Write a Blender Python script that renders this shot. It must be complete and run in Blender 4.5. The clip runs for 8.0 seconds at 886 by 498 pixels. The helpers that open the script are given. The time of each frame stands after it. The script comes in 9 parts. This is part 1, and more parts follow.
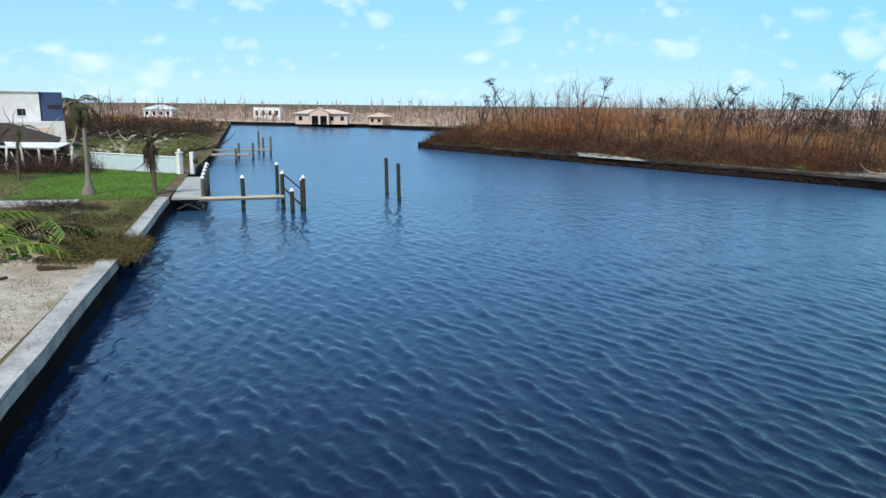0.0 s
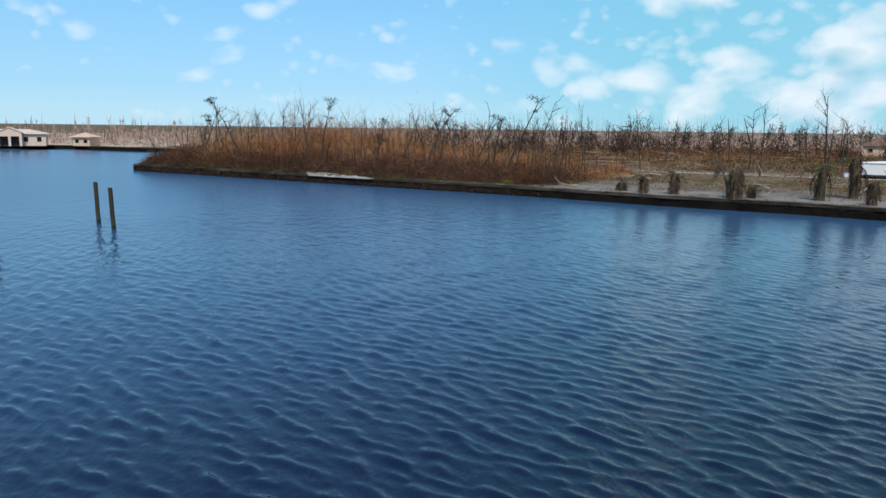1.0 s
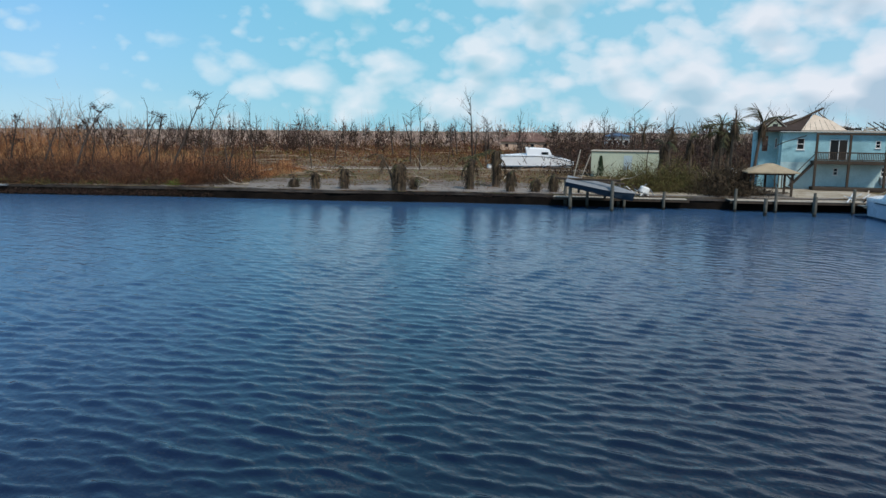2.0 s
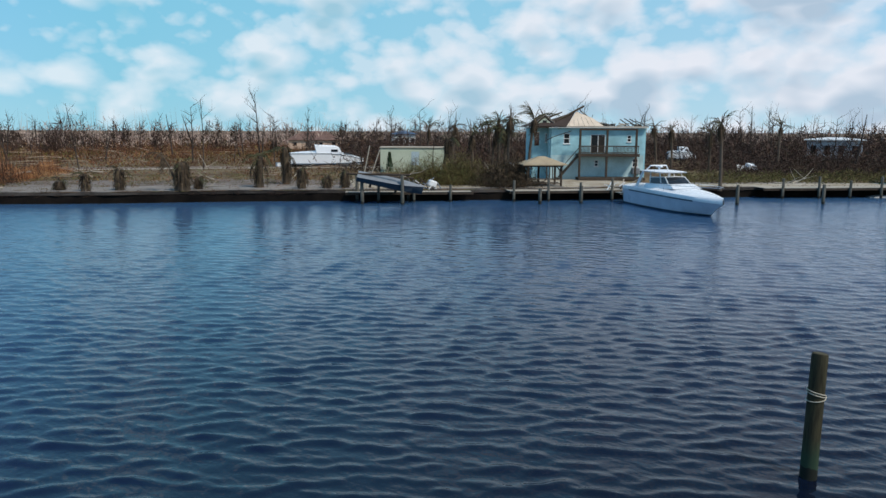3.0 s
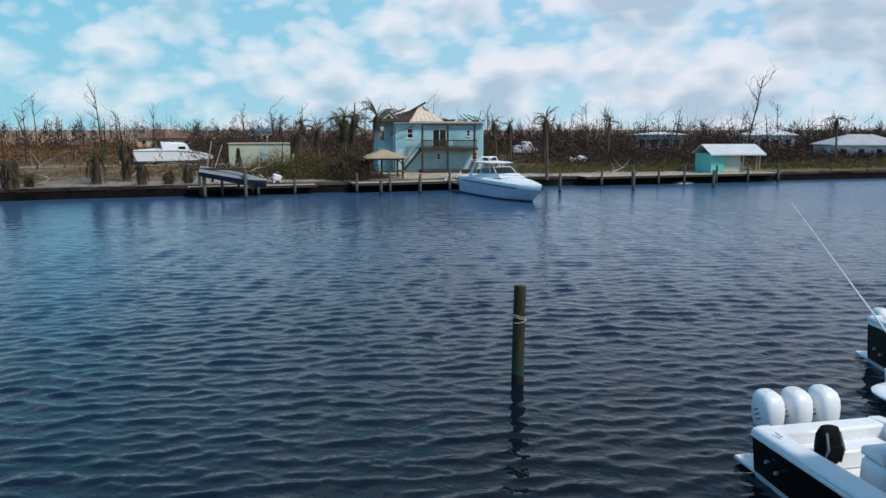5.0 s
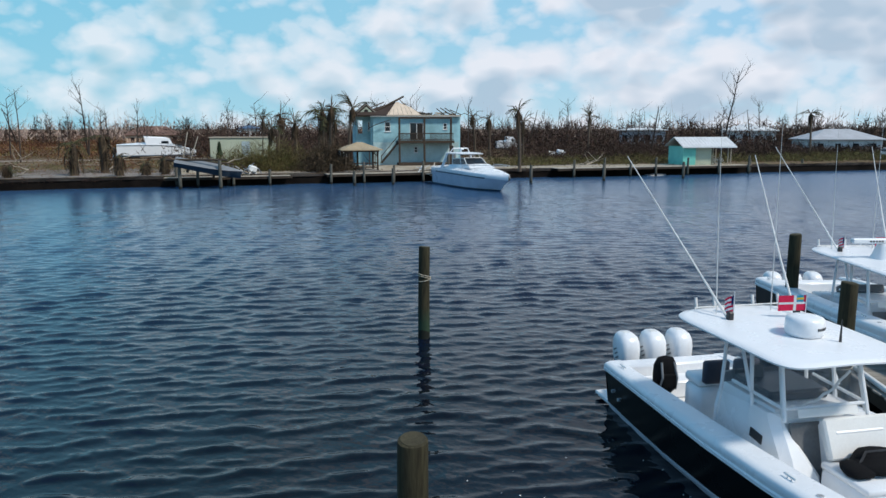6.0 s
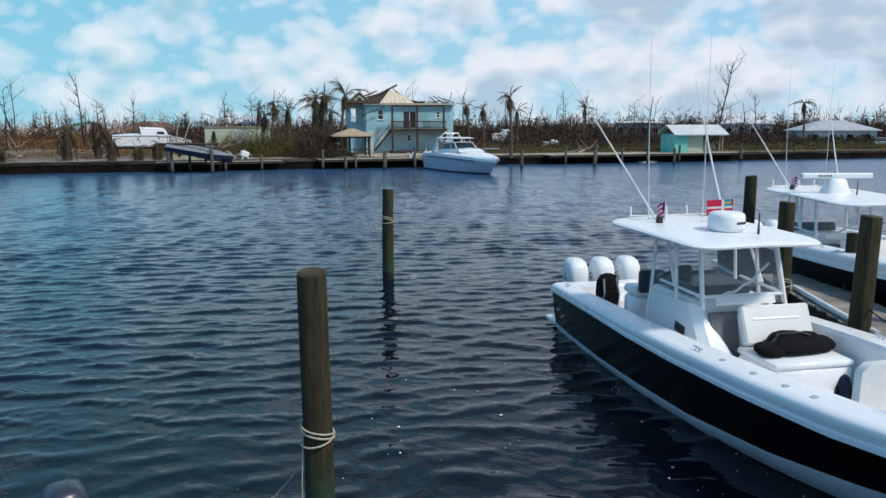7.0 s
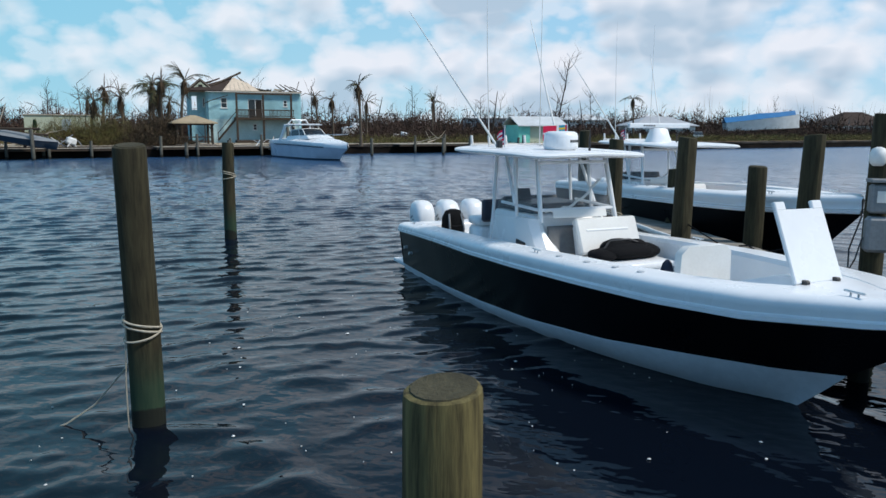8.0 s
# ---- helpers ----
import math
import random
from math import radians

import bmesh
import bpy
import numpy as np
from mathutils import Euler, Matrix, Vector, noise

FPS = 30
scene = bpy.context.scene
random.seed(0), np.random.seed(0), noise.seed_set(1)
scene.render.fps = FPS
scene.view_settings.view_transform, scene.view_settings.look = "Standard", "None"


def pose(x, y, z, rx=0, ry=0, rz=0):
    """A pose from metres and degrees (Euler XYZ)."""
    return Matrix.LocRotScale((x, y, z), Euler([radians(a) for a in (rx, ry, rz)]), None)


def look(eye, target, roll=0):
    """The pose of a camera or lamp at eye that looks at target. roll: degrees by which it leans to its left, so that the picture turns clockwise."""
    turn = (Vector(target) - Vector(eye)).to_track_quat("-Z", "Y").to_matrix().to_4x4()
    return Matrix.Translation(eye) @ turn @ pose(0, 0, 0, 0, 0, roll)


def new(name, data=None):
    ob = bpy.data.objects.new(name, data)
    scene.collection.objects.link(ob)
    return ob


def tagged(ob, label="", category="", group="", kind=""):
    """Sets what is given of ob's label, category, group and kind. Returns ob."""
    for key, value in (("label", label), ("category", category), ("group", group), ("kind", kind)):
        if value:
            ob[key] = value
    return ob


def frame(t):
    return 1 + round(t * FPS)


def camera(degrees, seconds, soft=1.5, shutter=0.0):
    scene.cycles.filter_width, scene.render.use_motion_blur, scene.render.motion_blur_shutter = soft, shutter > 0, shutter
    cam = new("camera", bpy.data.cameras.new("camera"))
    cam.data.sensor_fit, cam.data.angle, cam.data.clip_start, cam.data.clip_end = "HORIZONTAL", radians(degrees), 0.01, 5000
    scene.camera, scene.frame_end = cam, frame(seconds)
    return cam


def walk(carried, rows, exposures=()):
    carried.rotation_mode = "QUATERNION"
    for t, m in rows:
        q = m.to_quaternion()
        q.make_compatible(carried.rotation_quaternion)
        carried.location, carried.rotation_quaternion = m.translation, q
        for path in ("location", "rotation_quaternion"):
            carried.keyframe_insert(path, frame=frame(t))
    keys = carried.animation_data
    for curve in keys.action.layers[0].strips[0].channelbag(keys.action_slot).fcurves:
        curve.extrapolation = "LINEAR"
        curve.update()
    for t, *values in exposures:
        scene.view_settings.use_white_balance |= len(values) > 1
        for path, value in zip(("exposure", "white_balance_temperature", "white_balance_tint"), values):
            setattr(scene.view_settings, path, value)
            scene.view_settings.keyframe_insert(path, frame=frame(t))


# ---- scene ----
cam = camera(63.0, 8.0)
# seconds, x, y, z, yaw, pitch, roll
PATH = [
    (0.0, 0.347, -0.706, 7.382, 8.43, -11.29, -0.55),
    (0.5, 0.410, -0.662, 7.452, -0.02, -9.86, -0.55),
    (1.0, 0.447, -0.655, 7.363, -12.64, -9.52, -0.71),
    (1.5, 0.559, -0.591, 7.239, -25.57, -9.39, -0.63),
    (2.0, 0.751, -0.454, 7.129, -38.02, -9.32, -0.47),
    (3.5, -0.011, -1.022, 6.742, -58.61, -9.30, -0.10),
    (4.0, -0.556, -1.903, 6.664, -60.75, -9.33, 0.05),
    (4.5, -0.977, -3.123, 6.555, -62.90, -9.40, 0.02),
    (5.0, -1.313, -4.578, 6.506, -64.96, -9.41, 0.02),
    (6.5, -1.871, -8.264, 5.088, -65.35, -9.49, 0.07),
    (7.0, -1.916, -8.619, 4.264, -65.25, -9.49, 0.15),
    (7.5, -1.868, -8.711, 3.557, -66.85, -9.53, -0.04),
    (8.0, -1.895, -8.780, 2.991, -76.87, -9.49, -0.23),
]
walk(cam, [(t, pose(x, y, z, 90 + pitch, roll, yaw)) for t, x, y, z, yaw, pitch, roll in PATH], exposures=[(0.0, 0.38), (0.5, 0.27), (1.0, 0.14), (1.5, 0.03), (2.0, 0.0), (3.5, 0.0), (5.0, 0.0), (8.0, 0.05)])

# ---- world and sun ----
SUN_ELEV, SUN_AZ = radians(50), radians(188)  # azimuth clockwise from +y
world = bpy.data.worlds.new("sky")
scene.world = world
world.use_nodes = True


def node(nt, kind, **props):
    n = nt.nodes.new(kind)
    for k, v in props.items():
        if k == "op":
            n.operation = v
        elif k == "blend":
            n.blend_type = v
        elif k == "dtype":
            n.data_type = v
        else:
            n.inputs[k].default_value = v
    return n


def ramp(nt, stops, fac=None):
    n = nt.nodes.new("ShaderNodeValToRGB")
    els = n.color_ramp.elements
    while len(els) < len(stops):
        els.new(0.5)
    for e, (p, c) in zip(els, stops):
        e.position = p
        e.color = (*c, 1) if len(c) == 3 else c
    if fac is not None:
        nt.links.new(fac, n.inputs["Fac"])
    return n


def mixc(nt, fac, a, b, blend="MIX"):
    n = nt.nodes.new("ShaderNodeMix")
    n.data_type = "RGBA"
    n.blend_type = blend
    for slot, v in ((0, fac), (6, a), (7, b)):
        if hasattr(v, "links"):
            nt.links.new(v, n.inputs[slot])
        elif slot == 0:
            n.inputs[0].default_value = v
        else:
            n.inputs[slot].default_value = (*v, 1)
    return n.outputs[2]


def maths(nt, op, a, b=0.0, c=0.0):
    n = nt.nodes.new("ShaderNodeMath")
    n.operation = op
    for i, v in enumerate((a, b, c)):
        if hasattr(v, "links"):
            nt.links.new(v, n.inputs[i])
        else:
            n.inputs[i].default_value = v
    return n.outputs[0]


def build_sky():
    """Blue low sky with heaped clouds: rounded white heads over flat shaded bases, thicker toward the south-east."""
    nt = world.node_tree
    nt.nodes.clear()
    sky = nt.nodes.new("ShaderNodeTexSky")
    sky.sky_type = "NISHITA"
    sky.sun_disc = False
    sky.sun_elevation, sky.sun_rotation = SUN_ELEV, SUN_AZ
    sky.air_density, sky.dust_density, sky.ozone_density = 1.0, 0.6, 1.6
    co = nt.nodes.new("ShaderNodeTexCoord")
    sep = nt.nodes.new("ShaderNodeSeparateXYZ")
    nt.links.new(co.outputs["Generated"], sep.inputs[0])
    x, y, z = sep.outputs
    az = maths(nt, "ARCTAN2", x, y)
    grey = lambda v: (v, v, v)
    step = lambda f, stops: ramp(nt, [(p, grey(v)) for p, v in stops], f).outputs[0]
    # how cloudy each quarter is: azimuth over one turn, north in the middle
    quarter = maths(nt, "MULTIPLY_ADD", az, 0.5 / math.pi, 0.5)
    cloudy = step(quarter, ((0.0, 0.75), (0.38, 0.24), (0.50, 0.22), (0.56, 0.42), (0.62, 0.62), (0.68, 0.78), (0.80, 0.90), (1.0, 0.75)))
    cloudy = maths(nt, "MULTIPLY", cloudy, step(z, ((0.2, 1.0), (0.6, 0.55))))
    east = step(quarter, ((0.545, 0.0), (0.70, 1.0)))

    def field(wide, tall, seed, lift, detail):
        """Cloud noise in azimuth and height, read a little higher up by lift."""
        c = nt.nodes.new("ShaderNodeCombineXYZ")
        nt.links.new(maths(nt, "MULTIPLY", az, 1 / wide), c.inputs[0])
        nt.links.new(maths(nt, "MULTIPLY", maths(nt, "ADD", z, lift), 1 / tall), c.inputs[1])
        c.inputs[2].default_value = seed
        n = node(nt, "ShaderNodeTexNoise", Scale=1.0, Detail=detail, Roughness=0.5)
        nt.links.new(c.outputs[0], n.inputs["Vector"])
        v = nt.nodes.new("ShaderNodeTexVoronoi")
        v.voronoi_dimensions = "2D"
        v.inputs["Scale"].default_value = 2.1
        w = nt.nodes.new("ShaderNodeVectorMath")
        w.operation = "MULTIPLY_ADD"
        nt.links.new(n.outputs["Color"], w.inputs[0])
        w.inputs[1].default_value = (0.5, 0.5, 0.0)
        nt.links.new(c.outputs[0], w.inputs[2])
        nt.links.new(w.outputs[0], v.inputs["Vector"])
        return maths(nt, "ADD", n.outputs["Fac"], maths(nt, "MULTIPLY_ADD", v.outputs["Distance"], -0.25, 0.10))

    bias = maths(nt, "MULTIPLY_ADD", cloudy, 0.40, -0.23)
    d1 = maths(nt, "ADD", field(0.148, 0.090, 3.1, 0.0, 5.0), bias)
    above = maths(nt, "ADD", field(0.148, 0.090, 3.1, 0.024, 3.0), bias)
    thin = maths(nt, "ADD", field(0.06, 0.040, 9.4, 0.0, 4.0), maths(nt, "MULTIPLY", bias, 0.8))
    c1 = step(d1, ((0.47, 0.0), (0.54, 0.5), (0.64, 1.0)))
    base1 = step(above, ((0.55, 0.0), (0.71, 1.0)))
    c2 = step(thin, ((0.52, 0.0), (0.68, 0.75)))
    # the open sky behind the clouds
    blue = mixc(nt, 1.0, sky.outputs["Color"], (0.115, 0.148, 0.205), "MULTIPLY")
    clear = ramp(nt, [(0.0, (0.45, 0.70, 0.84)), (0.05, (0.31, 0.59, 0.80)), (0.17, (0.21, 0.52, 0.80)), (0.42, (0.17, 0.43, 0.73)), (1.0, (0.11, 0.27, 0.52))], z)
    blue = mixc(nt, 0.85, blue, clear.outputs[0])
    teal = step(quarter, ((0.53, 0.0), (0.585, 0.65), (0.67, 0.55), (0.75, 0.15)))
    blue = mixc(nt, teal, blue, (0.16, 0.56, 0.70))
    veil = step(maths(nt, "MULTIPLY_ADD", z, 1.0, 0.0), ((0.0, 0.75), (0.12, 0.5), (0.5, 0.3)))
    blue = mixc(nt, maths(nt, "MULTIPLY", veil, maths(nt, "MULTIPLY", east, 0.6)), blue, (0.60, 0.74, 0.86))
    shade = mixc(nt, east, (0.17, 0.59, 0.74), (0.40, 0.53, 0.67))
    white = mixc(nt, east, (0.70, 0.84, 0.92), (0.80, 0.83, 0.91))
    col = mixc(nt, c2, blue, mixc(nt, 0.3, white, blue))
    col = mixc(nt, maths(nt, "MULTIPLY", c1, 0.94), col, mixc(nt, maths(nt, "MULTIPLY", base1, 0.9), white, shade))
    # cloud bases overhead are greyer than the lit heaps along the horizon
    col = mixc(nt, maths(nt, "MULTIPLY_ADD", east, 0.85, 0.15), col, mixc(nt, 1.0, col, ramp(nt, [(0.20, (1, 1, 1)), (0.34, (0.93, 0.95, 0.98)), (0.48, (0.60, 0.63, 0.68)), (1.0, (0.50, 0.53, 0.60))], z).outputs[0], "MULTIPLY"))
    bg = nt.nodes.new("ShaderNodeBackground")
    bg.inputs["Strength"].default_value = 1.0
    nt.links.new(col, bg.inputs["Color"])
    out = nt.nodes.new("ShaderNodeOutputWorld")
    nt.links.new(bg.outputs[0], out.inputs["Surface"])


build_sky()
sun = new("sun", bpy.data.lights.new("sun", "SUN"))
sun.data.energy, sun.data.angle, sun.data.color = 3.2, radians(8), (1.0, 0.95, 0.87)
sun_dir = Vector((math.sin(SUN_AZ) * math.cos(SUN_ELEV), math.cos(SUN_AZ) * math.cos(SUN_ELEV), math.sin(SUN_ELEV)))
sun.matrix_world = look(sun_dir * 300, (0, 0, 0))

# ---- materials ----


def principled(name, rough=0.6, metal=0.0, **more):
    m = bpy.data.materials.new(name)
    m.use_nodes = True
    nt = m.node_tree
    b = nt.nodes["Principled BSDF"]
    b.inputs["Roughness"].default_value = rough
    b.inputs["Metallic"].default_value = metal
    for k, v in more.items():
        b.inputs[k.replace("_", " ")].default_value = v
    return m, nt, b


def world_coords(nt, scale=(1, 1, 1)):
    g = nt.nodes.new("ShaderNodeNewGeometry")
    mp = nt.nodes.new("ShaderNodeMapping")
    mp.inputs["Scale"].default_value = scale
    nt.links.new(g.outputs["Position"], mp.inputs[0])
    return mp.outputs[0]


def noisy(name, base, dark, rough=0.7, scale=1.2, fine=18.0, bump=0.15, metal=0.0, stretch=(1, 1, 1), amount=0.5, rnd=0.0, spec=0.5, fine_amount=0.35, bdist=0.02):
    """Surface with stains at a large scale and grain at a fine one."""
    m, nt, b = principled(name, rough, metal)
    b.inputs["Specular IOR Level"].default_value = spec
    co = world_coords(nt, stretch)
    n1 = node(nt, "ShaderNodeTexNoise", Scale=scale, Detail=5.0, Roughness=0.6)
    n2 = node(nt, "ShaderNodeTexNoise", Scale=fine, Detail=4.0, Roughness=0.65)
    for n in (n1, n2):
        nt.links.new(co, n.inputs["Vector"])
    f1 = ramp(nt, [(0.38, (0, 0, 0)), (0.66, (1, 1, 1))], n1.outputs["Fac"]).outputs[0]
    c = mixc(nt, maths(nt, "MULTIPLY", f1, amount), base, dark)
    f2 = ramp(nt, [(0.35, (0, 0, 0)), (0.7, (1, 1, 1))], n2.outputs["Fac"]).outputs[0]
    c = mixc(nt, maths(nt, "MULTIPLY", f2, fine_amount), c, tuple(0.55 * k for k in dark))
    if rnd:
        oi = nt.nodes.new("ShaderNodeObjectInfo")
        v = maths(nt, "MULTIPLY_ADD", oi.outputs["Random"], rnd, 1 - rnd / 2)
        hsv = nt.nodes.new("ShaderNodeHueSaturation")
        nt.links.new(v, hsv.inputs["Value"])
        nt.links.new(c, hsv.inputs["Color"])
        c = hsv.outputs[0]
    nt.links.new(c, b.inputs["Base Color"])
    bp = node(nt, "ShaderNodeBump", Strength=bump, Distance=bdist)
    nt.links.new(n2.outputs["Fac"], bp.inputs["Height"])
    nt.links.new(bp.outputs[0], b.inputs["Normal"])
    rr = maths(nt, "MULTIPLY_ADD", n1.outputs["Fac"], 0.25, rough - 0.12)
    nt.links.new(rr, b.inputs["Roughness"])
    return m


def leafy(name, stops, rough=0.85, spec=0.2, tint=None):
    """For blades and twigs: a colour for each island, picked from a ramp, and a drift over the ground."""
    m, nt, b = principled(name, rough)
    b.inputs["Specular IOR Level"].default_value = spec
    g = nt.nodes.new("ShaderNodeNewGeometry")
    r = ramp(nt, stops, g.outputs["Random Per Island"])
    c = r.outputs[0]
    if tint:
        n = node(nt, "ShaderNodeTexNoise", Scale=0.045, Detail=3.0)
        nt.links.new(world_coords(nt), n.inputs["Vector"])
        f = ramp(nt, [(0.42, (0, 0, 0)), (0.6, (1, 1, 1))], n.outputs["Fac"]).outputs[0]
        c = mixc(nt, f, c, tint, "MULTIPLY")
    nt.links.new(c, b.inputs["Base Color"])
    return m


def water_material():
    """Clear dark canal water; the waves are in the mesh, the fine wind ripples in the bump."""
    m, nt, b = principled("water", 0.05)
    b.inputs["IOR"].default_value = 1.333
    b.inputs["Specular IOR Level"].default_value = 0.5
    pos = world_coords(nt)
    n0 = node(nt, "ShaderNodeTexNoise", Scale=0.035, Detail=2.0)
    nt.links.new(pos, n0.inputs["Vector"])
    # blue over the open canal, dark by the docks: reflections painted into the colour
    sp = nt.nodes.new("ShaderNodeSeparateXYZ")
    nt.links.new(pos, sp.inputs[0])
    out = maths(nt, "ADD", maths(nt, "MULTIPLY_ADD", sp.outputs[1], 0.038, -0.04), maths(nt, "MULTIPLY_ADD", n0.outputs["Fac"], 0.8, -0.4))
    
    def ripples(angle, stretch, scale, detail):
        mp = nt.nodes.new("ShaderNodeMapping")
        mp.inputs["Rotation"].default_value = (0, 0, radians(angle))
        mp.inputs["Scale"].default_value = stretch
        nt.links.new(pos, mp.inputs[0])
        n = node(nt, "ShaderNodeTexNoise", Scale=scale, Detail=detail, Roughness=0.5, Distortion=0.2)
        nt.links.new(mp.outputs[0], n.inputs["Vector"])
        return maths(nt, "POWER", n.outputs["Fac"], 1.5)

    r1 = ripples(28, (1.0, 0.5, 1), 3.4, 1.0)
    r2 = ripples(12, (1.0, 0.65, 1), 8.0, 1.0)
    gust = ramp(nt, [(0.35, (0.55, 0.55, 0.55)), (0.65, (1, 1, 1))], n0.outputs["Fac"]).outputs[0]
    r0 = ripples(30, (1.0, 0.45, 1), 1.5, 1.0)
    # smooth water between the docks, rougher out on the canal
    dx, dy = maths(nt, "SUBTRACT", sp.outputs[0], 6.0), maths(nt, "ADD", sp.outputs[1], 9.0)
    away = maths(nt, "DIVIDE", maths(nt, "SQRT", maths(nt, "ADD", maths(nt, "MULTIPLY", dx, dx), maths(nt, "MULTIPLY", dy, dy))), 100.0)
    sky_tint = maths(nt, "MAXIMUM", ramp(nt, [(0.1, (0, 0, 0)), (1.0, (1, 1, 1))], out).outputs[0], ramp(nt, [(0.10, (0, 0, 0)), (0.36, (1, 1, 1))], away).outputs[0])
    c = mixc(nt, sky_tint, (0.0028, 0.0050, 0.0100), (0.0072, 0.0180, 0.056))
    # paler still with distance: bright reflected sky put into the base colour
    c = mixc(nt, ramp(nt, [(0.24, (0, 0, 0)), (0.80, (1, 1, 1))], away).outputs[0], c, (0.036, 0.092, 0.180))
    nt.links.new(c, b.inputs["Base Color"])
    calm = ramp(nt, [(0.05, (0.35, 0.35, 0.35)), (0.16, (0.85, 0.85, 0.85)), (0.6, (1, 1, 1))], away).outputs[0]
    chop = ramp(nt, [(0.15, (0, 0, 0)), (0.55, (1, 1, 1))], away).outputs[0]
    hgt = maths(nt, "ADD", maths(nt, "MULTIPLY_ADD", r1, 0.027, maths(nt, "MULTIPLY", r2, 0.012)), maths(nt, "MULTIPLY", maths(nt, "MULTIPLY", r0, chop), 0.11))
    # ripples too fine to tell apart far off blur what the surface mirrors
    nt.links.new(ramp(nt, [(0.30, (0.04, 0.04, 0.04)), (0.65, (0.20, 0.20, 0.20)), (1.0, (0.24, 0.24, 0.24))], away).outputs[0], b.inputs["Roughness"])
    bp = node(nt, "ShaderNodeBump", Strength=1.0, Distance=1.0)
    nt.links.new(maths(nt, "MULTIPLY", maths(nt, "MULTIPLY", hgt, gust), calm), bp.inputs["Height"])
    nt.links.new(bp.outputs[0], b.inputs["Normal"])
    return m


def ground_material():
    """Sand, trodden dirt and dry grass, mixed by patches."""
    m, nt, b = principled("ground", 0.95)
    b.inputs["Specular IOR Level"].default_value = 0.15
    pos = world_coords(nt)
    n1 = node(nt, "ShaderNodeTexNoise", Scale=0.09, Detail=5.0, Roughness=0.6)
    n2 = node(nt, "ShaderNodeTexNoise", Scale=0.9, Detail=6.0, Roughness=0.65)
    n3 = node(nt, "ShaderNodeTexNoise", Scale=14.0, Detail=3.0)
    for n in (n1, n2, n3):
        nt.links.new(pos, n.inputs["Vector"])
    sand = mixc(nt, n3.outputs["Fac"], (0.12, 0.08, 0.05), (0.20, 0.135, 0.085))
    dirt = mixc(nt, n2.outputs["Fac"], (0.06, 0.034, 0.02), (0.13, 0.072, 0.04))
    c = mixc(nt, ramp(nt, [(0.42, (0, 0, 0)), (0.58, (1, 1, 1))], n1.outputs["Fac"]).outputs[0], sand, dirt)
    grass = mixc(nt, n3.outputs["Fac"], (0.07, 0.09, 0.03), (0.20, 0.17, 0.07))
    c = mixc(nt, ramp(nt, [(0.5, (0, 0, 0)), (0.62, (1, 1, 1))], n2.outputs["Fac"]).outputs[0], c, grass)
    nt.links.new(c, b.inputs["Base Color"])
    bp = node(nt, "ShaderNodeBump", Strength=0.5, Distance=0.05)
    nt.links.new(n3.outputs["Fac"], bp.inputs["Height"])
    nt.links.new(bp.outputs[0], b.inputs["Normal"])
    return m


def glass_material(name, tint, alpha):
    """Thin clear sheet: mostly see-through, with a gloss on top."""
    m, nt, b = principled(name, 0.06)
    b.inputs["Base Color"].default_value = (*tint, 1)
    b.inputs["Alpha"].default_value = alpha
    return m


def pile_material(name, base, dark, wet_z, green):
    """Old treated timber: grain along the length, green growth and a wet dark foot."""
    m, nt, b = principled(name, 0.85)
    b.inputs["Specular IOR Level"].default_value = 0.25
    co = world_coords(nt, (1, 1, 0.08))
    n1 = node(nt, "ShaderNodeTexNoise", Scale=26.0, Detail=5.0, Roughness=0.65)
    n2 = node(nt, "ShaderNodeTexNoise", Scale=2.2, Detail=4.0)
    nt.links.new(co, n1.inputs["Vector"])
    nt.links.new(world_coords(nt), n2.inputs["Vector"])
    c = mixc(nt, ramp(nt, [(0.35, (0, 0, 0)), (0.68, (1, 1, 1))], n1.outputs["Fac"]).outputs[0], dark, base)
    g = nt.nodes.new("ShaderNodeNewGeometry")
    s = nt.nodes.new("ShaderNodeSeparateXYZ")
    nt.links.new(g.outputs["Position"], s.inputs[0])
    h = maths(nt, "ADD", s.outputs[2], maths(nt, "MULTIPLY", maths(nt, "SUBTRACT", n2.outputs["Fac"], 0.5), 0.5))
    growth = ramp(nt, [(0.0, (1, 1, 1)), (0.55, (0.8, 0.8, 0.8)), (0.95, (0, 0, 0))], maths(nt, "DIVIDE", h, 0.9)).outputs[0]
    c = mixc(nt, maths(nt, "MULTIPLY", growth, 0.75), c, green)
    wet = ramp(nt, [(0.0, (1, 1, 1)), (0.9, (1, 1, 1)), (1.0, (0, 0, 0))], maths(nt, "DIVIDE", h, wet_z)).outputs[0]
    c = mixc(nt, maths(nt, "MULTIPLY", wet, 0.9), c, (0.012, 0.012, 0.010))
    nt.links.new(c, b.inputs["Base Color"])
    bp = node(nt, "ShaderNodeBump", Strength=0.5, Distance=0.01)
    nt.links.new(n1.outputs["Fac"], bp.inputs["Height"])
    nt.links.new(bp.outputs[0], b.inputs["Normal"])
    return m


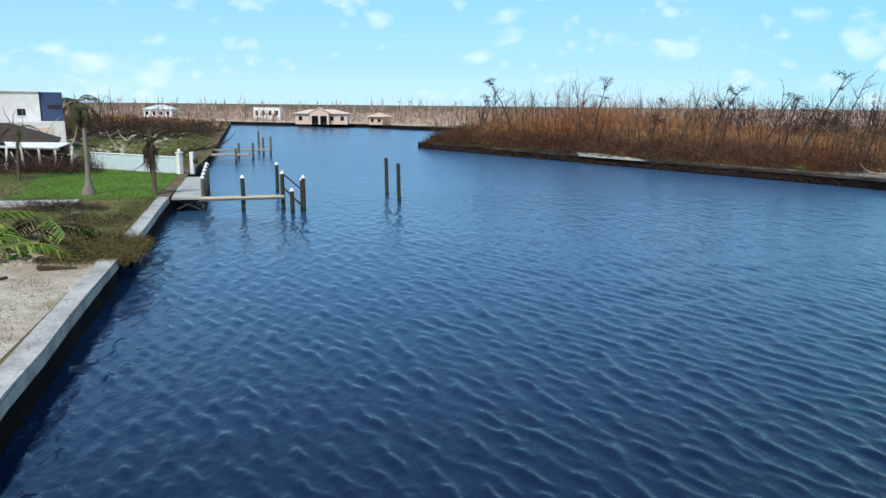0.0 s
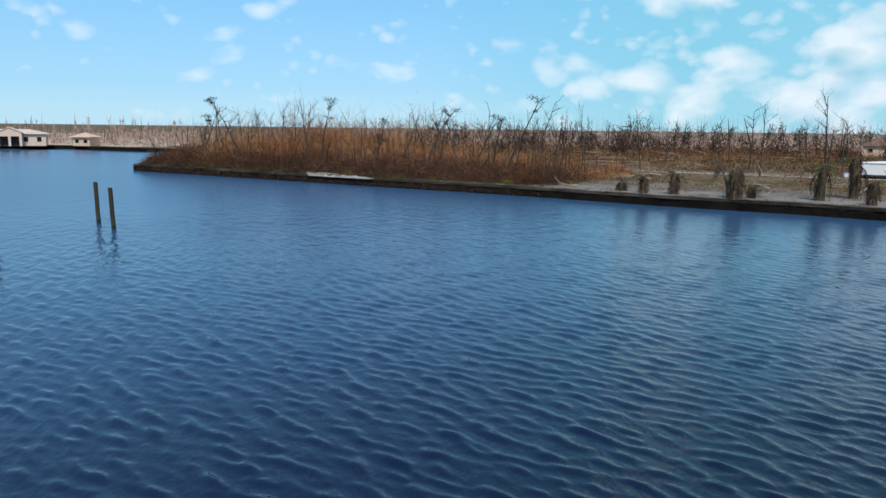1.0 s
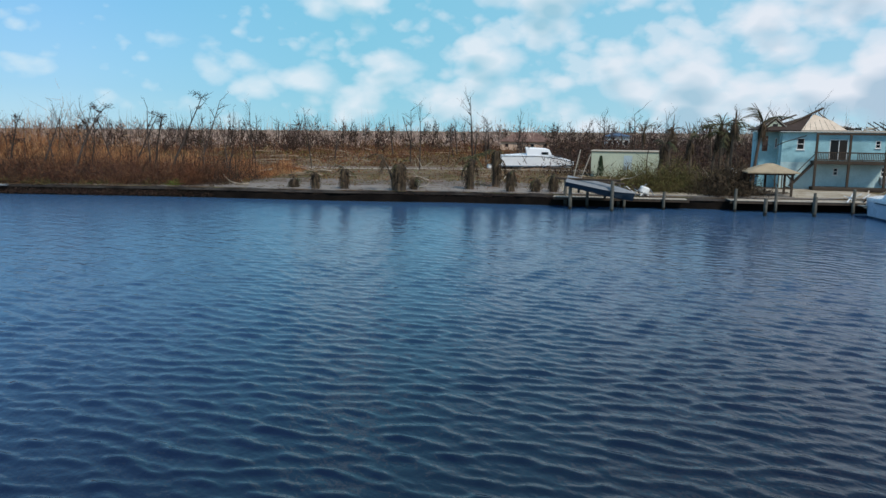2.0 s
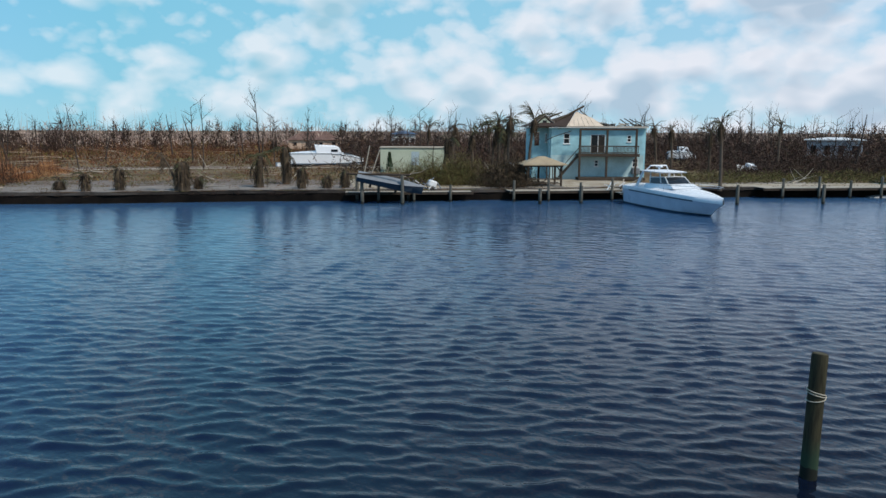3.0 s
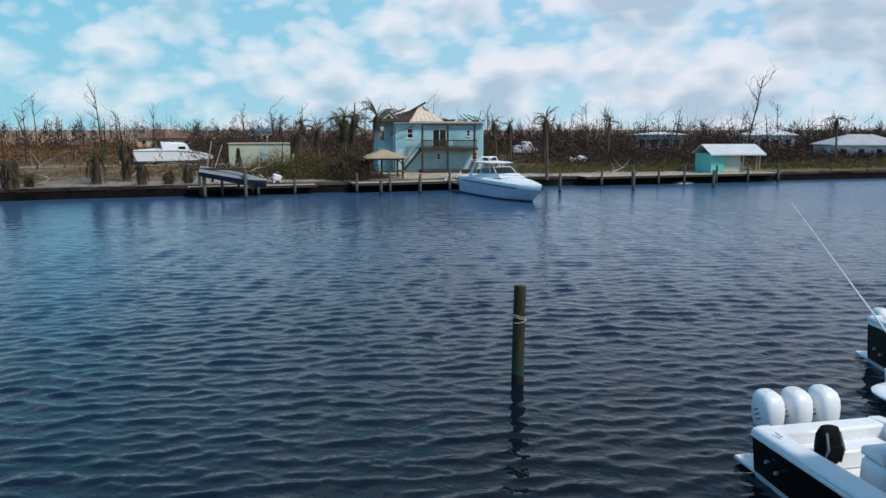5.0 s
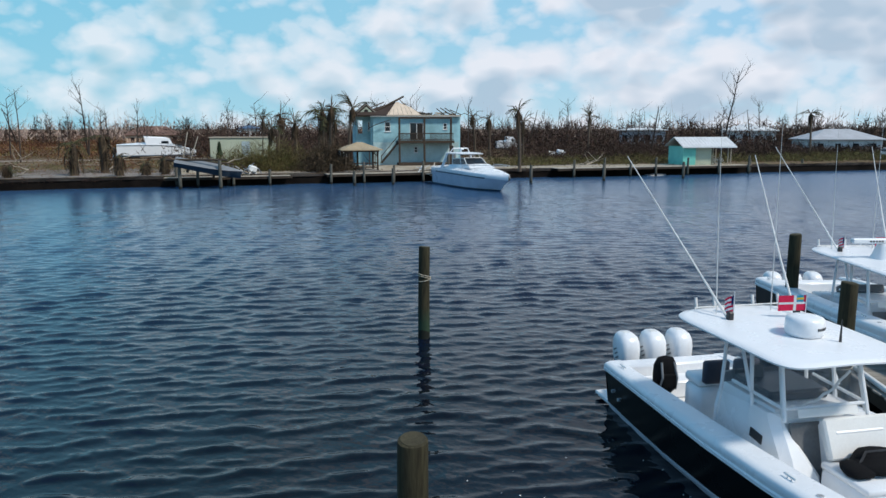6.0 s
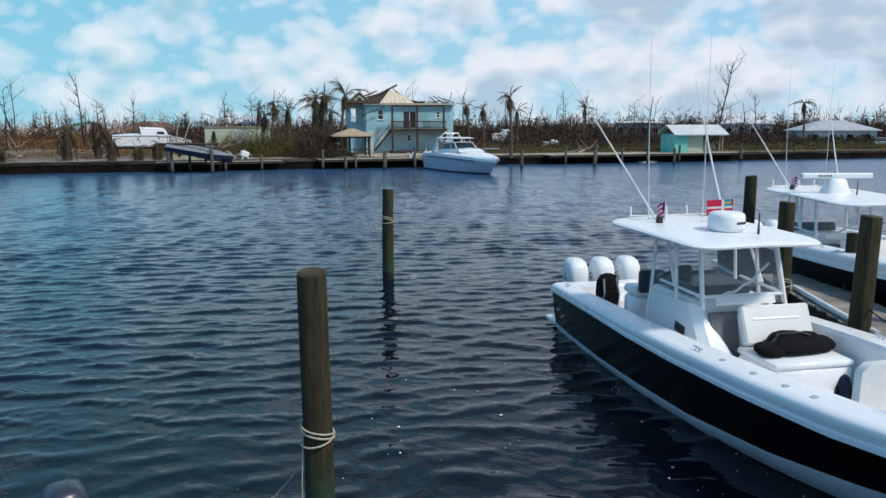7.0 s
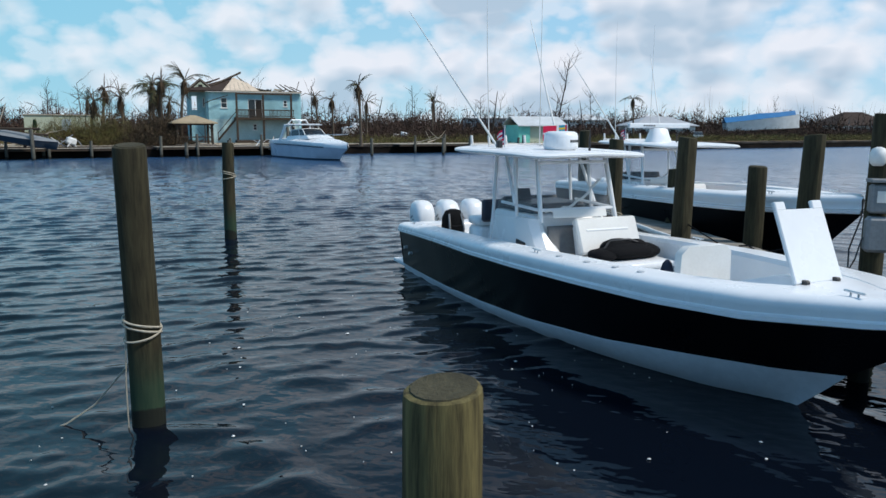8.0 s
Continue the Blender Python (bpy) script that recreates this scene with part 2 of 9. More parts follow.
WATER = water_material()
PILE_MOSS = pile_material("mossy_pile", (0.165, 0.135, 0.055), (0.048, 0.039, 0.018), 0.35, (0.05, 0.10, 0.04))
GROUND = ground_material()
SAND = noisy("sand", (0.50, 0.44, 0.35), (0.24, 0.18, 0.11), 0.95, 0.55, 7.0, 0.6, spec=0.15, amount=0.8, fine_amount=0.5)
TRACK = noisy("track", (0.20, 0.15, 0.12), (0.13, 0.09, 0.07), 0.95, 0.3, 9.0, 0.4, spec=0.15)
LAWN = noisy("lawn", (0.10, 0.20, 0.028), (0.09, 0.125, 0.028), 0.95, 0.45, 14.0, 0.6, spec=0.1, amount=0.7, fine_amount=0.5)
DRYGRASS = noisy("dry_grass", (0.17, 0.14, 0.06), (0.075, 0.085, 0.03), 0.95, 0.35, 12.0, 0.5, spec=0.1)
CONCRETE = noisy("concrete", (0.50, 0.49, 0.46), (0.20, 0.185, 0.165), 0.9, 0.9, 11.0, 0.6, spec=0.25, amount=0.65, fine_amount=0.45)
# seawall faces: much darker than the cap concrete, with blotches
WALLFACE = noisy("dark_concrete", (0.018, 0.013, 0.010), (0.005, 0.004, 0.0035), 0.85, 0.5, 7.0, 0.6, spec=0.08, amount=0.9, fine_amount=0.5)
PILE = pile_material("pile_timber", (0.056, 0.049, 0.026), (0.021, 0.018, 0.010), 0.24, (0.022, 0.060, 0.036))
PILE_GREY = pile_material("pile_grey", (0.17, 0.16, 0.13), (0.065, 0.06, 0.05), 0.25, (0.05, 0.055, 0.045))
PLANK = noisy("plank", (0.30, 0.275, 0.24), (0.17, 0.15, 0.125), 0.85, 1.5, 25.0, 0.4, stretch=(1, 0.3, 1), rnd=0.5, spec=0.25)
DARKWOOD = noisy("dark_wood", (0.075, 0.055, 0.04), (0.035, 0.027, 0.02), 0.85, 1.2, 20.0, 0.3, spec=0.2)
PALEWOOD = noisy("pale_wood", (0.46, 0.40, 0.32), (0.28, 0.23, 0.17), 0.85, 1.2, 20.0, 0.3, spec=0.2)
GEL = noisy("white_gelcoat", (0.80, 0.81, 0.82), (0.66, 0.67, 0.68), 0.28, 0.9, 9.0, 0.03, amount=0.35, fine_amount=0.06)
GELROUGH = noisy("white_nonskid", (0.76, 0.76, 0.75), (0.55, 0.54, 0.51), 0.65, 1.1, 60.0, 0.25, amount=0.35, fine_amount=0.12)
BLACKHULL = noisy("black_gelcoat", (0.003, 0.0035, 0.005), (0.006, 0.006, 0.007), 0.30, 0.7, 8.0, 0.02, amount=0.5, fine_amount=0.1, spec=0.22)
BOOT = noisy("boot_white", (0.66, 0.69, 0.73), (0.48, 0.51, 0.55), 0.45, 1.0, 8.0, 0.03, amount=0.5, fine_amount=0.15)
CHROME = noisy("aluminium", (0.72, 0.73, 0.75), (0.55, 0.56, 0.58), 0.28, 1.0, 20.0, 0.02, metal=0.7, fine_amount=0.1)
WHITEPAINT = noisy("white_paint", (0.76, 0.76, 0.74), (0.52, 0.51, 0.48), 0.55, 0.9, 14.0, 0.1, fine_amount=0.15)
BLACKPLASTIC = noisy("black_plastic", (0.018, 0.018, 0.020), (0.035, 0.035, 0.037), 0.45, 2.0, 30.0, 0.1)
CLOTH = noisy("black_cloth", (0.005, 0.005, 0.006), (0.012, 0.012, 0.013), 0.9, 6.0, 60.0, 0.5, spec=0.15)
VINYL = noisy("white_vinyl", (0.74, 0.74, 0.72), (0.60, 0.59, 0.56), 0.5, 1.4, 30.0, 0.1, fine_amount=0.1)
ROPE = noisy("rope", (0.55, 0.50, 0.40), (0.36, 0.31, 0.24), 0.9, 20.0, 120.0, 0.6, spec=0.1)
CLEAR = glass_material("clear_vinyl", (0.62, 0.66, 0.70), 0.12)
GLASS = principled("window_glass", 0.05)[0]
GLASS.node_tree.nodes["Principled BSDF"].inputs["Base Color"].default_value = (0.012, 0.016, 0.02, 1)
# near-black for dark parts and for insides, whose shade is put in the colour
DARK = noisy("dark_interior", (0.02, 0.018, 0.016), (0.035, 0.03, 0.028), 0.9, 1.0, 8.0, 0.1)
GREY = noisy("grey_plastic", (0.22, 0.23, 0.24), (0.14, 0.15, 0.16), 0.5, 1.5, 20.0, 0.1)
DOORGREY = noisy("grey_door", (0.16, 0.16, 0.16), (0.10, 0.10, 0.10), 0.5, 1.5, 20.0, 0.1)
RED = noisy("red_cloth", (0.70, 0.03, 0.09), (0.50, 0.02, 0.05), 0.8, 3.0, 40.0, 0.2, spec=0.1)
FLAGWHITE = noisy("white_cloth", (0.78, 0.78, 0.78), (0.6, 0.6, 0.6), 0.8, 3.0, 40.0, 0.2, spec=0.1)
NAVY = noisy("navy_cloth", (0.015, 0.03, 0.13), (0.01, 0.02, 0.08), 0.8, 3.0, 40.0, 0.2, spec=0.1)
AQUA = noisy("aqua_cloth", (0.02, 0.30, 0.45), (0.02, 0.22, 0.32), 0.8, 3.0, 40.0, 0.2, spec=0.1)
GOLD = noisy("gold_cloth", (0.70, 0.50, 0.05), (0.5, 0.35, 0.04), 0.8, 3.0, 40.0, 0.2, spec=0.1)
TEAL = noisy("teal_stucco", (0.36, 0.62, 0.67), (0.20, 0.36, 0.39), 0.85, 0.55, 6.0, 0.25, amount=0.75, fine_amount=0.22)
ROOFBROWN = noisy("brown_shingle", (0.065, 0.046, 0.038), (0.035, 0.026, 0.022), 0.9, 0.7, 8.0, 0.5, spec=0.15, rnd=0.4)
PLYWOOD = noisy("plywood", (0.74, 0.60, 0.46), (0.48, 0.37, 0.27), 0.85, 0.8, 12.0, 0.2)
THATCH = noisy("tan_roof", (0.42, 0.33, 0.21), (0.24, 0.18, 0.115), 0.9, 0.9, 12.0, 0.4)
MINT = noisy("mint_boards", (0.22, 0.68, 0.56), (0.15, 0.50, 0.41), 0.75, 0.8, 10.0, 0.2)
ROOFWHITE = noisy("white_metal_roof", (0.74, 0.75, 0.75), (0.50, 0.50, 0.48), 0.45, 0.7, 8.0, 0.15)
SHEDGREEN = noisy("pale_green_wall", (0.52, 0.56, 0.42), (0.38, 0.42, 0.31), 0.85, 0.4, 9.0, 0.2)
SLATEBLUE = noisy("slate_blue_hull", (0.035, 0.075, 0.115), (0.02, 0.04, 0.06), 0.3, 0.8, 8.0, 0.05)
TARPBLUE = noisy("blue_tarp", (0.03, 0.19, 0.42), (0.02, 0.12, 0.28), 0.6, 0.7, 9.0, 0.3)
PEACH = noisy("peach_stucco", (0.66, 0.47, 0.34), (0.48, 0.34, 0.25), 0.85, 0.3, 6.0, 0.2)
TRUNK = noisy("dead_bark", (0.075, 0.058, 0.048), (0.036, 0.028, 0.025), 0.95, 0.9, 14.0, 0.5, stretch=(1, 1, 0.4), rnd=0.7, spec=0.1)
PALMBARK = noisy("palm_bark", (0.13, 0.10, 0.075), (0.06, 0.045, 0.035), 0.95, 1.2, 12.0, 0.6, rnd=0.4, spec=0.1)
BRUSH = leafy("dry_brush", [(0.0, (0.07, 0.033, 0.021)), (0.3, (0.20, 0.085, 0.040)), (0.6, (0.38, 0.185, 0.078)), (0.88, (0.55, 0.32, 0.15)), (1.0, (0.26, 0.19, 0.12))], tint=(0.82, 0.66, 0.58))
SCRUB = leafy("dark_scrub", [(0.0, (0.026, 0.016, 0.013)), (0.45, (0.052, 0.029, 0.023)), (0.8, (0.080, 0.047, 0.035)), (1.0, (0.055, 0.047, 0.028))], tint=(0.85, 0.85, 0.75))
STRAW = leafy("straw_grass", [(0.0, (0.085, 0.032, 0.019)), (0.5, (0.19, 0.078, 0.038)), (0.8, (0.26, 0.15, 0.065)), (1.0, (0.13, 0.115, 0.042))], tint=(0.62, 0.80, 0.55))
FIELDBRUSH = leafy("field_brush", [(0.0, (0.05, 0.022, 0.016)), (0.4, (0.12, 0.048, 0.028)), (0.8, (0.20, 0.095, 0.045)), (1.0, (0.11, 0.085, 0.05))], tint=(0.8, 0.7, 0.6))
GREENBRUSH = leafy("green_brush", [(0.0, (0.035, 0.055, 0.02)), (0.5, (0.08, 0.10, 0.035)), (0.85, (0.15, 0.15, 0.05)), (1.0, (0.20, 0.13, 0.06))])
FROND = leafy("palm_frond", [(0.0, (0.022, 0.028, 0.014)), (0.5, (0.05, 0.058, 0.025)), (0.8, (0.10, 0.085, 0.038)), (1.0, (0.08, 0.052, 0.03))])
# paler than the near brush: distance haze put into the colour
HAZEWOOD = leafy("hazed_wood", [(0.0, (0.16, 0.11, 0.095)), (0.5, (0.36, 0.25, 0.20)), (1.0, (0.52, 0.41, 0.33))])
OLIVE = leafy("olive_brush", [(0.0, (0.05, 0.04, 0.02)), (0.5, (0.12, 0.085, 0.035)), (0.85, (0.15, 0.14, 0.045)), (1.0, (0.10, 0.12, 0.04))])
DRYFROND = leafy("dry_frond", [(0.0, (0.022, 0.016, 0.011)), (0.5, (0.060, 0.042, 0.026)), (0.85, (0.11, 0.075, 0.045)), (1.0, (0.05, 0.05, 0.024))])
GREENFROND = leafy("green_frond", [(0.0, (0.045, 0.09, 0.016)), (0.5, (0.10, 0.17, 0.03)), (1.0, (0.22, 0.24, 0.055))])

# ---- mesh helpers ----


class Shape:
    """Collects boxes, tubes, lofts and quads into one mesh."""

    def __init__(self):
        self.v, self.f = [], []

    def add(self, verts, faces):
        k = len(self.v)
        self.v.extend(tuple(p) for p in verts)
        self.f.extend(tuple(i + k for i in f) for f in faces)
        return self

    def box(self, c, s, m=None, bevel=0.012):
        """A box with chamfered edges: centre, full size, optional matrix."""
        hx, hy, hz = (a / 2 for a in s)
        b = min(bevel, hx * 0.45, hy * 0.45, hz * 0.45)
        vs, idx = [], {}
        for sx in (-1, 1):
            for sy in (-1, 1):
                for sz in (-1, 1):
                    for ax in range(3):
                        p = [sx * (hx - b), sy * (hy - b), sz * (hz - b)]
                        p[ax] = (sx, sy, sz)[ax] * (hx, hy, hz)[ax]
                        idx[(sx, sy, sz, ax)] = len(vs)
                        vs.append(Vector(p))
        fs = []
        sg = (-1, 1)
        for s1 in sg:
            fs.append([idx[(s1, a, c2, 0)] for a, c2 in ((-1, -1), (1, -1), (1, 1), (-1, 1))])
            fs.append([idx[(a, s1, c2, 1)] for a, c2 in ((-1, -1), (1, -1), (1, 1), (-1, 1))])
            fs.append([idx[(a, c2, s1, 2)] for a, c2 in ((-1, -1), (1, -1), (1, 1), (-1, 1))])
            for s2 in sg:
                fs.append([idx[(s1, s2, -1, 0)], idx[(s1, s2, 1, 0)], idx[(s1, s2, 1, 1)], idx[(s1, s2, -1, 1)]])
                fs.append([idx[(s1, -1, s2, 0)], idx[(s1, 1, s2, 0)], idx[(s1, 1, s2, 2)], idx[(s1, -1, s2, 2)]])
                fs.append([idx[(-1, s1, s2, 1)], idx[(1, s1, s2, 1)], idx[(1, s1, s2, 2)], idx[(-1, s1, s2, 2)]])
                for s3 in sg:
                    fs.append([idx[(s1, s2, s3, a)] for a in range(3)])
        m = Matrix.Translation(c) @ (m or Matrix.Identity(4))
        self.add([m @ p for p in vs], fs)
        return self

    def tube(self, pts, rad, seg=8, cap=True):
        """A round bar along points; rad one number or one for each point."""
        pts = [Vector(p) for p in pts]
        rads = [rad] * len(pts) if isinstance(rad, (int, float)) else rad
        rings = []
        up = Vector((0.13, 0.31, 0.94))
        for i, p in enumerate(pts):
            d = (pts[min(i + 1, len(pts) - 1)] - pts[max(i - 1, 0)]).normalized()
            a = d.cross(up)
            if a.length < 0.1:
                a = d.cross(Vector((1, 0, 0)))
            a.normalize()
            b2 = d.cross(a)
            rings.append([p + (a * math.cos(t) + b2 * math.sin(t)) * rads[i] for t in (2 * math.pi * j / seg for j in range(seg))])
        return self.loft(rings, cap=cap)

    def loft(self, rings, cap=True, closed=True):
        n = len(rings[0])
        vs = [p for r in rings for p in r]
        fs = []
        for i in range(len(rings) - 1):
            for j in range(n if closed else n - 1):
                k = (j + 1) % n
                fs.append((i * n + j, i * n + k, (i + 1) * n + k, (i + 1) * n + j))
        if cap and closed:
            fs.append(tuple(range(n))[::-1])
            fs.append(tuple(len(vs) - n + j for j in range(n)))
        return self.add(vs, fs)

    def mesh(self, name, mat, smooth=35):
        me = bpy.data.meshes.new(name)
        me.from_pydata([tuple(p) for p in self.v], [], self.f)
        bm = bmesh.new()
        bm.from_mesh(me)
        bmesh.ops.recalc_face_normals(bm, faces=bm.faces)
        bm.to_mesh(me)
        bm.free()
        me.materials.append(mat)
        if smooth:
            me.shade_smooth()
            me.set_sharp_from_angle(angle=radians(smooth))
        return me


def part(name, shape, mat, parent, label="", smooth=35, m=None):
    """One mesh under a thing or a part, in the parent's own axes."""
    me = shape if isinstance(shape, bpy.types.Mesh) else shape.mesh(name, mat, smooth)
    ob = new(name, me)
    ob.parent = parent
    if m is not None:
        ob.matrix_basis = m
    if label:
        ob["label"] = label
    return ob


def thing(name, label, category, m=None, group="", kind=""):
    ob = new(name)
    ob.empty_display_size = 0.2
    if m is not None:
        ob.matrix_basis = m
    return tagged(ob, label, category, group, kind)


def solid(name, shape, mat, label, category="", group="", kind="", smooth=35, m=None):
    ob = new(name, shape if isinstance(shape, bpy.types.Mesh) else shape.mesh(name, mat, smooth))
    if m is not None:
        ob.matrix_basis = m
    return tagged(ob, label, category, group, kind)


def facing(x, y, z, ux, uy):
    """A frame at (x, y, z) whose own x axis runs along (ux, uy)."""
    return pose(x, y, z, 0, 0, math.degrees(math.atan2(uy, ux)))


def slab(a, b, c, d, t=0.12):
    """A thick plate through four corners."""
    a, b, c, d = (Vector(p) for p in (a, b, c, d))
    n = (b - a).cross(d - a).normalized() * t
    return Shape().loft([[a, b, c, d], [a - n, b - n, c - n, d - n]])

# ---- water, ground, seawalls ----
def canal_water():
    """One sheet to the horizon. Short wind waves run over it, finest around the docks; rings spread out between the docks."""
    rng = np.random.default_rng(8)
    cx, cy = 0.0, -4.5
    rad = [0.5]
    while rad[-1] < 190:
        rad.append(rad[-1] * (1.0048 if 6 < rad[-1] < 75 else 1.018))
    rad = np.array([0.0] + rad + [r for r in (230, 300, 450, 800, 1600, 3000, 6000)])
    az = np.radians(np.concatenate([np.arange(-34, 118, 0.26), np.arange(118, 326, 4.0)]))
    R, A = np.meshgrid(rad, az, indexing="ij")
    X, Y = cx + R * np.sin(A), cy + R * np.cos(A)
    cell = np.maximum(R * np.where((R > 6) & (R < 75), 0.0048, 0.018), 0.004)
    Z = np.zeros_like(X)
    n = 64
    lam = np.geomspace(0.21, 1.0, n)
    head = np.radians(np.where(rng.uniform(0, 1, n) < 0.75, 60 + rng.normal(0, 17, n), 8 + rng.normal(0, 25, n)))  # mostly toward the east-north-east
    steep = 0.0255 * np.clip(lam / 0.45, 0.7, 1.0) * np.clip(0.75 / lam, 0.2, 1.0) ** 1.4
    drift = 0.9 * np.sin(X * 0.11 + 0.6 * np.sin(Y * 0.13)) + 0.9 * np.cos(Y * 0.09 + 0.5 * np.sin(X * 0.17))
    for l, h, st in zip(lam, head, steep):
        k = 2 * np.pi / l
        ph = k * (X * np.sin(h) + Y * np.cos(h)) + rng.uniform(0, 6.28) + drift * rng.uniform(0.5, 2.0)
        Z += np.clip((l / cell - 2.3) / 1.6, 0, 1) * st / k * np.sin(ph) * 1.41
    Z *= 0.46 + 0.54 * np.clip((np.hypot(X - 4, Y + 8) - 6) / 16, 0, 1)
    wob = 1.6 * np.sin(X * 0.5 + 0.8 * np.sin(Y * 0.37)) + 1.4 * np.sin(Y * 0.61 - 0.7 * np.cos(X * 0.43))
    for l, st in ((0.62, 0.036), (0.95, 0.045), (1.5, 0.04)):
        k = 2 * np.pi / l
        patch = 0.5 + 0.5 * np.sin(X * 0.8 / l + 2.0 * np.sin(Y * 0.5 / l + l))
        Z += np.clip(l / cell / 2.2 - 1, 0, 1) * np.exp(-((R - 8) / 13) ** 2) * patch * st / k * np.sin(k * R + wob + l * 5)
    s = Z / 0.013
    Z = np.where(R < 189, Z + 0.0110 * (s * s - 0.6) / (1 + np.abs(s)), 0.0)
    Z *= np.clip((189 - R) / 60, 0, 1)
    nr, na = R.shape
    me = bpy.data.meshes.new("water")
    i, j = np.meshgrid(np.arange(nr - 1), np.arange(na), indexing="ij")
    k = (j + 1) % na
    F = np.stack([i * na + j, (i + 1) * na + j, (i + 1) * na + k, i * na + k], -1).reshape(-1, 4)[:, ::-1]
    me.vertices.add(nr * na)
    me.vertices.foreach_set("co", np.stack([X, Y, Z], -1).reshape(-1))
    me.loops.add(F.size)
    me.loops.foreach_set("vertex_index", F.reshape(-1).astype(np.int32))
    me.polygons.add(len(F))
    me.polygons.foreach_set("loop_start", np.arange(0, F.size, 4).astype(np.int32))
    me.update(calc_edges=True)
    me.shade_smooth()
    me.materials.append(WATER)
    return tagged(new("water", me), "dark blue wind-rippled canal water", "water", kind="structure")


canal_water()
EAST = [(-22.5, 124), (-5, 106.5), (13, 89), (25, 77.5), (37, 64), (46, 55.8), (57, 43.5), (66, 33.5), (76, 24.5), (86, 13), (98, -0.5), (116, -21.5), (141, -49), (200, -110), (330, -260)]
WEST = [(30, -80), (14, -43), (-1.6, -9), (-11.2, 12.6), (-16.9, 25.8), (-25.0, 44.6), (-31.0, 58.5), (-41, 83.5), (-70, 150), (-104, 228)]
NORTH = [(-330, 330), (-138, 250), (-101, 233), (-75, 230), (-57, 226), (-42, 212), (-20, 200), (40, 205), (160, 260)]
GZ = 1.05


def land(poly):
    bm = bmesh.new()
    es = []
    vs = [bm.verts.new((x, y, GZ)) for x, y in poly]
    for i, v in enumerate(vs):
        es.append(bm.edges.new((v, vs[(i + 1) % len(vs)])))
    bmesh.ops.triangle_fill(bm, use_beauty=True, edges=es)
    me = bpy.data.meshes.new("land")
    bm.to_mesh(me)
    bm.free()
    return [tuple(v.co) for v in me.vertices], [tuple(p.vertices) for p in me.polygons]


g = Shape()
g.add(*land(EAST + [(3500, -3000), (3500, 3500), (800, 3500), (160, 330), (30, 190), (-12, 165)]))
g.add(*land(WEST + [(-330, 280), (-3500, 1000), (-3500, -3500), (100, -3500), (100, -300)]))
g.add(*land(NORTH + [(700, 3500), (-3500, 3500), (-3500, 1200)]))
solid("ground", g, GROUND, "flat sandy ground with dry grass and dirt", "ground", kind="structure", smooth=0)


def offset_line(line, d):
    """The line moved d to its left."""
    out = []
    for i, (x, y) in enumerate(line):
        x0, y0 = line[max(i - 1, 0)]
        x1, y1 = line[min(i + 1, len(line) - 1)]
        l = math.hypot(x1 - x0, y1 - y0)
        out.append((x - (y1 - y0) / l * d, y + (x1 - x0) / l * d))
    return out


def subdivide(line, step):
    out = []
    for (x0, y0), (x1, y1) in zip(line, line[1:]):
        n = max(1, int(math.hypot(x1 - x0, y1 - y0) / step))
        out += [(x0 + (x1 - x0) * i / n, y0 + (y1 - y0) * i / n) for i in range(n)]
    return out + [line[-1]]


def ribbon(line, d0, d1, z0, z1, jitter=0.0, seed=1):
    """A wall or strip of ground along a line, between two offsets to its left."""
    rnd = random.Random(seed)
    a, b = offset_line(line, d0), offset_line(line, d1)
    rings = []
    for (xa, ya), (xb, yb) in zip(a, b):
        j = [rnd.uniform(-jitter, jitter) for _ in range(6)]
        rings.append([(xa + j[0], ya + j[1], z0), (xb, yb, z0), (xb + j[2], yb + j[3], z1 + j[5]), (xa + j[0], ya + j[1], z1 + j[4])])
    return Shape().loft(rings)


def strip(line, d0, d1, z, jitter=0.0, seed=1):
    rnd = random.Random(seed)
    a, b = offset_line(line, d0), offset_line(line, d1)
    vs = []
    for (xa, ya), (xb, yb) in zip(a, b):
        vs += [(xa + rnd.uniform(-jitter, jitter), ya + rnd.uniform(-jitter, jitter), z), (xb + rnd.uniform(-jitter, jitter), yb + rnd.uniform(-jitter, jitter), z)]
    return Shape().add(vs, [(2 * i, 2 * i + 1, 2 * i + 3, 2 * i + 2) for i in range(len(a) - 1)])


# east bank: dark old wall with a low cap (land lies to the left of the line walked south to north)
EAST_UP = EAST[::-1]
el = subdivide(EAST_UP, 3.0)
wall = thing("seawall_east", "long dark weathered concrete seawall with stained face", "seawall", kind="structure")
rough_line = subdivide(EAST_UP, 1.1)
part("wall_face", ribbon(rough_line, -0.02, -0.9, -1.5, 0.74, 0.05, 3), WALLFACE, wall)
part("wall_cap", ribbon(rough_line, 0.07, -0.8, 0.79, 1.04, 0.09, 4), noisy("stained_cap", (0.10, 0.085, 0.072), (0.016, 0.013, 0.011), 0.9, 0.22, 9.0, 0.5, spec=0.2, amount=1.0, fine_amount=0.5), wall)
part("pale_cap", ribbon(subdivide([(4.4, 97.4), (12.0, 90.0)], 0.7), 0.08, -0.40, 0.88, 1.09, 0.16, 24), CONCRETE, wall, "paler broken stretch of cap")
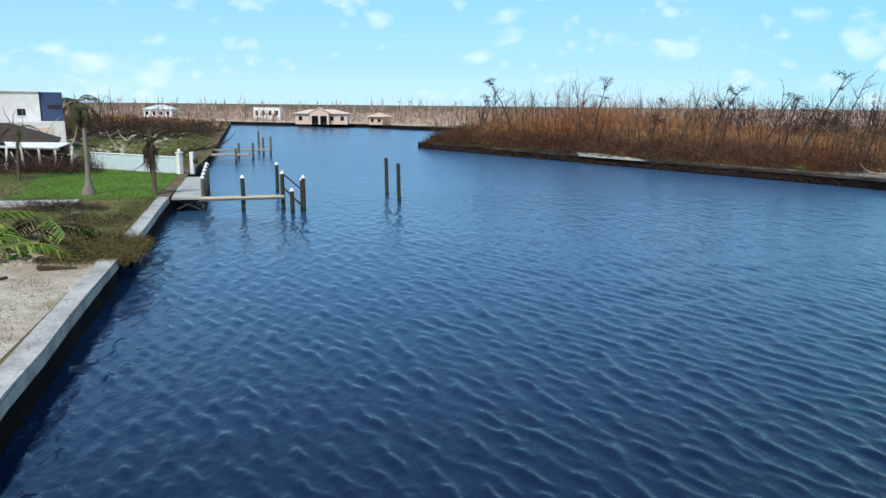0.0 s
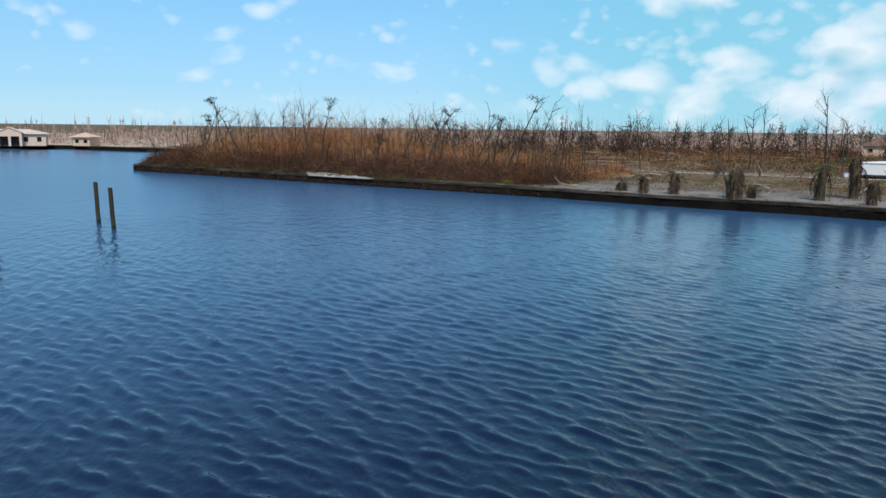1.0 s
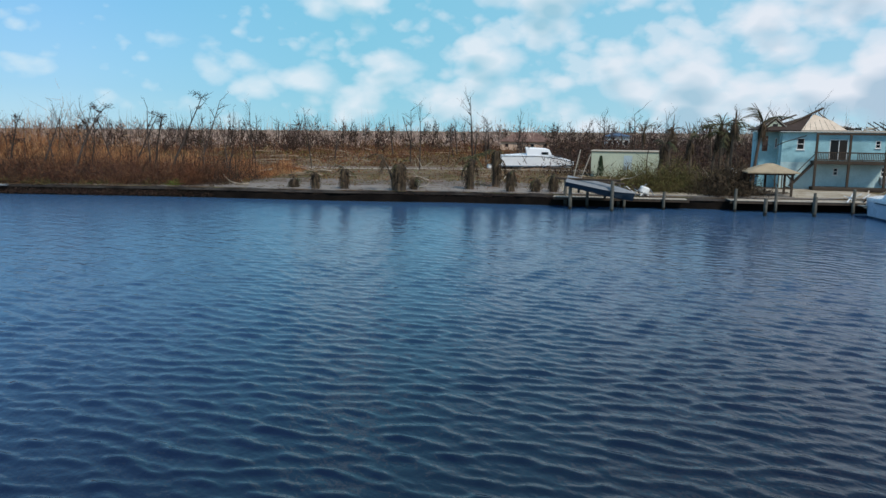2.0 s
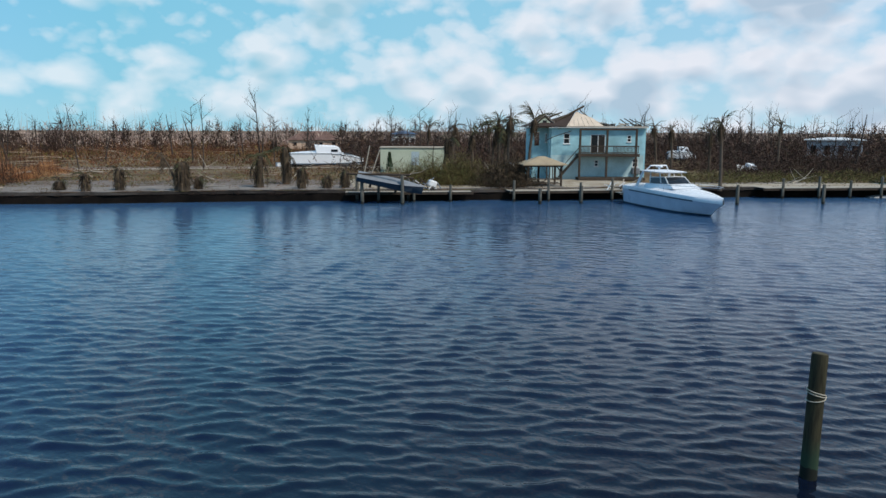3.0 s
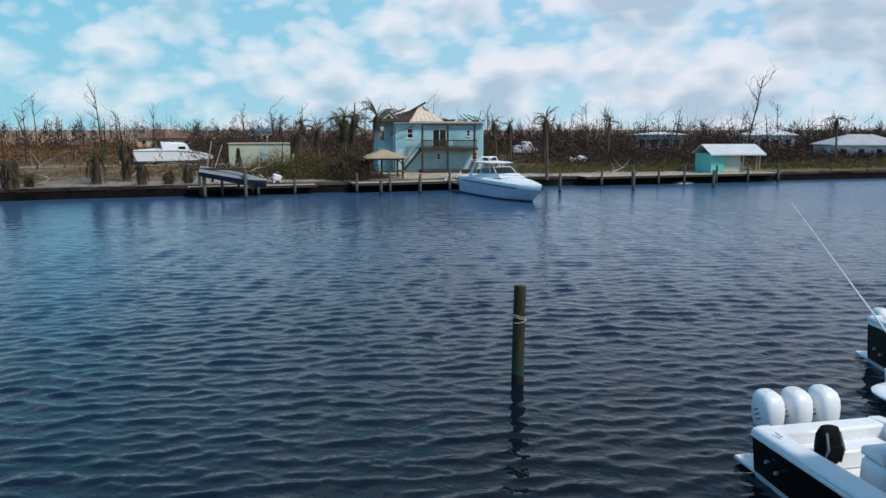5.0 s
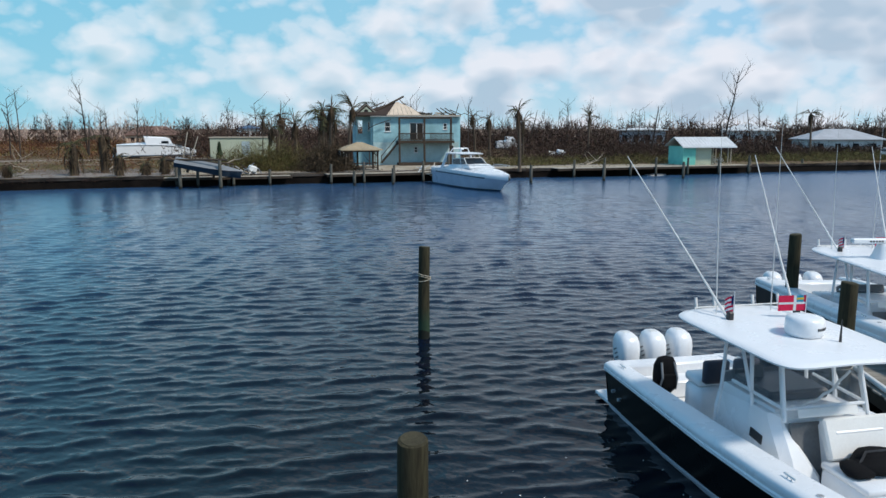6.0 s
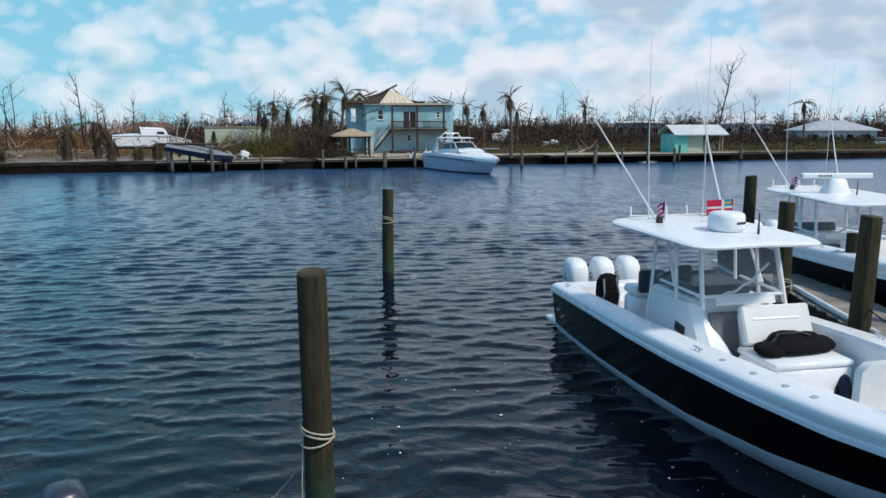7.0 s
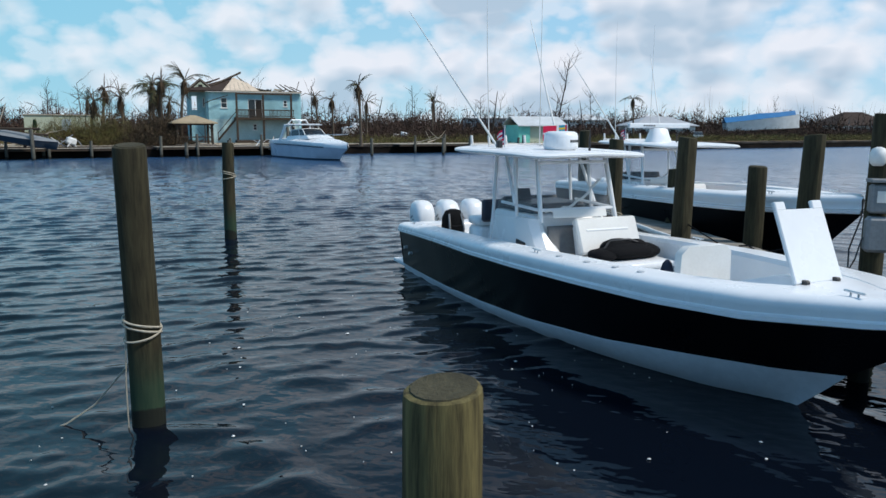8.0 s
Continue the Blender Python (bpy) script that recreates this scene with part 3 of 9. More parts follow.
# the west bank: pale concrete cap, with a broken gap
wl_a = subdivide([p for p in WEST if p[1] <= 25.8], 2.5)
wl_b = subdivide([(-18.2, 29.0), (-25.0, 44.6)], 2.5)
wl_c = subdivide([p for p in WEST if p[1] >= 44.6], 3.0)
ww = thing("seawall_west", "pale concrete seawall with a rough cap, broken in one place", "seawall", kind="structure")
for i, ln in enumerate((wl_a, wl_b)):
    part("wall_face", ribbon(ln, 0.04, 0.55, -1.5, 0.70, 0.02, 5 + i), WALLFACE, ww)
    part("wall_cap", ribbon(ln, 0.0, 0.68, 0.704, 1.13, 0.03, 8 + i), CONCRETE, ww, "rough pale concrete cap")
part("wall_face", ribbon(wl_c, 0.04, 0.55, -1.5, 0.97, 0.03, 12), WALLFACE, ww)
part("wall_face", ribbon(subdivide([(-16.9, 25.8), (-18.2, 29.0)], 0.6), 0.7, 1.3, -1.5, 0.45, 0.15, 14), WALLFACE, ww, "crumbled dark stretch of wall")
nl = subdivide(NORTH, 8.0)
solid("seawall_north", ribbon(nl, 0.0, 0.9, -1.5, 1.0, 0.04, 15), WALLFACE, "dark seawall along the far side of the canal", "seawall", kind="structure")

# sandy strip, road and verge on the east side
mid = [p for p in el if -30 < p[1] < 92]
solid("sand_strip", strip([p for p in el if 4 < p[1] < 90], -0.7, -7.0, GZ + 0.03, 0.7, 2), noisy("grey_sand", (0.27, 0.235, 0.205), (0.13, 0.108, 0.09), 0.95, 0.35, 8.0, 0.5, spec=0.15), "pale grey sand with debris beside the seawall", "ground", kind="structure", smooth=0)
solid("trodden_sand", strip([p for p in el if 44 < p[1] < 84], -6.0, -16.5, GZ + 0.022, 1.6, 9), noisy("trodden", (0.21, 0.175, 0.15), (0.10, 0.075, 0.06), 0.95, 0.25, 6.0, 0.5, spec=0.12, amount=0.8), "grey-brown trodden ground between bank and track", "ground", kind="structure", smooth=0)
solid("pale_yard", strip([p for p in el if 24 < p[1] < 50], -2.5, -15, GZ + 0.04, 1.2, 21), SAND, "pale sand yard round the house and gazebo", "ground", kind="structure", smooth=0)
solid("dock_sand", strip([p for p in el if -4 < p[1] < 24], -0.75, -4.4, GZ + 0.045, 0.5, 22), SAND, "pale sand behind the long dock", "ground", kind="structure", smooth=0)
solid("road", strip(subdivide([(110, 40), (88, 68), (66, 92), (45, 108), (25, 118)], 3.0), -9, -3, GZ + 0.03, 0.5, 6), TRACK, "dark brown dirt track through the dry grass", "road", kind="structure", smooth=0)
solid("pale_track", strip(subdivide([(100, 62), (87.4, 77.5), (66, 95.2), (48.3, 108.9), (38, 114)], 2.0), -0.9, 1.3, GZ + 0.034, 0.35, 6), SAND, "pale sandy edge of a track", "road", kind="structure", smooth=0)

# ---- scrub ----


def blades(name, label, mat, rows, lean=0.35, width=0.03, seed=1, cat="brush", az=None, ln=None):
    """Thousands of thin tapering stems in one mesh. rows: arrays of x, y, base z, height, and a width factor."""
    rng = np.random.default_rng(seed)
    x, y, z, h, wf = rows
    n = len(x)
    if az is None:
        az = rng.uniform(0, 2 * np.pi, n)
        ln = np.abs(rng.normal(0, lean, n))
    dx, dy = np.cos(az) * ln, np.sin(az) * ln
    face = rng.uniform(0, 2 * np.pi, n)
    wx, wy = np.cos(face) * width * wf, np.sin(face) * width * wf
    levels = [(0.0, 1.0, 0.0), (0.5, 0.8, 0.32), (1.0, 0.12, 1.0)]
    V = np.zeros((n, 6, 3))
    for i, (f, w, c) in enumerate(levels):
        bx, by = x + dx * h * c, y + dy * h * c
        bz = z + h * f * (1 - 0.25 * np.minimum(ln, 1.2) * c)
        for s, sg in ((0, -1), (1, 1)):
            V[:, 2 * i + s, 0], V[:, 2 * i + s, 1], V[:, 2 * i + s, 2] = bx + sg * wx * w, by + sg * wy * w, bz
    base = (np.arange(n) * 6)[:, None]
    F = np.concatenate([base + np.array([[0, 1, 3, 2]]), base + np.array([[2, 3, 5, 4]])], 1).reshape(-1, 4)
    me = bpy.data.meshes.new(name)
    me.vertices.add(n * 6)
    me.vertices.foreach_set("co", V.reshape(-1))
    me.loops.add(F.size)
    me.loops.foreach_set("vertex_index", F.reshape(-1).astype(np.int32))
    me.polygons.add(len(F))
    me.polygons.foreach_set("loop_start", np.arange(0, F.size, 4).astype(np.int32))
    me.update(calc_edges=True)
    me.materials.append(mat)
    return tagged(new(name, me), label, cat, kind="stuff")


def along(line, n, d0, d1, rng, power=1.0, s0=0.0, s1=1.0):
    """n random places along a line, between two offsets to its left."""
    pts = np.array(line, float)
    seg = np.hypot(*(pts[1:] - pts[:-1]).T)
    cum = np.concatenate([[0], np.cumsum(seg)])
    s = rng.uniform(s0, s1, n) * cum[-1]
    x, y = np.interp(s, cum, pts[:, 0]), np.interp(s, cum, pts[:, 1])
    i = np.clip(np.searchsorted(cum, s) - 1, 0, len(seg) - 1)
    t = (pts[i + 1] - pts[i]) / seg[i][:, None]
    d = d0 + (d1 - d0) * rng.uniform(0, 1, n) ** power
    return x - t[:, 1] * d, y + t[:, 0] * d, np.abs(d), s / cum[-1]


rng = np.random.default_rng(11)


def lumps(x, y, k=0.35, seed=0):
    """A smooth 0..1 field, to clump the growth."""
    return 0.5 + 0.25 * (np.sin(x * k + seed) * np.cos(y * k * 1.3 + 2 * seed) + np.sin((x + y) * k * 0.57 + seed) + 0.6 * np.sin(x * k * 2.3 - y * k * 1.9))


def slivers(name, label, mat, p, d, w, seed, cat):
    """Many thin pointed twigs in one mesh: start points, direction vectors and widths."""
    rng = np.random.default_rng(seed + 1000)
    n = len(p)
    q = rng.normal(0, 1, (n, 3))
    side = np.cross(d, q)
    side *= (w / np.maximum(np.linalg.norm(side, axis=1), 1e-6))[:, None]
    V = np.stack([p - side, p + side, p + d], 1)
    me = bpy.data.meshes.new(name)
    me.vertices.add(n * 3)
    me.vertices.foreach_set("co", V.reshape(-1))
    me.loops.add(n * 3)
    me.loops.foreach_set("vertex_index", np.arange(n * 3, dtype=np.int32))
    me.polygons.add(n)
    me.polygons.foreach_set("loop_start", np.arange(0, n * 3, 3).astype(np.int32))
    me.update(calc_edges=True)
    me.materials.append(mat)
    return tagged(new(name, me), label, cat, kind="stuff")


def bush_field(name, label, mat, cx, cy, ch, cr, each, width, seed, cat="brush", up=35, spread=28, long=1.0, z0=None):
    """Ragged bushes: each a dome full of short twigs that point every way, more upward than down."""
    rng = np.random.default_rng(seed)
    n = len(cx)
    each = int(each * 1.7)
    a = rng.uniform(0, 2 * np.pi, (n, each))
    r = np.sqrt(rng.uniform(0, 1, (n, each)))
    H, R = ch[:, None], cr[:, None]
    x, y = cx[:, None] + np.cos(a) * r * R, cy[:, None] + np.sin(a) * r * R
    z = (GZ - 0.05 if z0 is None else z0) + H * (1 - 0.75 * r ** 2) * rng.uniform(0, 0.95, (n, each)) ** 0.85
    el_ = np.radians(rng.normal(up, spread, (n, each)))
    az = a + rng.normal(0, 1.2, (n, each))
    L = long * (0.22 + 0.42 * rng.uniform(0, 1, (n, each)) ** 2) * np.maximum(H, 0.25) ** 0.75
    d = np.stack([np.cos(el_) * np.cos(az) * L, np.cos(el_) * np.sin(az) * L, np.sin(el_) * L], -1).reshape(-1, 3)
    p = np.stack([x, y, z], -1).reshape(-1, 3)
    w = width * np.clip(np.hypot(p[:, 0], p[:, 1]) / 90, 0.7, 4.5)
    return slivers(name, label, mat, p, d, w, seed, cat)


# dense dead thicket on the bank's bend: a dark tangle in front, redder growth behind
bend = [(29, 74), (13, 89.5), (-5, 107), (-21, 122.5), (-16, 132), (-8, 150)]
x, y, d, s = along(bend, 1700, -6.5, -36, rng, 1.1)
h = (1.2 + 3.4 * np.clip(lumps(x, y, 0.3), 0, 1.1) ** 1.5) * np.clip(0.55 + d / 9, 0.55, 1) * (0.85 + d / 30) * (0.5 + 0.9 * rng.uniform(0, 1, len(x)) ** 1.6) * np.clip(0.16 + s * 2.2, 0.16, 1)
bush_field("dead_thicket", "tall thicket of dead red-brown leafless brush", BRUSH, x, y, h, 0.7 + 0.35 * h, 60, 0.020, 3, up=48, spread=32, long=1.35)
x, y, d, s = along(bend, 1500, -1.0, -16, rng, 1.3)
h = rng.uniform(0.9, 2.9, len(x)) * np.clip(0.45 + d / 6, 0.45, 1.15) * np.clip(0.4 + s * 3, 0.4, 1) * np.where(s > 0.42, 0.75, 1.0)
bush_field("dark_brush", "dark brown tangled brush at the foot of the thicket", SCRUB, x, y, h, 0.9 + 0.7 * h, 60, 0.018, 14, up=30)
x, y, d, s = along(bend, 1250, -0.9, -9, rng, 1.0, 0.03)
bush_field("front_tangle", "dark tangled stems along the front of the thicket", FIELDBRUSH, x, y, rng.uniform(0.9, 3.2, len(x)) * np.clip(0.6 + d / 9, 0.6, 1.2), rng.uniform(0.8, 1.8, len(x)), 60, 0.018, 55, up=16, spread=35, long=1.2)
x, y, d, s = along(bend, 9000, -1.2, -22, rng, 1.2)
blades("tangled_twigs", "criss-crossing fallen twigs through the thicket", SCRUB, (x, y, GZ + rng.uniform(0, 1.6, len(x)), rng.uniform(0.6, 1.7, len(x)), 0.8 + 0 * x), 1.3, 0.02, 44)
x, y, d, s = along(bend, 760, 0.25, -0.5, rng, 1.0, 0.0)
bush_field("bank_fringe", "dark brush and roots hanging over the old bank", SCRUB, x, y, rng.uniform(0.7, 1.15, len(x)), rng.uniform(0.4, 0.8, len(x)), 60, 0.022, 52, up=-5, spread=40, z0=0.12)
x, y, d, s = along([p for p in el if -20 < p[1] < 80], 300, 0.2, -0.8, rng, 1.0)
bush_field("wall_weeds", "dead weeds and roots along the top of the seawall", SCRUB, x, y, rng.uniform(0.3, 0.7, len(x)), rng.uniform(0.3, 0.7, len(x)), 26, 0.02, 58, up=10, spread=40, z0=0.7)
x, y, d, s = along(bend, 240, -0.15, -2.6, rng, 1.3, 0.05)
bush_field("bank_grass", "low green and brown growth along the seawall", OLIVE, x, y, rng.uniform(0.2, 0.9, len(x)), rng.uniform(0.5, 1.2, len(x)), 50, 0.025, 4)
x, y, d, s = along(bend, 90, -1.5, -16, rng, 1.0, 0.06)
blades("leaning_trunks", "dark broken trunks leaning across the thicket", SCRUB, (x, y, GZ + 0 * x, rng.uniform(3.0, 6.5, len(x)), 1 + 0 * x), 0.9, 0.085, 57)
x, y, d, s = along(bend, 1500, -2.0, -30, rng)
blades("bare_stems", "bare grey-brown stems standing out of the thicket", SCRUB, (x, y, GZ + 0 * x, 2.5 + 6.5 * rng.uniform(0, 1, len(x)) ** 2.2, 0.7 + 0 * x), 0.22, 0.034, 5)
# straw field behind the track, low near it and higher further off
fx, fy = rng.uniform(20, 330, 220000), rng.uniform(20, 420, 220000)


def east_depth(px, py):
    """Distance inland of the east bank."""
    best = np.full(len(px), 1e9)
    sgn = np.zeros(len(px))
    for (x0, y0), (x1, y1) in zip(EAST_UP, EAST_UP[1:]):
        ex, ey = x1 - x0, y1 - y0
        l2 = ex * ex + ey * ey
        t = np.clip(((px - x0) * ex + (py - y0) * ey) / l2, 0, 1)
        dd = np.hypot(px - x0 - t * ex, py - y0 - t * ey)
        side = ex * (py - y0) - ey * (px - x0)
        m = dd < best
        best = np.where(m, dd, best)
        sgn = np.where(m, side, sgn)
    return np.where(sgn < 0, best, -best)


dep = east_depth(fx, fy)
ang = np.degrees(np.arctan2(fx, fy))
m = (dep > 13) & (ang < 64) & (dep < 300) & ~((dep < 24) & (fx + fy < 108))
m &= rng.uniform(0, 1, len(fx)) < np.clip(1.1 - dep / 300, 0.25, 1) * (0.25 + 0.9 * np.clip(lumps(fx, fy, 0.11, 3), 0, 1))
fx1, fy1, d1 = fx[m], fy[m], dep[m]
hh = (0.22 + np.clip((d1 - 30) / 160, 0, 1) * 1.5) * rng.uniform(0.4, 1.3, len(fx1)) * (0.35 + 0.95 * lumps(fx1, fy1, 0.09, 2))
blades("straw_field", "wide field of dry straw-brown grass and flattened brush", STRAW, (fx1, fy1, GZ + 0 * fx1, hh, 1.6 + d1 * 0.02), 1.5, 0.035, 6, cat="grass")
pick = rng.uniform(0, 1, len(fx1)) < 0.045
bx, by, bd = fx1[pick], fy1[pick], d1[pick]
bh_ = (0.35 + np.clip((bd - 34) / 120, 0, 1) * 2.0) * rng.uniform(0.5, 1.35, len(bx))
bush_field("field_brush", "scattered brown brush over the dry field", FIELDBRUSH, bx, by, bh_, 1.2 + 0.9 * bh_, 30, 0.028, 16)
# storm-felled trunks, bleached, lying about the field
rf0 = np.random.default_rng(91)
trunks = Shape()
for i in rf0.choice(len(fx1), 190, replace=False):
    if d1[i] > 170:
        continue
    L, a, r = rf0.uniform(2.5, 8.5), rf0.normal(2.35, 0.7), rf0.uniform(0.05, 0.13)
    q = Vector((fx1[i], fy1[i], GZ + rf0.uniform(0.2, 0.7)))
    e = Vector((math.cos(a), math.sin(a), rf0.normal(0.0, 0.08)))
    trunks.tube([q, q + e * L * 0.5 + Vector((0, 0, 0.1)), q + e * L], [r, r * 0.85, r * 0.4], 5)
solid("felled_trunks", trunks, noisy("bleached_trunk", (0.42, 0.33, 0.24), (0.20, 0.13, 0.09), 0.9, 0.6, 9.0, 0.4, spec=0.1, amount=0.8), "bleached trunks felled by the storm lying across the dry field", "logs", kind="stuff")
# dark scrub behind the house and along the bank to the south
sx, sy = rng.uniform(60, 420, 42000), rng.uniform(-330, 190, 42000)
dep = east_depth(sx, sy)
ang = np.degrees(np.arctan2(sx, sy))
m = (dep > 6) & (dep < 190) & (ang > 47)
m &= ~((np.abs((sy - 44) - (sx - 140) * 0.33) < 3.5) & (sx > 112) & (sx < 145))  # a gap before the stranded boat
m &= ~((np.hypot(sx - 86, sy - 39) < 12) | ((dep < 30) & (sy > 26)))
m &= rng.uniform(0, 1, len(sx)) < np.clip(1.15 - dep / 150, 0.15, 1)
sx1, sy1, d1 = sx[m], sy[m], dep[m]
hh = (0.3 + np.clip((d1 - 9) / 42, 0, 1) * 4.6) * (0.45 + 0.95 * rng.uniform(0, 1, len(sx1)) ** 1.7) * (0.6 + 0.75 * lumps(sx1, sy1, 0.16, 5))
bush_field("dark_scrub", "dense dark brown scrub, leafless after the storm", SCRUB, sx1, sy1, hh, 1.3 + 0.75 * hh, 19, 0.048, 7, up=22, spread=38)
k = rng.uniform(0, 1, len(sx1)) < np.where((d1 > 34) & (d1 < 170), 0.015, 0)
bush_field("scrub_crowns", "darker clumps and broken crowns above the scrub", SCRUB, sx1[k], sy1[k], rng.uniform(3.6, 7.4, k.sum()), rng.uniform(1.2, 2.6, k.sum()), 150, 0.03, 47, up=45)
x, y, d, s = along([p for p in el if p[1] < 22], 1500, -4.6, -16, rng, 1.0, 0.45)
bush_field("bank_verge", "low olive and brown growth behind the long dock", OLIVE, x, y, rng.uniform(0.3, 0.6, len(x)) + d * 0.05, rng.uniform(0.7, 1.6, len(x)), 34, 0.03, 48, up=30)
x, y, d, s = along([p for p in el if p[1] < 14], 1200, -13, -36, rng, 1.0, 0.4)
bush_field("front_scrub", "taller dark scrub between the bank and the houses", SCRUB, x, y, rng.uniform(0.6, 1.5, len(x)) + d * 0.035, rng.uniform(1.0, 2.2, len(x)), 60, 0.03, 53, up=25, spread=35)
x, y, d, s = along([p for p in el if 42 < p[1] < 98], 260, -6.0, -26, rng, 1.0)
bush_field("low_brush", "low brown and olive brush on the trodden ground", OLIVE, x, y, rng.uniform(0.12, 0.6, len(x)), rng.uniform(0.5, 1.6, len(x)), 40, 0.022, 54, up=20)
mg = (d1 < 26)
gx, gy = np.repeat(sx1[mg], 9), np.repeat(sy1[mg], 9)
gx, gy = gx + rng.normal(0, 2.5, len(gx)), gy + rng.normal(0, 2.5, len(gy))
blades("verge_grass", "green and brown grass at the foot of the scrub", GREENBRUSH, (gx, gy, GZ + 0 * gx, rng.uniform(0.15, 0.6, len(gx)), 1.2 + 0 * gx), 0.9, 0.035, 8, cat="grass")
# far woods on the horizon, all round the seen side
r = rng.uniform(230, 900, 15000)
a = np.radians(rng.uniform(-50, 125, 15000))
wx, wy = np.sin(a) * r, np.cos(a) * r
m = ~((wx < 40) & (wy < 300))
m &= a > np.radians(6)
wx, wy, r = wx[m], wy[m], r[m]
wh = (1.8 + 7.5 * rng.uniform(0, 1, len(wx)) ** 3) * (0.35 + 1.1 * lumps(wx, wy, 0.035, 1))
bush_field("far_woods", "far line of dead brown woods", HAZEWOOD, wx, wy, wh, 2.5 + wh, 11, 0.06, 9, cat="woods", up=40)
k = (rng.uniform(0, 1, len(wx)) < 0.35) & (r < 620)
blades("far_trunks", "bare trunks standing above the far woods", HAZEWOOD, (wx[k], wy[k], GZ + 0 * wx[k], 6 + 9 * rng.uniform(0, 1, k.sum()) ** 1.6, r[k] * 0.006), 0.12, 0.04, 19, cat="woods")
solid("bare_flats", Shape().add([(-330, 262, GZ + 0.02), (-138, 253, GZ + 0.02), (-101, 236, GZ + 0.02), (-57, 229, GZ + 0.02), (-40, 216, GZ + 0.02), (60, 300, GZ + 0.02), (-60, 520, GZ + 0.02), (-420, 460, GZ + 0.02)], [tuple(range(8))]), noisy("pale_ground", (0.58, 0.46, 0.36), (0.36, 0.25, 0.18), 0.95, 0.12, 1.5, 0.3, spec=0.1, amount=0.8), "pale sandy ground strewn with debris on the far bank", "ground", kind="structure", smooth=0)
solid("rough_lawn", Shape().add([(x, y, GZ + 0.025) for x, y in ((-34.5, 62.5), (-46, 66.5), (-63, 76), (-88, 100), (-108, 128), (-96, 150), (-78, 142), (-64.5, 133), (-44.5, 86))], [tuple(range(9))]), noisy("rough_grass", (0.16, 0.20, 0.055), (0.19, 0.15, 0.075), 0.95, 0.22, 12.0, 0.5, spec=0.1, amount=0.9), "patchy green and straw grass behind the garden wall", "lawn", kind="structure", smooth=0)
# ragged tall trees breaking the skyline
r2 = np.random.default_rng(61)
for nm, lb, mt, a0, a1, d0, d1_, n in (("far_crowns", "thin stripped trees on the skyline across the canal", HAZEWOOD, -46, 10, 238, 420, 330), ("skyline_trees", "dark stripped trees on the skyline behind the scrub", SCRUB, 10, 112, 190, 430, 420)):
    r_ = r2.uniform(d0, d1_, n)
    a_ = np.radians(r2.uniform(a0, a1, n))
    thin = nm == "far_crowns"
    bush_field(nm, lb, mt, np.sin(a_) * r_, np.cos(a_) * r_, 4.0 + (5.5 if thin else 7.5) * r2.uniform(0, 1, n) ** 1.6, r2.uniform(0.3, 1.0, n) if thin else r2.uniform(0.8, 3.0, n), 26 if thin else 70, 0.04, 62 + n, cat="woods", up=74 if thin else 58, spread=18 if thin else 30, long=0.9)
# pale wreckage strewn about
n = 4600
x, y = r2.uniform(-260, 10, n), r2.uniform(80, 380, n)
m = ((y > np.interp(x, [p[0] for p in NORTH], [p[1] for p in NORTH]) + 5) | ((-(x + 31.0) * 0.91 - (y - 58.5) * 0.40 > 1.0) & (y < 226 + 0 * x) & (x < -36)))
x, y = x[m], y[m]
a_ = r2.uniform(0, 6.28, len(x))
L = r2.uniform(0.6, 2.6, len(x)) * np.where(y > 226, 1.6, 1.0)
slivers("storm_debris", "pale boards and wreckage strewn over the far ground", PALEWOOD, np.stack([x, y, GZ + r2.uniform(0.1, 1.0, len(x))], 1), np.stack([np.cos(a_) * L, np.sin(a_) * L, r2.normal(0, 0.3, len(x))], 1), r2.uniform(0.08, 0.35, len(x)), 64, "debris")
# brush on the west bank beyond the lawn
def west_depth(x, y):
    return -(x + 31.0) * 0.91 - (y - 58.5) * 0.40


x, y = rng.uniform(-190, -40, 5200), rng.uniform(70, 235, 5200)
wd = west_depth(x, y)
m = (wd > 0.4) & (np.hypot(x, y) > 146 + 9 * np.sin(x * 0.21)) & (rng.uniform(0, 1, len(x)) < 0.85)
x, y, wd = x[m], y[m], wd[m]
hh = (0.5 + np.clip(wd / 30, 0, 1) * 1.8) * rng.uniform(0.4, 1.3, len(x))
bush_field("west_brush", "tangle of red-brown dead brush behind the lawn", BRUSH, x, y, hh, 0.9 + 0.8 * hh, 24, 0.024, 10)
k = rng.uniform(0, 1, len(x)) < 0.3
bush_field("west_tangle", "dark fallen brush along the west bank", SCRUB, x[k] + 2, y[k] - 3, hh[k] * 1.1, 1.4 + hh[k], 26, 0.022, 45)
k = (rng.uniform(0, 1, len(x)) < 0.34) & (np.hypot(x, y) < 168)
bush_field("west_shrubs", "dark green shrubs standing among the dead brush", GREENBRUSH, x[k], y[k], rng.uniform(1.0, 3.2, k.sum()), rng.uniform(1.4, 2.8, k.sum()), 60, 0.03, 46)
x, y = rng.uniform(-108, -30, 4200), rng.uniform(62, 150, 4200)
m = (west_depth(x, y) > 0.35) & ((y > 67) | (x > -40)) & (np.hypot(x, y) < 158) & (lumps(x, y, 0.16, 4) > 0.42)
x, y = x[m], y[m]
hh = rng.uniform(0.08, 0.45, len(x)) * np.where(west_depth(x, y) < 4, 2.6, 1.0)
bush_field("west_grass", "green weeds and grass behind the garden wall", GREENBRUSH, x, y, hh, 0.8 + hh, 26, 0.03, 12, cat="grass")
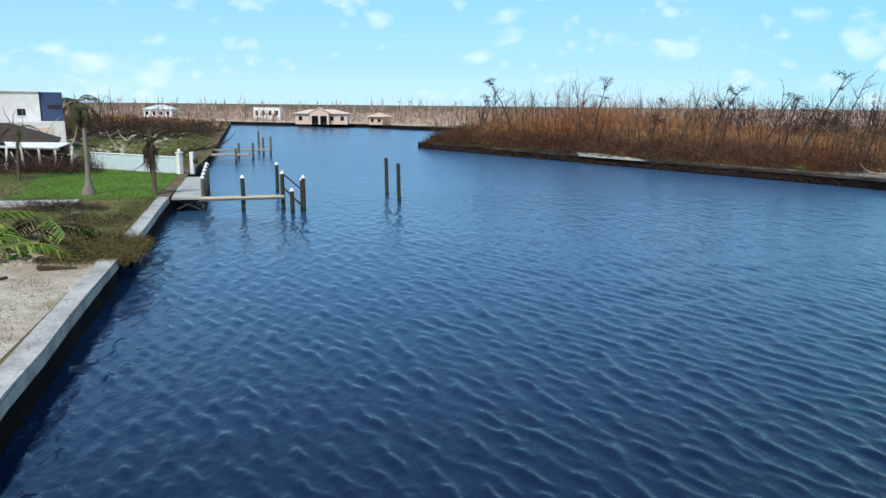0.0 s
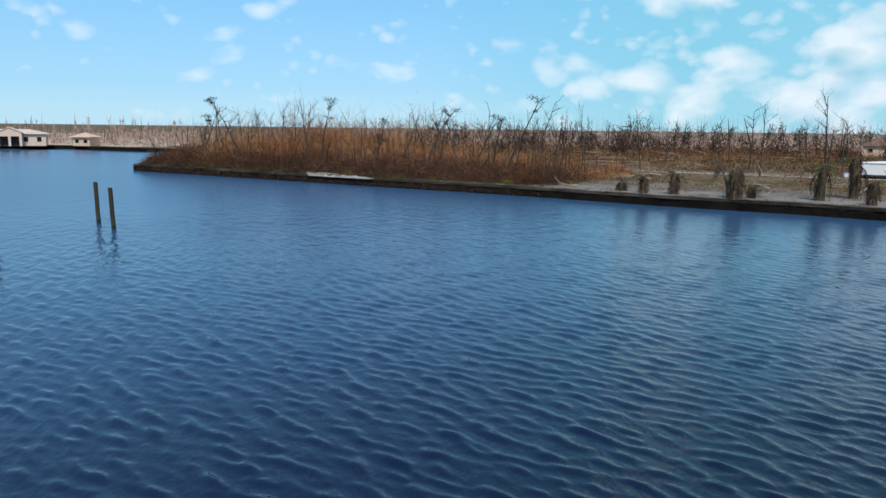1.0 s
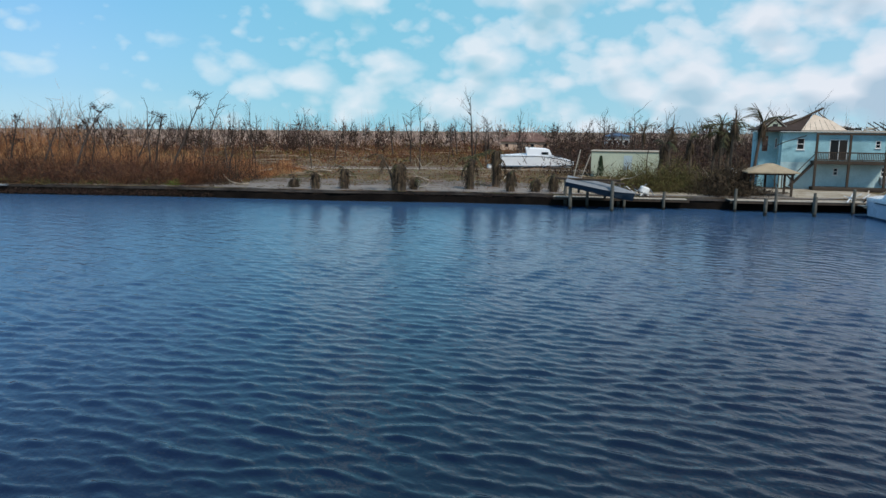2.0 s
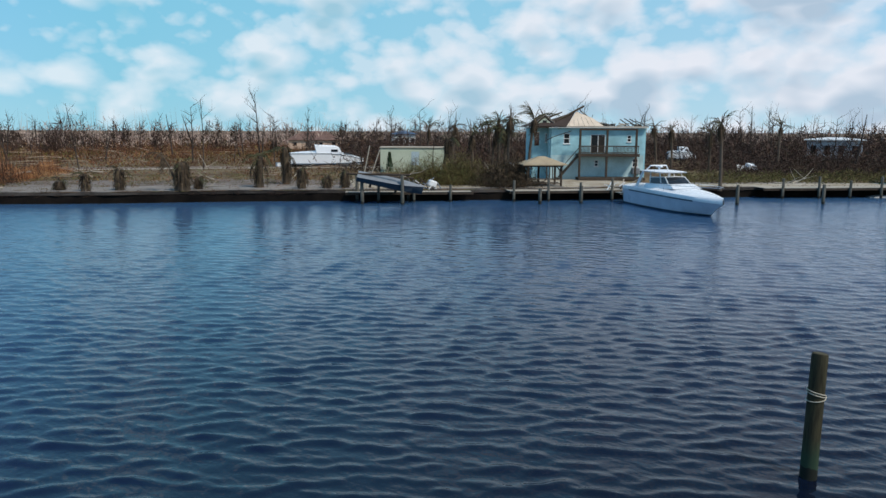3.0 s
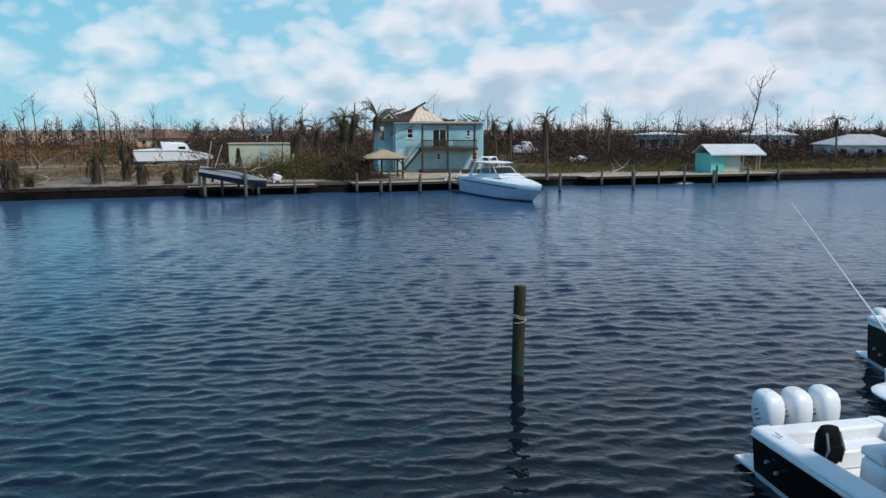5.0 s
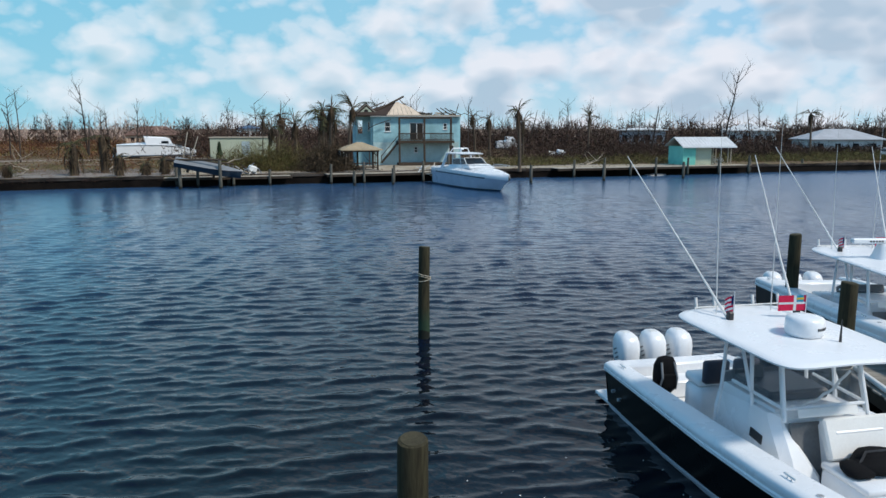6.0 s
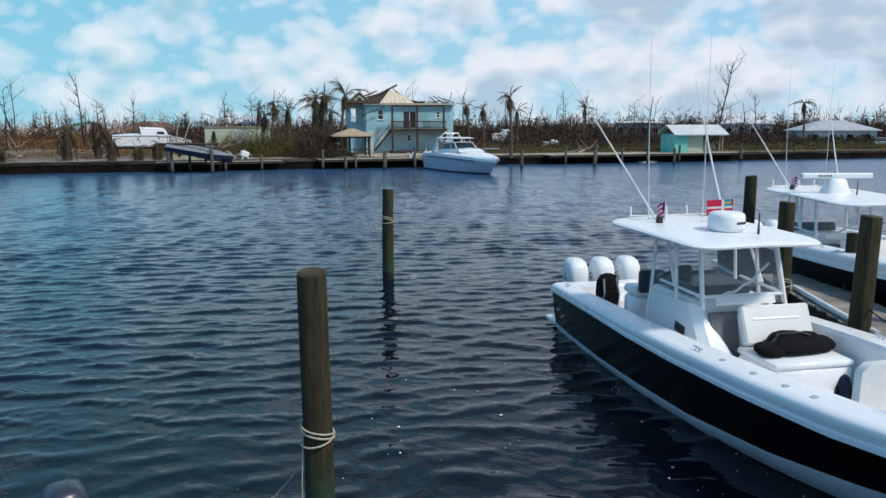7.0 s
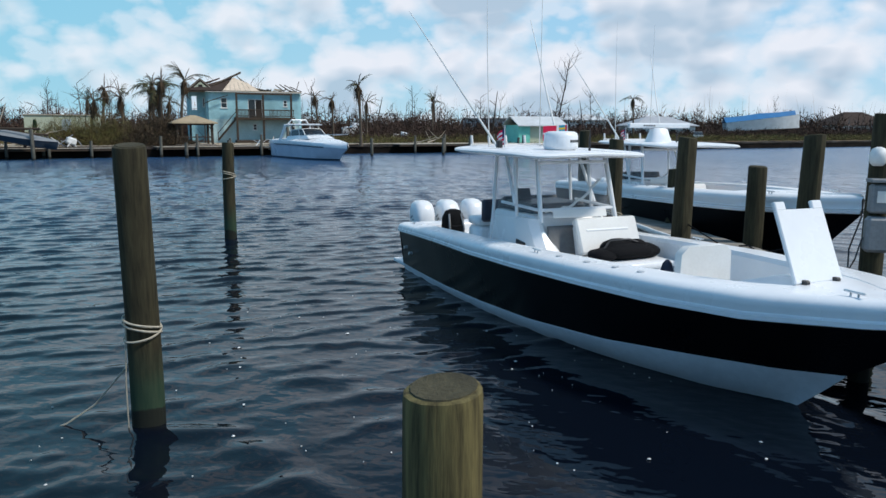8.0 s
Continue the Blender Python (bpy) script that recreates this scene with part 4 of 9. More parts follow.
# crowns of felled trees heaped at the end of the rough grass, and bare sticks beyond
rh = np.random.default_rng(71)
d_, a_ = rh.uniform(136, 172, 130), np.radians(rh.uniform(-36, -25.5, 130))
x, y = np.sin(a_) * d_, np.cos(a_) * d_
m = west_depth(x, y) > 1.5
bush_field("fallen_crowns", "dark heaped crowns of felled trees beyond the rough grass", SCRUB, x[m], y[m], rh.uniform(1.2, 4.6, m.sum()), rh.uniform(1.5, 3.2, m.sum()), 70, 0.028, 72, up=18, spread=35, long=1.3)
d_, a_ = rh.uniform(165, 420, 700), np.radians(rh.uniform(-48, 8, 700))
x, y = np.sin(a_) * d_, np.cos(a_) * d_
m = (y > np.interp(x, [p[0] for p in NORTH], [p[1] for p in NORTH]) + 8) | ((west_depth(x, y) > 6) & (y < 226))
blades("bare_sticks", "thin bare trunks standing over the far ground", SCRUB, (x[m], y[m], GZ + 0 * x[m], 3.0 + 7.0 * rh.uniform(0, 1, m.sum()) ** 1.8, d_[m] * 0.007), 0.10, 0.05, 73, cat="woods")
x, y = rng.uniform(-330, 140, 1500), rng.uniform(196, 420, 1500)
m = y > np.interp(x, [p[0] for p in NORTH], [p[1] for p in NORTH]) + 9
m &= ~((np.hypot(x + 70, y - 219) < 9) | (np.hypot(x + 105, y - 266) < 9))
x, y = x[m], y[m]
hh = rng.uniform(0.3, 2.4, len(x)) * (0.4 + lumps(x, y, 0.08))
k = rng.uniform(0, 1, len(x)) < 0.35
bush_field("north_tangle", "grey-brown tangle of broken trees on the far bank", HAZEWOOD, x[k] + 3, y[k] + 2, hh[k] * 1.9 + 0.9, 2 + hh[k], 44, 0.035, 49, up=45)
bush_field("north_brush", "dry brush and grass on the far bank, haze in its pale colour", HAZEWOOD, x, y, hh, 2 + hh, 26, 0.04, 13)

# ---- piles and docks on the near side ----


def pile_mesh(h, r, seed, seg=18):
    """A driven timber pile: slightly tapered, wavering, with a worn crown."""
    rnd = random.Random(seed)
    ph = [rnd.uniform(0, 6.28) for _ in range(3)]
    rings = []
    zs = [-1.2, -0.2, 0.2, 0.6, 1.0, 1.4, 1.8, h - 0.25, h - 0.035, h, h + 0.006]
    for z in sorted(z for z in zs if z <= h + 0.02):
        k = 1.0 if z < h - 0.02 else (0.975 if z < h + 0.005 else 0.90)
        rings.append([(r * k * (1.06 - 0.03 * z + 0.035 * math.sin(3 * a + ph[0]) + 0.02 * math.sin(7 * a + ph[1])) * math.cos(a) + 0.012 * math.sin(z * 1.7 + ph[2]), r * k * (1.06 - 0.03 * z + 0.035 * math.sin(3 * a + ph[0])) * math.sin(a), z + (0.014 * math.cos(a + ph[1]) if z > h - 0.1 else 0)) for a in (2 * math.pi * j / seg for j in range(seg))])
    return Shape().loft(rings)


ENDGRAIN = noisy("end_grain", (0.085, 0.075, 0.045), (0.03, 0.026, 0.018), 0.9, 3.0, 40.0, 0.6, spec=0.2, amount=0.7)


def pile(x, y, h, r=0.15, lean=(0, 0), seed=1, mat=None, label="weathered brown timber mooring pile standing in the water", rope=0.0, group="mooring piles"):
    rq = random.Random(seed)
    ph_ = [rq.uniform(0, 6.28) for _ in range(3)][1]
    p = thing("mooring_pile", label, "pile", pose(x, y, 0, lean[0], lean[1], 0), group)
    part("pile_shaft", pile_mesh(h, r, seed), mat or PILE, p, smooth=30)
    part("pile_head", Shape().loft([[(r * k * (1.06 - 0.03 * h) * math.cos(a), r * k * (1.06 - 0.03 * h) * math.sin(a), h + dz + 0.014 * k * math.cos(a + ph_)) for a in (2 * math.pi * j / 18 for j in range(18))] for k, dz in ((0.86, 0.0), (0.84, 0.012))]), ENDGRAIN, p, "cracked grey end grain", 30)
    if rope:
        part("rope_turns", Shape().tube([((r + 0.022) * math.cos(t), (r + 0.022) * math.sin(t), rope + 0.10 * math.sin(t * 0.5 + 0.6) - 0.004 * t) for t in (0.3 * k for k in range(64))], 0.011, 5), ROPE, p, "pale rope wound round the pile")
    return p


pile(4.26, -4.26, 2.82, 0.155, (2.0, -3.0), 2, rope=1.05)
pile(15.80, 1.28, 2.57, 0.155, (0.3, 0.8), 3, rope=1.75, label="tall timber mooring pile with a rope round it")
pile(0.62, -8.20, 2.03, 0.152, (0, 0), 4, PILE_MOSS, label="cut-off timber pile with split weathered top")
pile(14.25, -8.85, 2.76, 0.16, (0, 1.0), 5, rope=1.15, label="brown timber dock pile with a rope round its foot")
pile(11.43, -9.99, 2.84, 0.165, (1.2, 1.5), 6, label="thick timber dock pile beside the planked dock")
pile(15.0, -10.15, 2.1, 0.15, (0, 1.0), 16, label="shorter timber pile behind a thicker one")
pile(19.85, -7.97, 2.93, 0.16, (0, 0), 7, label="tall timber pile at the dock's end")
pile(12.3, -11.37, 2.32, 0.165, (0, 1.5), 8, label="low timber dock pile with a dark cap")
GP = pile(10.74, -11.84, 2.9, 0.165, (1.5, 1.5), 9, label="timber pile with a pale peeled streak")
part("peeled_streak", Shape().loft([[((0.168 - 0.004 * z) * math.cos(a) - 0.004, (0.168 - 0.004 * z) * math.sin(a), z) for a in (radians(165 + w), radians(180 + w), radians(196 + w * 0.6))] for z, w in ((1.0, 0), (1.3, 6), (1.6, -4), (2.0, 5), (2.4, 10), (2.7, 16))], closed=False), PALEWOOD, GP, "pale strip of bare wood")
streak = thing("mooring_line", "loose pale mooring line trailing from a pile into the water", "rope")
part("line", Shape().tube([(4.44, -4.30, 1.02), (4.25, -4.02, 0.55), (4.12, -3.75, 0.2), (4.0, -3.5, 0.02), (3.9, -3.2, -0.1)], 0.010, 5), ROPE, streak)
part("hanging_line", Shape().tube([(4.08, -4.2, 1.05), (4.07, -4.17, 0.5), (4.10, -4.14, -0.2)], 0.008, 5), ROPE, streak)

# dock between the two boats
dock = thing("dock", "weathered grey plank dock on timber piles", "dock")
ax, ay = 0.935, 0.355
dx0, dy0 = 4.23, -13.50
DM = facing(dx0, dy0, 0, ax, ay)
part("stringer", Shape().box((6.5, 0.58, 0.74), (13.0, 0.07, 0.26), bevel=0.01), DARKWOOD, dock, m=DM)
part("stringer", Shape().box((6.5, -0.58, 0.74), (13.0, 0.07, 0.26), bevel=0.01), DARKWOOD, dock, m=DM)
part("stringer", Shape().box((6.5, 0.0, 0.74), (13.0, 0.07, 0.22), bevel=0.01), DARKWOOD, dock, m=DM)
plank_meshes = [Shape().box((0, 0, 0), (0.138, 1.26 + 0.03 * k, 0.04), bevel=0.006).mesh("plank", PLANK) for k in range(3)]
rp = random.Random(5)
for i in range(88):
    part("plank", plank_meshes[i % 3], PLANK, dock, m=DM @ pose(0.08 + i * 0.1465, rp.uniform(-0.015, 0.015), 0.895 + rp.uniform(-0.004, 0.004), 0, 0, rp.uniform(-0.6, 0.6)))
for k in range(5):
    for sg in (-1, 1):
        part("support_post", pile_mesh(0.72, 0.11, 30 + k), PILE, dock, m=DM @ pose(0.8 + 2.8 * k, sg * 0.45, 0))
pipe = thing("white_pipe", "long white plastic pipe lying along the dock edge", "pipe", DM)
part("pipe", Shape().tube([(7.6, 0.56, 0.98), (9.4, 0.53, 0.975), (11.2, 0.46, 0.975)], 0.055, 10), WHITEPAINT, pipe)
ropes = thing("rope_coil", "dark rope heaped on the dock planks", "rope", DM)
part("rope", Shape().tube([(6.9 + 0.18 * math.cos(t) + 0.02 * t, -0.15 + 0.14 * math.sin(t * 1.3), 0.935 + 0.004 * t) for t in (0.4 * k for k in range(50))], 0.016, 5), CLOTH, ropes)
post = thing("meter_post", "timber dock post with grey electric meter box and white lamp", "post", pose(9.45, -12.45, 0))
part("post_shaft", pile_mesh(3.2, 0.15, 21), PILE, post, smooth=45)
part("meter_box", Shape().box((-0.22, 0.02, 2.05), (0.18, 0.30, 0.40), bevel=0.03).box((-0.22, 0.02, 1.55), (0.20, 0.34, 0.50), bevel=0.05), GREY, post, "grey plastic meter box")
part("meter_window", Shape().box((-0.315, 0.02, 2.08), (0.01, 0.16, 0.16), bevel=0.004), WHITEPAINT, post)
part("box_hood", Shape().box((-0.22, 0.02, 2.30), (0.26, 0.36, 0.05), bevel=0.015), GREY, post)
part("lamp_globe", Shape().loft([[(-0.2 + r * math.cos(a), 0.1 + r * math.sin(a), z) for a in (2 * math.pi * k / 14 for k in range(14))] for r, z in ((0.06, 2.50), (0.10, 2.54), (0.12, 2.64), (0.09, 2.73), (0.03, 2.76))]), WHITEPAINT, post, "round white lamp", 60)
part("cable", Shape().tube([(-0.2, 0.2, 1.5), (-0.3, 0.3, 1.2), (-0.2, 0.35, 1.0), (0.0, 0.3, 1.3), (-0.1, 0.2, 1.8)], 0.012, 5), BLACKPLASTIC, post)
for nm, pts in (("stern_line", [(13.0, -8.7, 1.16), (13.6, -8.75, 1.05), (14.15, -8.8, 1.15)]), ("bow_line", [(8.6, -11.6, 1.5), (10.2, -10.8, 1.0), (11.35, -10.1, 1.35)]), ("far_line", [(19.0, -9.2, 1.05), (17.0, -9.2, 1.0), (14.4, -8.95, 1.3)])):
    t = thing("dock_line", "dark mooring line tied from boat to pile", "rope", group="mooring lines")
    part("line", Shape().tube(pts, 0.012, 5), CLOTH, t)

# ---- boats ----


def interp(us, vals, u):
    return float(np.interp(u, us, vals))


def engine(parent, u, v):
    """One large white outboard: cowling, midsection, bracket, skeg and propeller."""
    cow = Shape()
    rings = []
    for z, hx, hy, dx in ((0.62, 0.20, 0.15, 0.02), (0.66, 0.27, 0.20, 0.0), (0.85, 0.31, 0.235, -0.01), (1.05, 0.32, 0.245, -0.02), (1.2, 0.30, 0.235, -0.03), (1.31, 0.25, 0.20, -0.05), (1.37, 0.17, 0.13, -0.07), (1.385, 0.06, 0.05, -0.08)):
        ring = []
        for k in range(20):
            a = 2 * math.pi * k / 20
            c, s = math.cos(a), math.sin(a)
            p = 0.62
            ring.append((u + dx + hx * math.copysign(abs(c) ** p, c), v + hy * math.copysign(abs(s) ** p, s), z))
        rings.append(ring)
    cow.loft(rings)
    eng = part("outboard_engine", cow, GEL, parent, "large white outboard engine cowling", 50)
    lower = Shape()
    lower.box((u + 0.03, v, 0.25), (0.30, 0.20, 0.80), bevel=0.06).box((u, v, -0.18), (0.42, 0.09, 0.12), bevel=0.03)
    lower.box((u + 0.33, v, 0.42), (0.34, 0.24, 0.34), bevel=0.03)
    part("midsection", lower, GEL, eng, "white midsection and bracket")
    seam = Shape().box((u - 0.005, v, 0.64), (0.56, 0.42, 0.025), bevel=0.01)
    part("seam", seam, GREY, eng, "grey rubber seam")
    for sg in (-1, 1):
        st = Shape()
        for i in range(3):
            st.box((u - 0.06 + 0.05 * i, v + sg * 0.243, 1.02 - 0.08 * i), (0.16, 0.008, 0.030), pose(0, 0, 0, 0, -28, 0), 0.003)
        part("decal", st, GREY, eng, "faded grey side stripes")
    vent = Shape().box((u - 0.06, v, 1.372), (0.16, 0.16, 0.03), bevel=0.012)
    part("top_vent", vent, WHITEPAINT, eng)
    return eng


US = [0, 1, 2.5, 4, 5.5, 7, 8.2, 9.2, 10.1, 10.5, 10.75]
GB = [1.42, 1.50, 1.58, 1.62, 1.62, 1.54, 1.36, 1.06, 0.48, 0.18, 0.02]  # half beam at the gunwale
GH = [0.98, 1.04, 1.12, 1.18, 1.25, 1.31, 1.35, 1.39, 1.45, 1.49, 1.51]  # its height
TZ = [0.82, 0.88, 0.945, 0.97, 1.02, 1.07, 1.095, 1.13, 1.20, 1.25, 1.27]  # top of the black topsides
SU = [0, 1, 2.5, 4, 5.5, 7, 8.06, 9.03, 9.57]
SB = [1.32, 1.37, 1.41, 1.40, 1.34, 1.13, 0.83, 0.37, 0.0]  # half beam at the boot stripe
SZ = [0.13, 0.135, 0.15, 0.19, 0.25, 0.345, 0.44, 0.49, 0.53]
CU = [0, 1, 2.5, 4, 5.5, 7, 8.1, 8.8, 9.25]
CB = [1.26, 1.29, 1.30, 1.26, 1.12, 0.86, 0.54, 0.20, 0.0]  # chine
CZ = [-0.06, -0.06, -0.06, -0.06, -0.04, 0.03, 0.06, 0.12, 0.22]
KU = [0, 1, 2.5, 4, 5.5, 7, 8.2, 9.0]
KZ = [-0.55, -0.55, -0.55, -0.54, -0.50, -0.42, -0.20, 0.0]


def hull_strip(sides, long, n=44):
    """Both sides of a hull band between rows given as (half beam, height, shift) functions of u."""
    sh = Shape()
    for sg in (-1, 1):
        rings = []
        for i in range(n + 1):
            u = long * (i / n) ** 0.92
            rings.append([(u + (0.0 if r[2] is None else r[2](u)), sg * r[0](u), r[1](u)) for r in sides])
        sh.loft(rings, cap=False, closed=False)
    return sh


def center_console(m, second=False):
    boat = thing("center_console_boat", "white and black center console boat with hardtop, moored beside the dock" if not second else "white hardtop boat with black hull moored across the dock", "boat", m, "moored center console boats")
    lift = 0.30 if second else 0.0  # the second hull stands higher out of the water
    more = 0.7 if second else 0.0  # and its bow is longer
    us = [u + more * max(0.0, min(1.0, (u - 8.2) / 2.55)) for u in US]
    long = us[-1]
    gb, gh = lambda u: interp(us, GB, u), lambda u: interp(us, GH, u) + lift * 1.2
    top = lambda u: interp(us, TZ, u) + lift
    at = lambda end: (lambda u: u if u < 7 else 7 + (u - 7) * (end - 7) / (long - 7))  # where a row stands whose stem is at end
    shift = lambda end: (lambda u: at(end + more)(u) - u)
    st_, ch_, ke_ = at(9.57), at(9.25), at(9.0)
    sb, sz = lambda u: interp(SU, SB, st_(u)), lambda u: interp(SU, SZ, st_(u))
    cb, cz = lambda u: interp(CU, CB, ch_(u)), lambda u: interp(CU, CZ, ch_(u))
    kz = lambda u: interp(KU, KZ, ke_(u))
    mid = lambda u: max(0.0, sb(u) * 0.45 + gb(u) * 0.55 - 0.03)
    # black topsides with transom
    side = hull_strip([(lambda u: gb(u) - 0.015, top, None), (mid, lambda u: 0.5 * (top(u) + sz(u)), shift(10.12)), (sb, sz, shift(9.57))], long)
    side.add([(0, -1.405, 0.82 + lift), (0, 1.405, 0.82 + lift), (0, 1.32, 0.13), (0, -1.32, 0.13)], [(0, 1, 2, 3)])
    part("topside", side, BLACKHULL, boat, "glossy black topsides", 40)
    bot = hull_strip([(sb, sz, shift(9.57)), (lambda u: max(0.0, sb(u) - 0.015), lambda u: sz(u) - 0.05, shift(9.53)), (cb, cz, shift(9.25)), (lambda u: 0.0, kz, shift(9.0))], long)
    bot.add([(0, -1.32, 0.13), (0, 1.32, 0.13), (0, 1.26, -0.06), (0, 0, -0.55), (0, -1.26, -0.06)], [(0, 1, 2, 3, 4)])
    part("bottom", bot, BOOT, boat, "pale blue-white bottom", 40)
    # white gunwale: rub rail, rolled cap and inner side
    inb = lambda u: max(0.0, gb(u) - 0.34 - 0.02 * u)
    solez = 0.42 + lift * 0.7
    cap = hull_strip([(lambda u: gb(u) - 0.015, top, None), (lambda u: gb(u) + 0.02, lambda u: top(u) + 0.012, None), (lambda u: gb(u) + 0.02, lambda u: top(u) + 0.06, None), (lambda u: gb(u) - 0.002, lambda u: top(u) + 0.07, None), (lambda u: gb(u) + 0.012, lambda u: 0.6 * top(u) + 0.4 * gh(u) - 0.03, None), (lambda u: gb(u) - 0.004, lambda u: 0.6 * top(u) + 0.4 * gh(u) - 0.015, None), (lambda u: gb(u) + 0.005, lambda u: gh(u) - 0.11, None), (lambda u: gb(u) + 0.012, lambda u: gh(u) - 0.05, None), (lambda u: gb(u) - 0.03, gh, None), (lambda u: max(0, gb(u) - 0.12), lambda u: gh(u) + 0.025, None), (inb, lambda u: gh(u) + 0.03, None), (lambda u: max(0, inb(u) - 0.03), lambda u: gh(u) - 0.03, None)], long)
    part("gunwale", cap, GEL, boat, "rounded white gunwale", 50)
    n = 30
    lin = Shape()
    for sg in (-1, 1):
        rings = []
        for i in range(n + 1):
            u = 0.35 + 8.35 * i / n
            w = max(0, inb(u) - 0.03)
            rings.append([(u, sg * w, gh(u) - 0.03), (u, sg * (w + 0.02), solez + 0.1 + 0.45 * max(0, u - 7.2)), (u, sg * (w - 0.06), solez + 0.45 * max(0, u - 7.2))])
        lin.loft(rings, cap=False, closed=False)
    part("liner", lin, GEL, boat, "white inner sides", 50)
    sole = Shape()
    vs = []
    for i in range(n + 1):
        u = 0.35 + 6.0 * i / n
        w = max(0, inb(u) - 0.08)
        vs += [(u, -w, solez), (u, w, solez)]
    sole.add(vs, [(2 * i, 2 * i + 1, 2 * i + 3, 2 * i + 2) for i in range(n)])
    part("deck_sole", sole, GELROUGH, boat, "off-white non-skid deck")
    fs_ = Shape()
    vs = []
    for i in range(13):
        u = 5.3 + 3.4 * i / 12
        w = max(0, inb(u) - 0.045)
        z = solez + 0.17 + 0.35 * max(0, u - 7.2)
        vs += [(u, -w, z), (u, w, z)]
    fs_.add(vs, [(2 * i, 2 * i + 1, 2 * i + 3, 2 * i + 2) for i in range(12)])
    w = inb(5.3) - 0.045
    fs_.add([(5.3, -w, solez + 0.17), (5.3, w, solez + 0.17), (5.3, w, solez), (5.3, -w, solez)], [(0, 1, 2, 3)])
    part("raised_sole", fs_, GELROUGH, boat, "raised off-white bow deck")
    # foredeck with a recess
    fd = Shape()
    vs, fs = [], []
    for i in range(16):
        u = 8.7 + (long - 8.75) * i / 15
        w = max(0.0, inb(u) + 0.02)
        vs += [(u, -w, gh(u) + 0.022), (u, 0, gh(u) + 0.05), (u, w, gh(u) + 0.022)]
    for i in range(15):
        for j in range(2):
            fs.append((3 * i + j, 3 * i + j + 1, 3 * i + j + 4, 3 * i + j + 3))
    fd.add(vs, fs)
    w8 = inb(8.7)
    fd.add([(8.7, -w8, gh(8.7) + 0.022), (8.7, 0, gh(8.7) + 0.05), (8.7, w8, gh(8.7) + 0.022), (8.7, w8, 1.0 + lift), (8.7, -w8, 1.0 + lift)], [(0, 1, 2, 3, 4)])
    part("foredeck", fd, GEL, boat, "white foredeck", 40)
    tr = Shape()
    tr.box((0.20, 0, 0.80 + lift * 0.9), (0.40, 2.62, 0.42), bevel=0.05).box((0.62, 0, 0.60), (0.46, 1.9, 0.36), bevel=0.04)
    tr.box((-0.32, -1.05, 0.10), (0.66, 0.55, 0.08), bevel=0.03).box((-0.32, 1.05, 0.10), (0.66, 0.55, 0.08), bevel=0.03).box((-0.2, 0, 0.30), (0.42, 2.0, 0.5), bevel=0.05)
    part("transom", tr, GEL, boat, "white transom bench and swim steps", 40)
    for sgn in (-1, 1):
        for k in range(2):
            part("drain_fitting", Shape().tube([(0.55 + 0.28 * k, sgn * 1.43, 0.56 - 0.08 * k), (0.55 + 0.28 * k, sgn * 1.50, 0.56 - 0.08 * k)], 0.035, 10), CHROME, boat, "round metal hull fitting")
    for v in (-0.62, 0.0, 0.62):
        engine(boat, -0.66, v)
    # console with lower door, steps and front lounge
    con = Shape()
    con.loft([[(2.9, -0.72, solez), (4.80, -0.70, solez), (4.80, 0.72, solez), (2.9, 0.72, solez)], [(2.92, -0.72, 1.15), (4.56, -0.70, 1.15), (4.56, 0.70, 1.15), (2.92, 0.72, 1.15)], [(3.0, -0.70, 1.50), (4.42, -0.66, 1.52), (4.42, 0.66, 1.52), (3.0, 0.70, 1.50)], [(3.08, -0.66, 1.60), (4.34, -0.62, 1.60), (4.34, 0.62, 1.60), (3.08, 0.66, 1.60)]])
    con.loft([[(3.9, -0.75, z), (uf - 0.12, -0.75, z), (uf, -0.62, z), (uf, vr - 0.06, z), (uf - 0.05, vr, z), (3.9, vr, z)] for z, uf, vr in ((0.425, 4.97, -0.12), (0.75, 4.92, -0.20), (1.0, 4.80, -0.34), (1.2, 4.66, -0.44), (1.4, 4.52, -0.50), (1.56, 4.44, -0.52))])
    con.box((4.62, 0.40, 0.95), (0.55, 0.92, 1.05), bevel=0.07)
    console = part("console", con, GEL, boat, "moulded white console", 28)
    part("console_door", Shape().box((4.68, -0.24, 0.96), (0.04, 0.56, 1.02), pose(0, 0, 0, 0, -15, 0), 0.02), DOORGREY, console, "grey console door")
    part("side_port", Shape().box((4.12, -0.752, 1.10), (0.30, 0.03, 0.15), pose(0, 0, 0, 0, 6, 0), 0.02), BLACKPLASTIC, console, "small dark side hatch")
    part("dash", Shape().box((3.02, 0, 1.66), (0.30, 1.1, 0.22), pose(0, 0, 0, 0, -25, 0), 0.03), BLACKPLASTIC, console, "black dash panel")
    wheel = Shape()
    cpts = [(2.74, 0.18 * math.cos(a) - 0.25, 1.42 + 0.18 * math.sin(a)) for a in (2 * math.pi * k / 16 for k in range(17))]
    wheel.tube(cpts, 0.018, 6).tube([(2.74, -0.25, 1.42), (2.95, -0.25, 1.42)], 0.025, 6).tube([(2.74, -0.43, 1.42), (2.74, -0.07, 1.42)], 0.012, 6)
    part("steering_wheel", wheel, CHROME, console)
    seat = Shape()
    seat.box((5.38, 0.38, 0.68), (0.95, 1.30, 0.56), bevel=0.09).box((5.38, 0.38, 0.96), (0.92, 1.26, 0.10), bevel=0.05)
    lounge = part("front_lounge", seat, GEL, boat, "white forward lounge seat", 50)
    part("backrest", Shape().box((4.86, 0.42, 1.30), (0.13, 1.16, 0.60), pose(0, 0, 0, 0, -24, 0), 0.05), VINYL, lounge, "white backrest cushion")
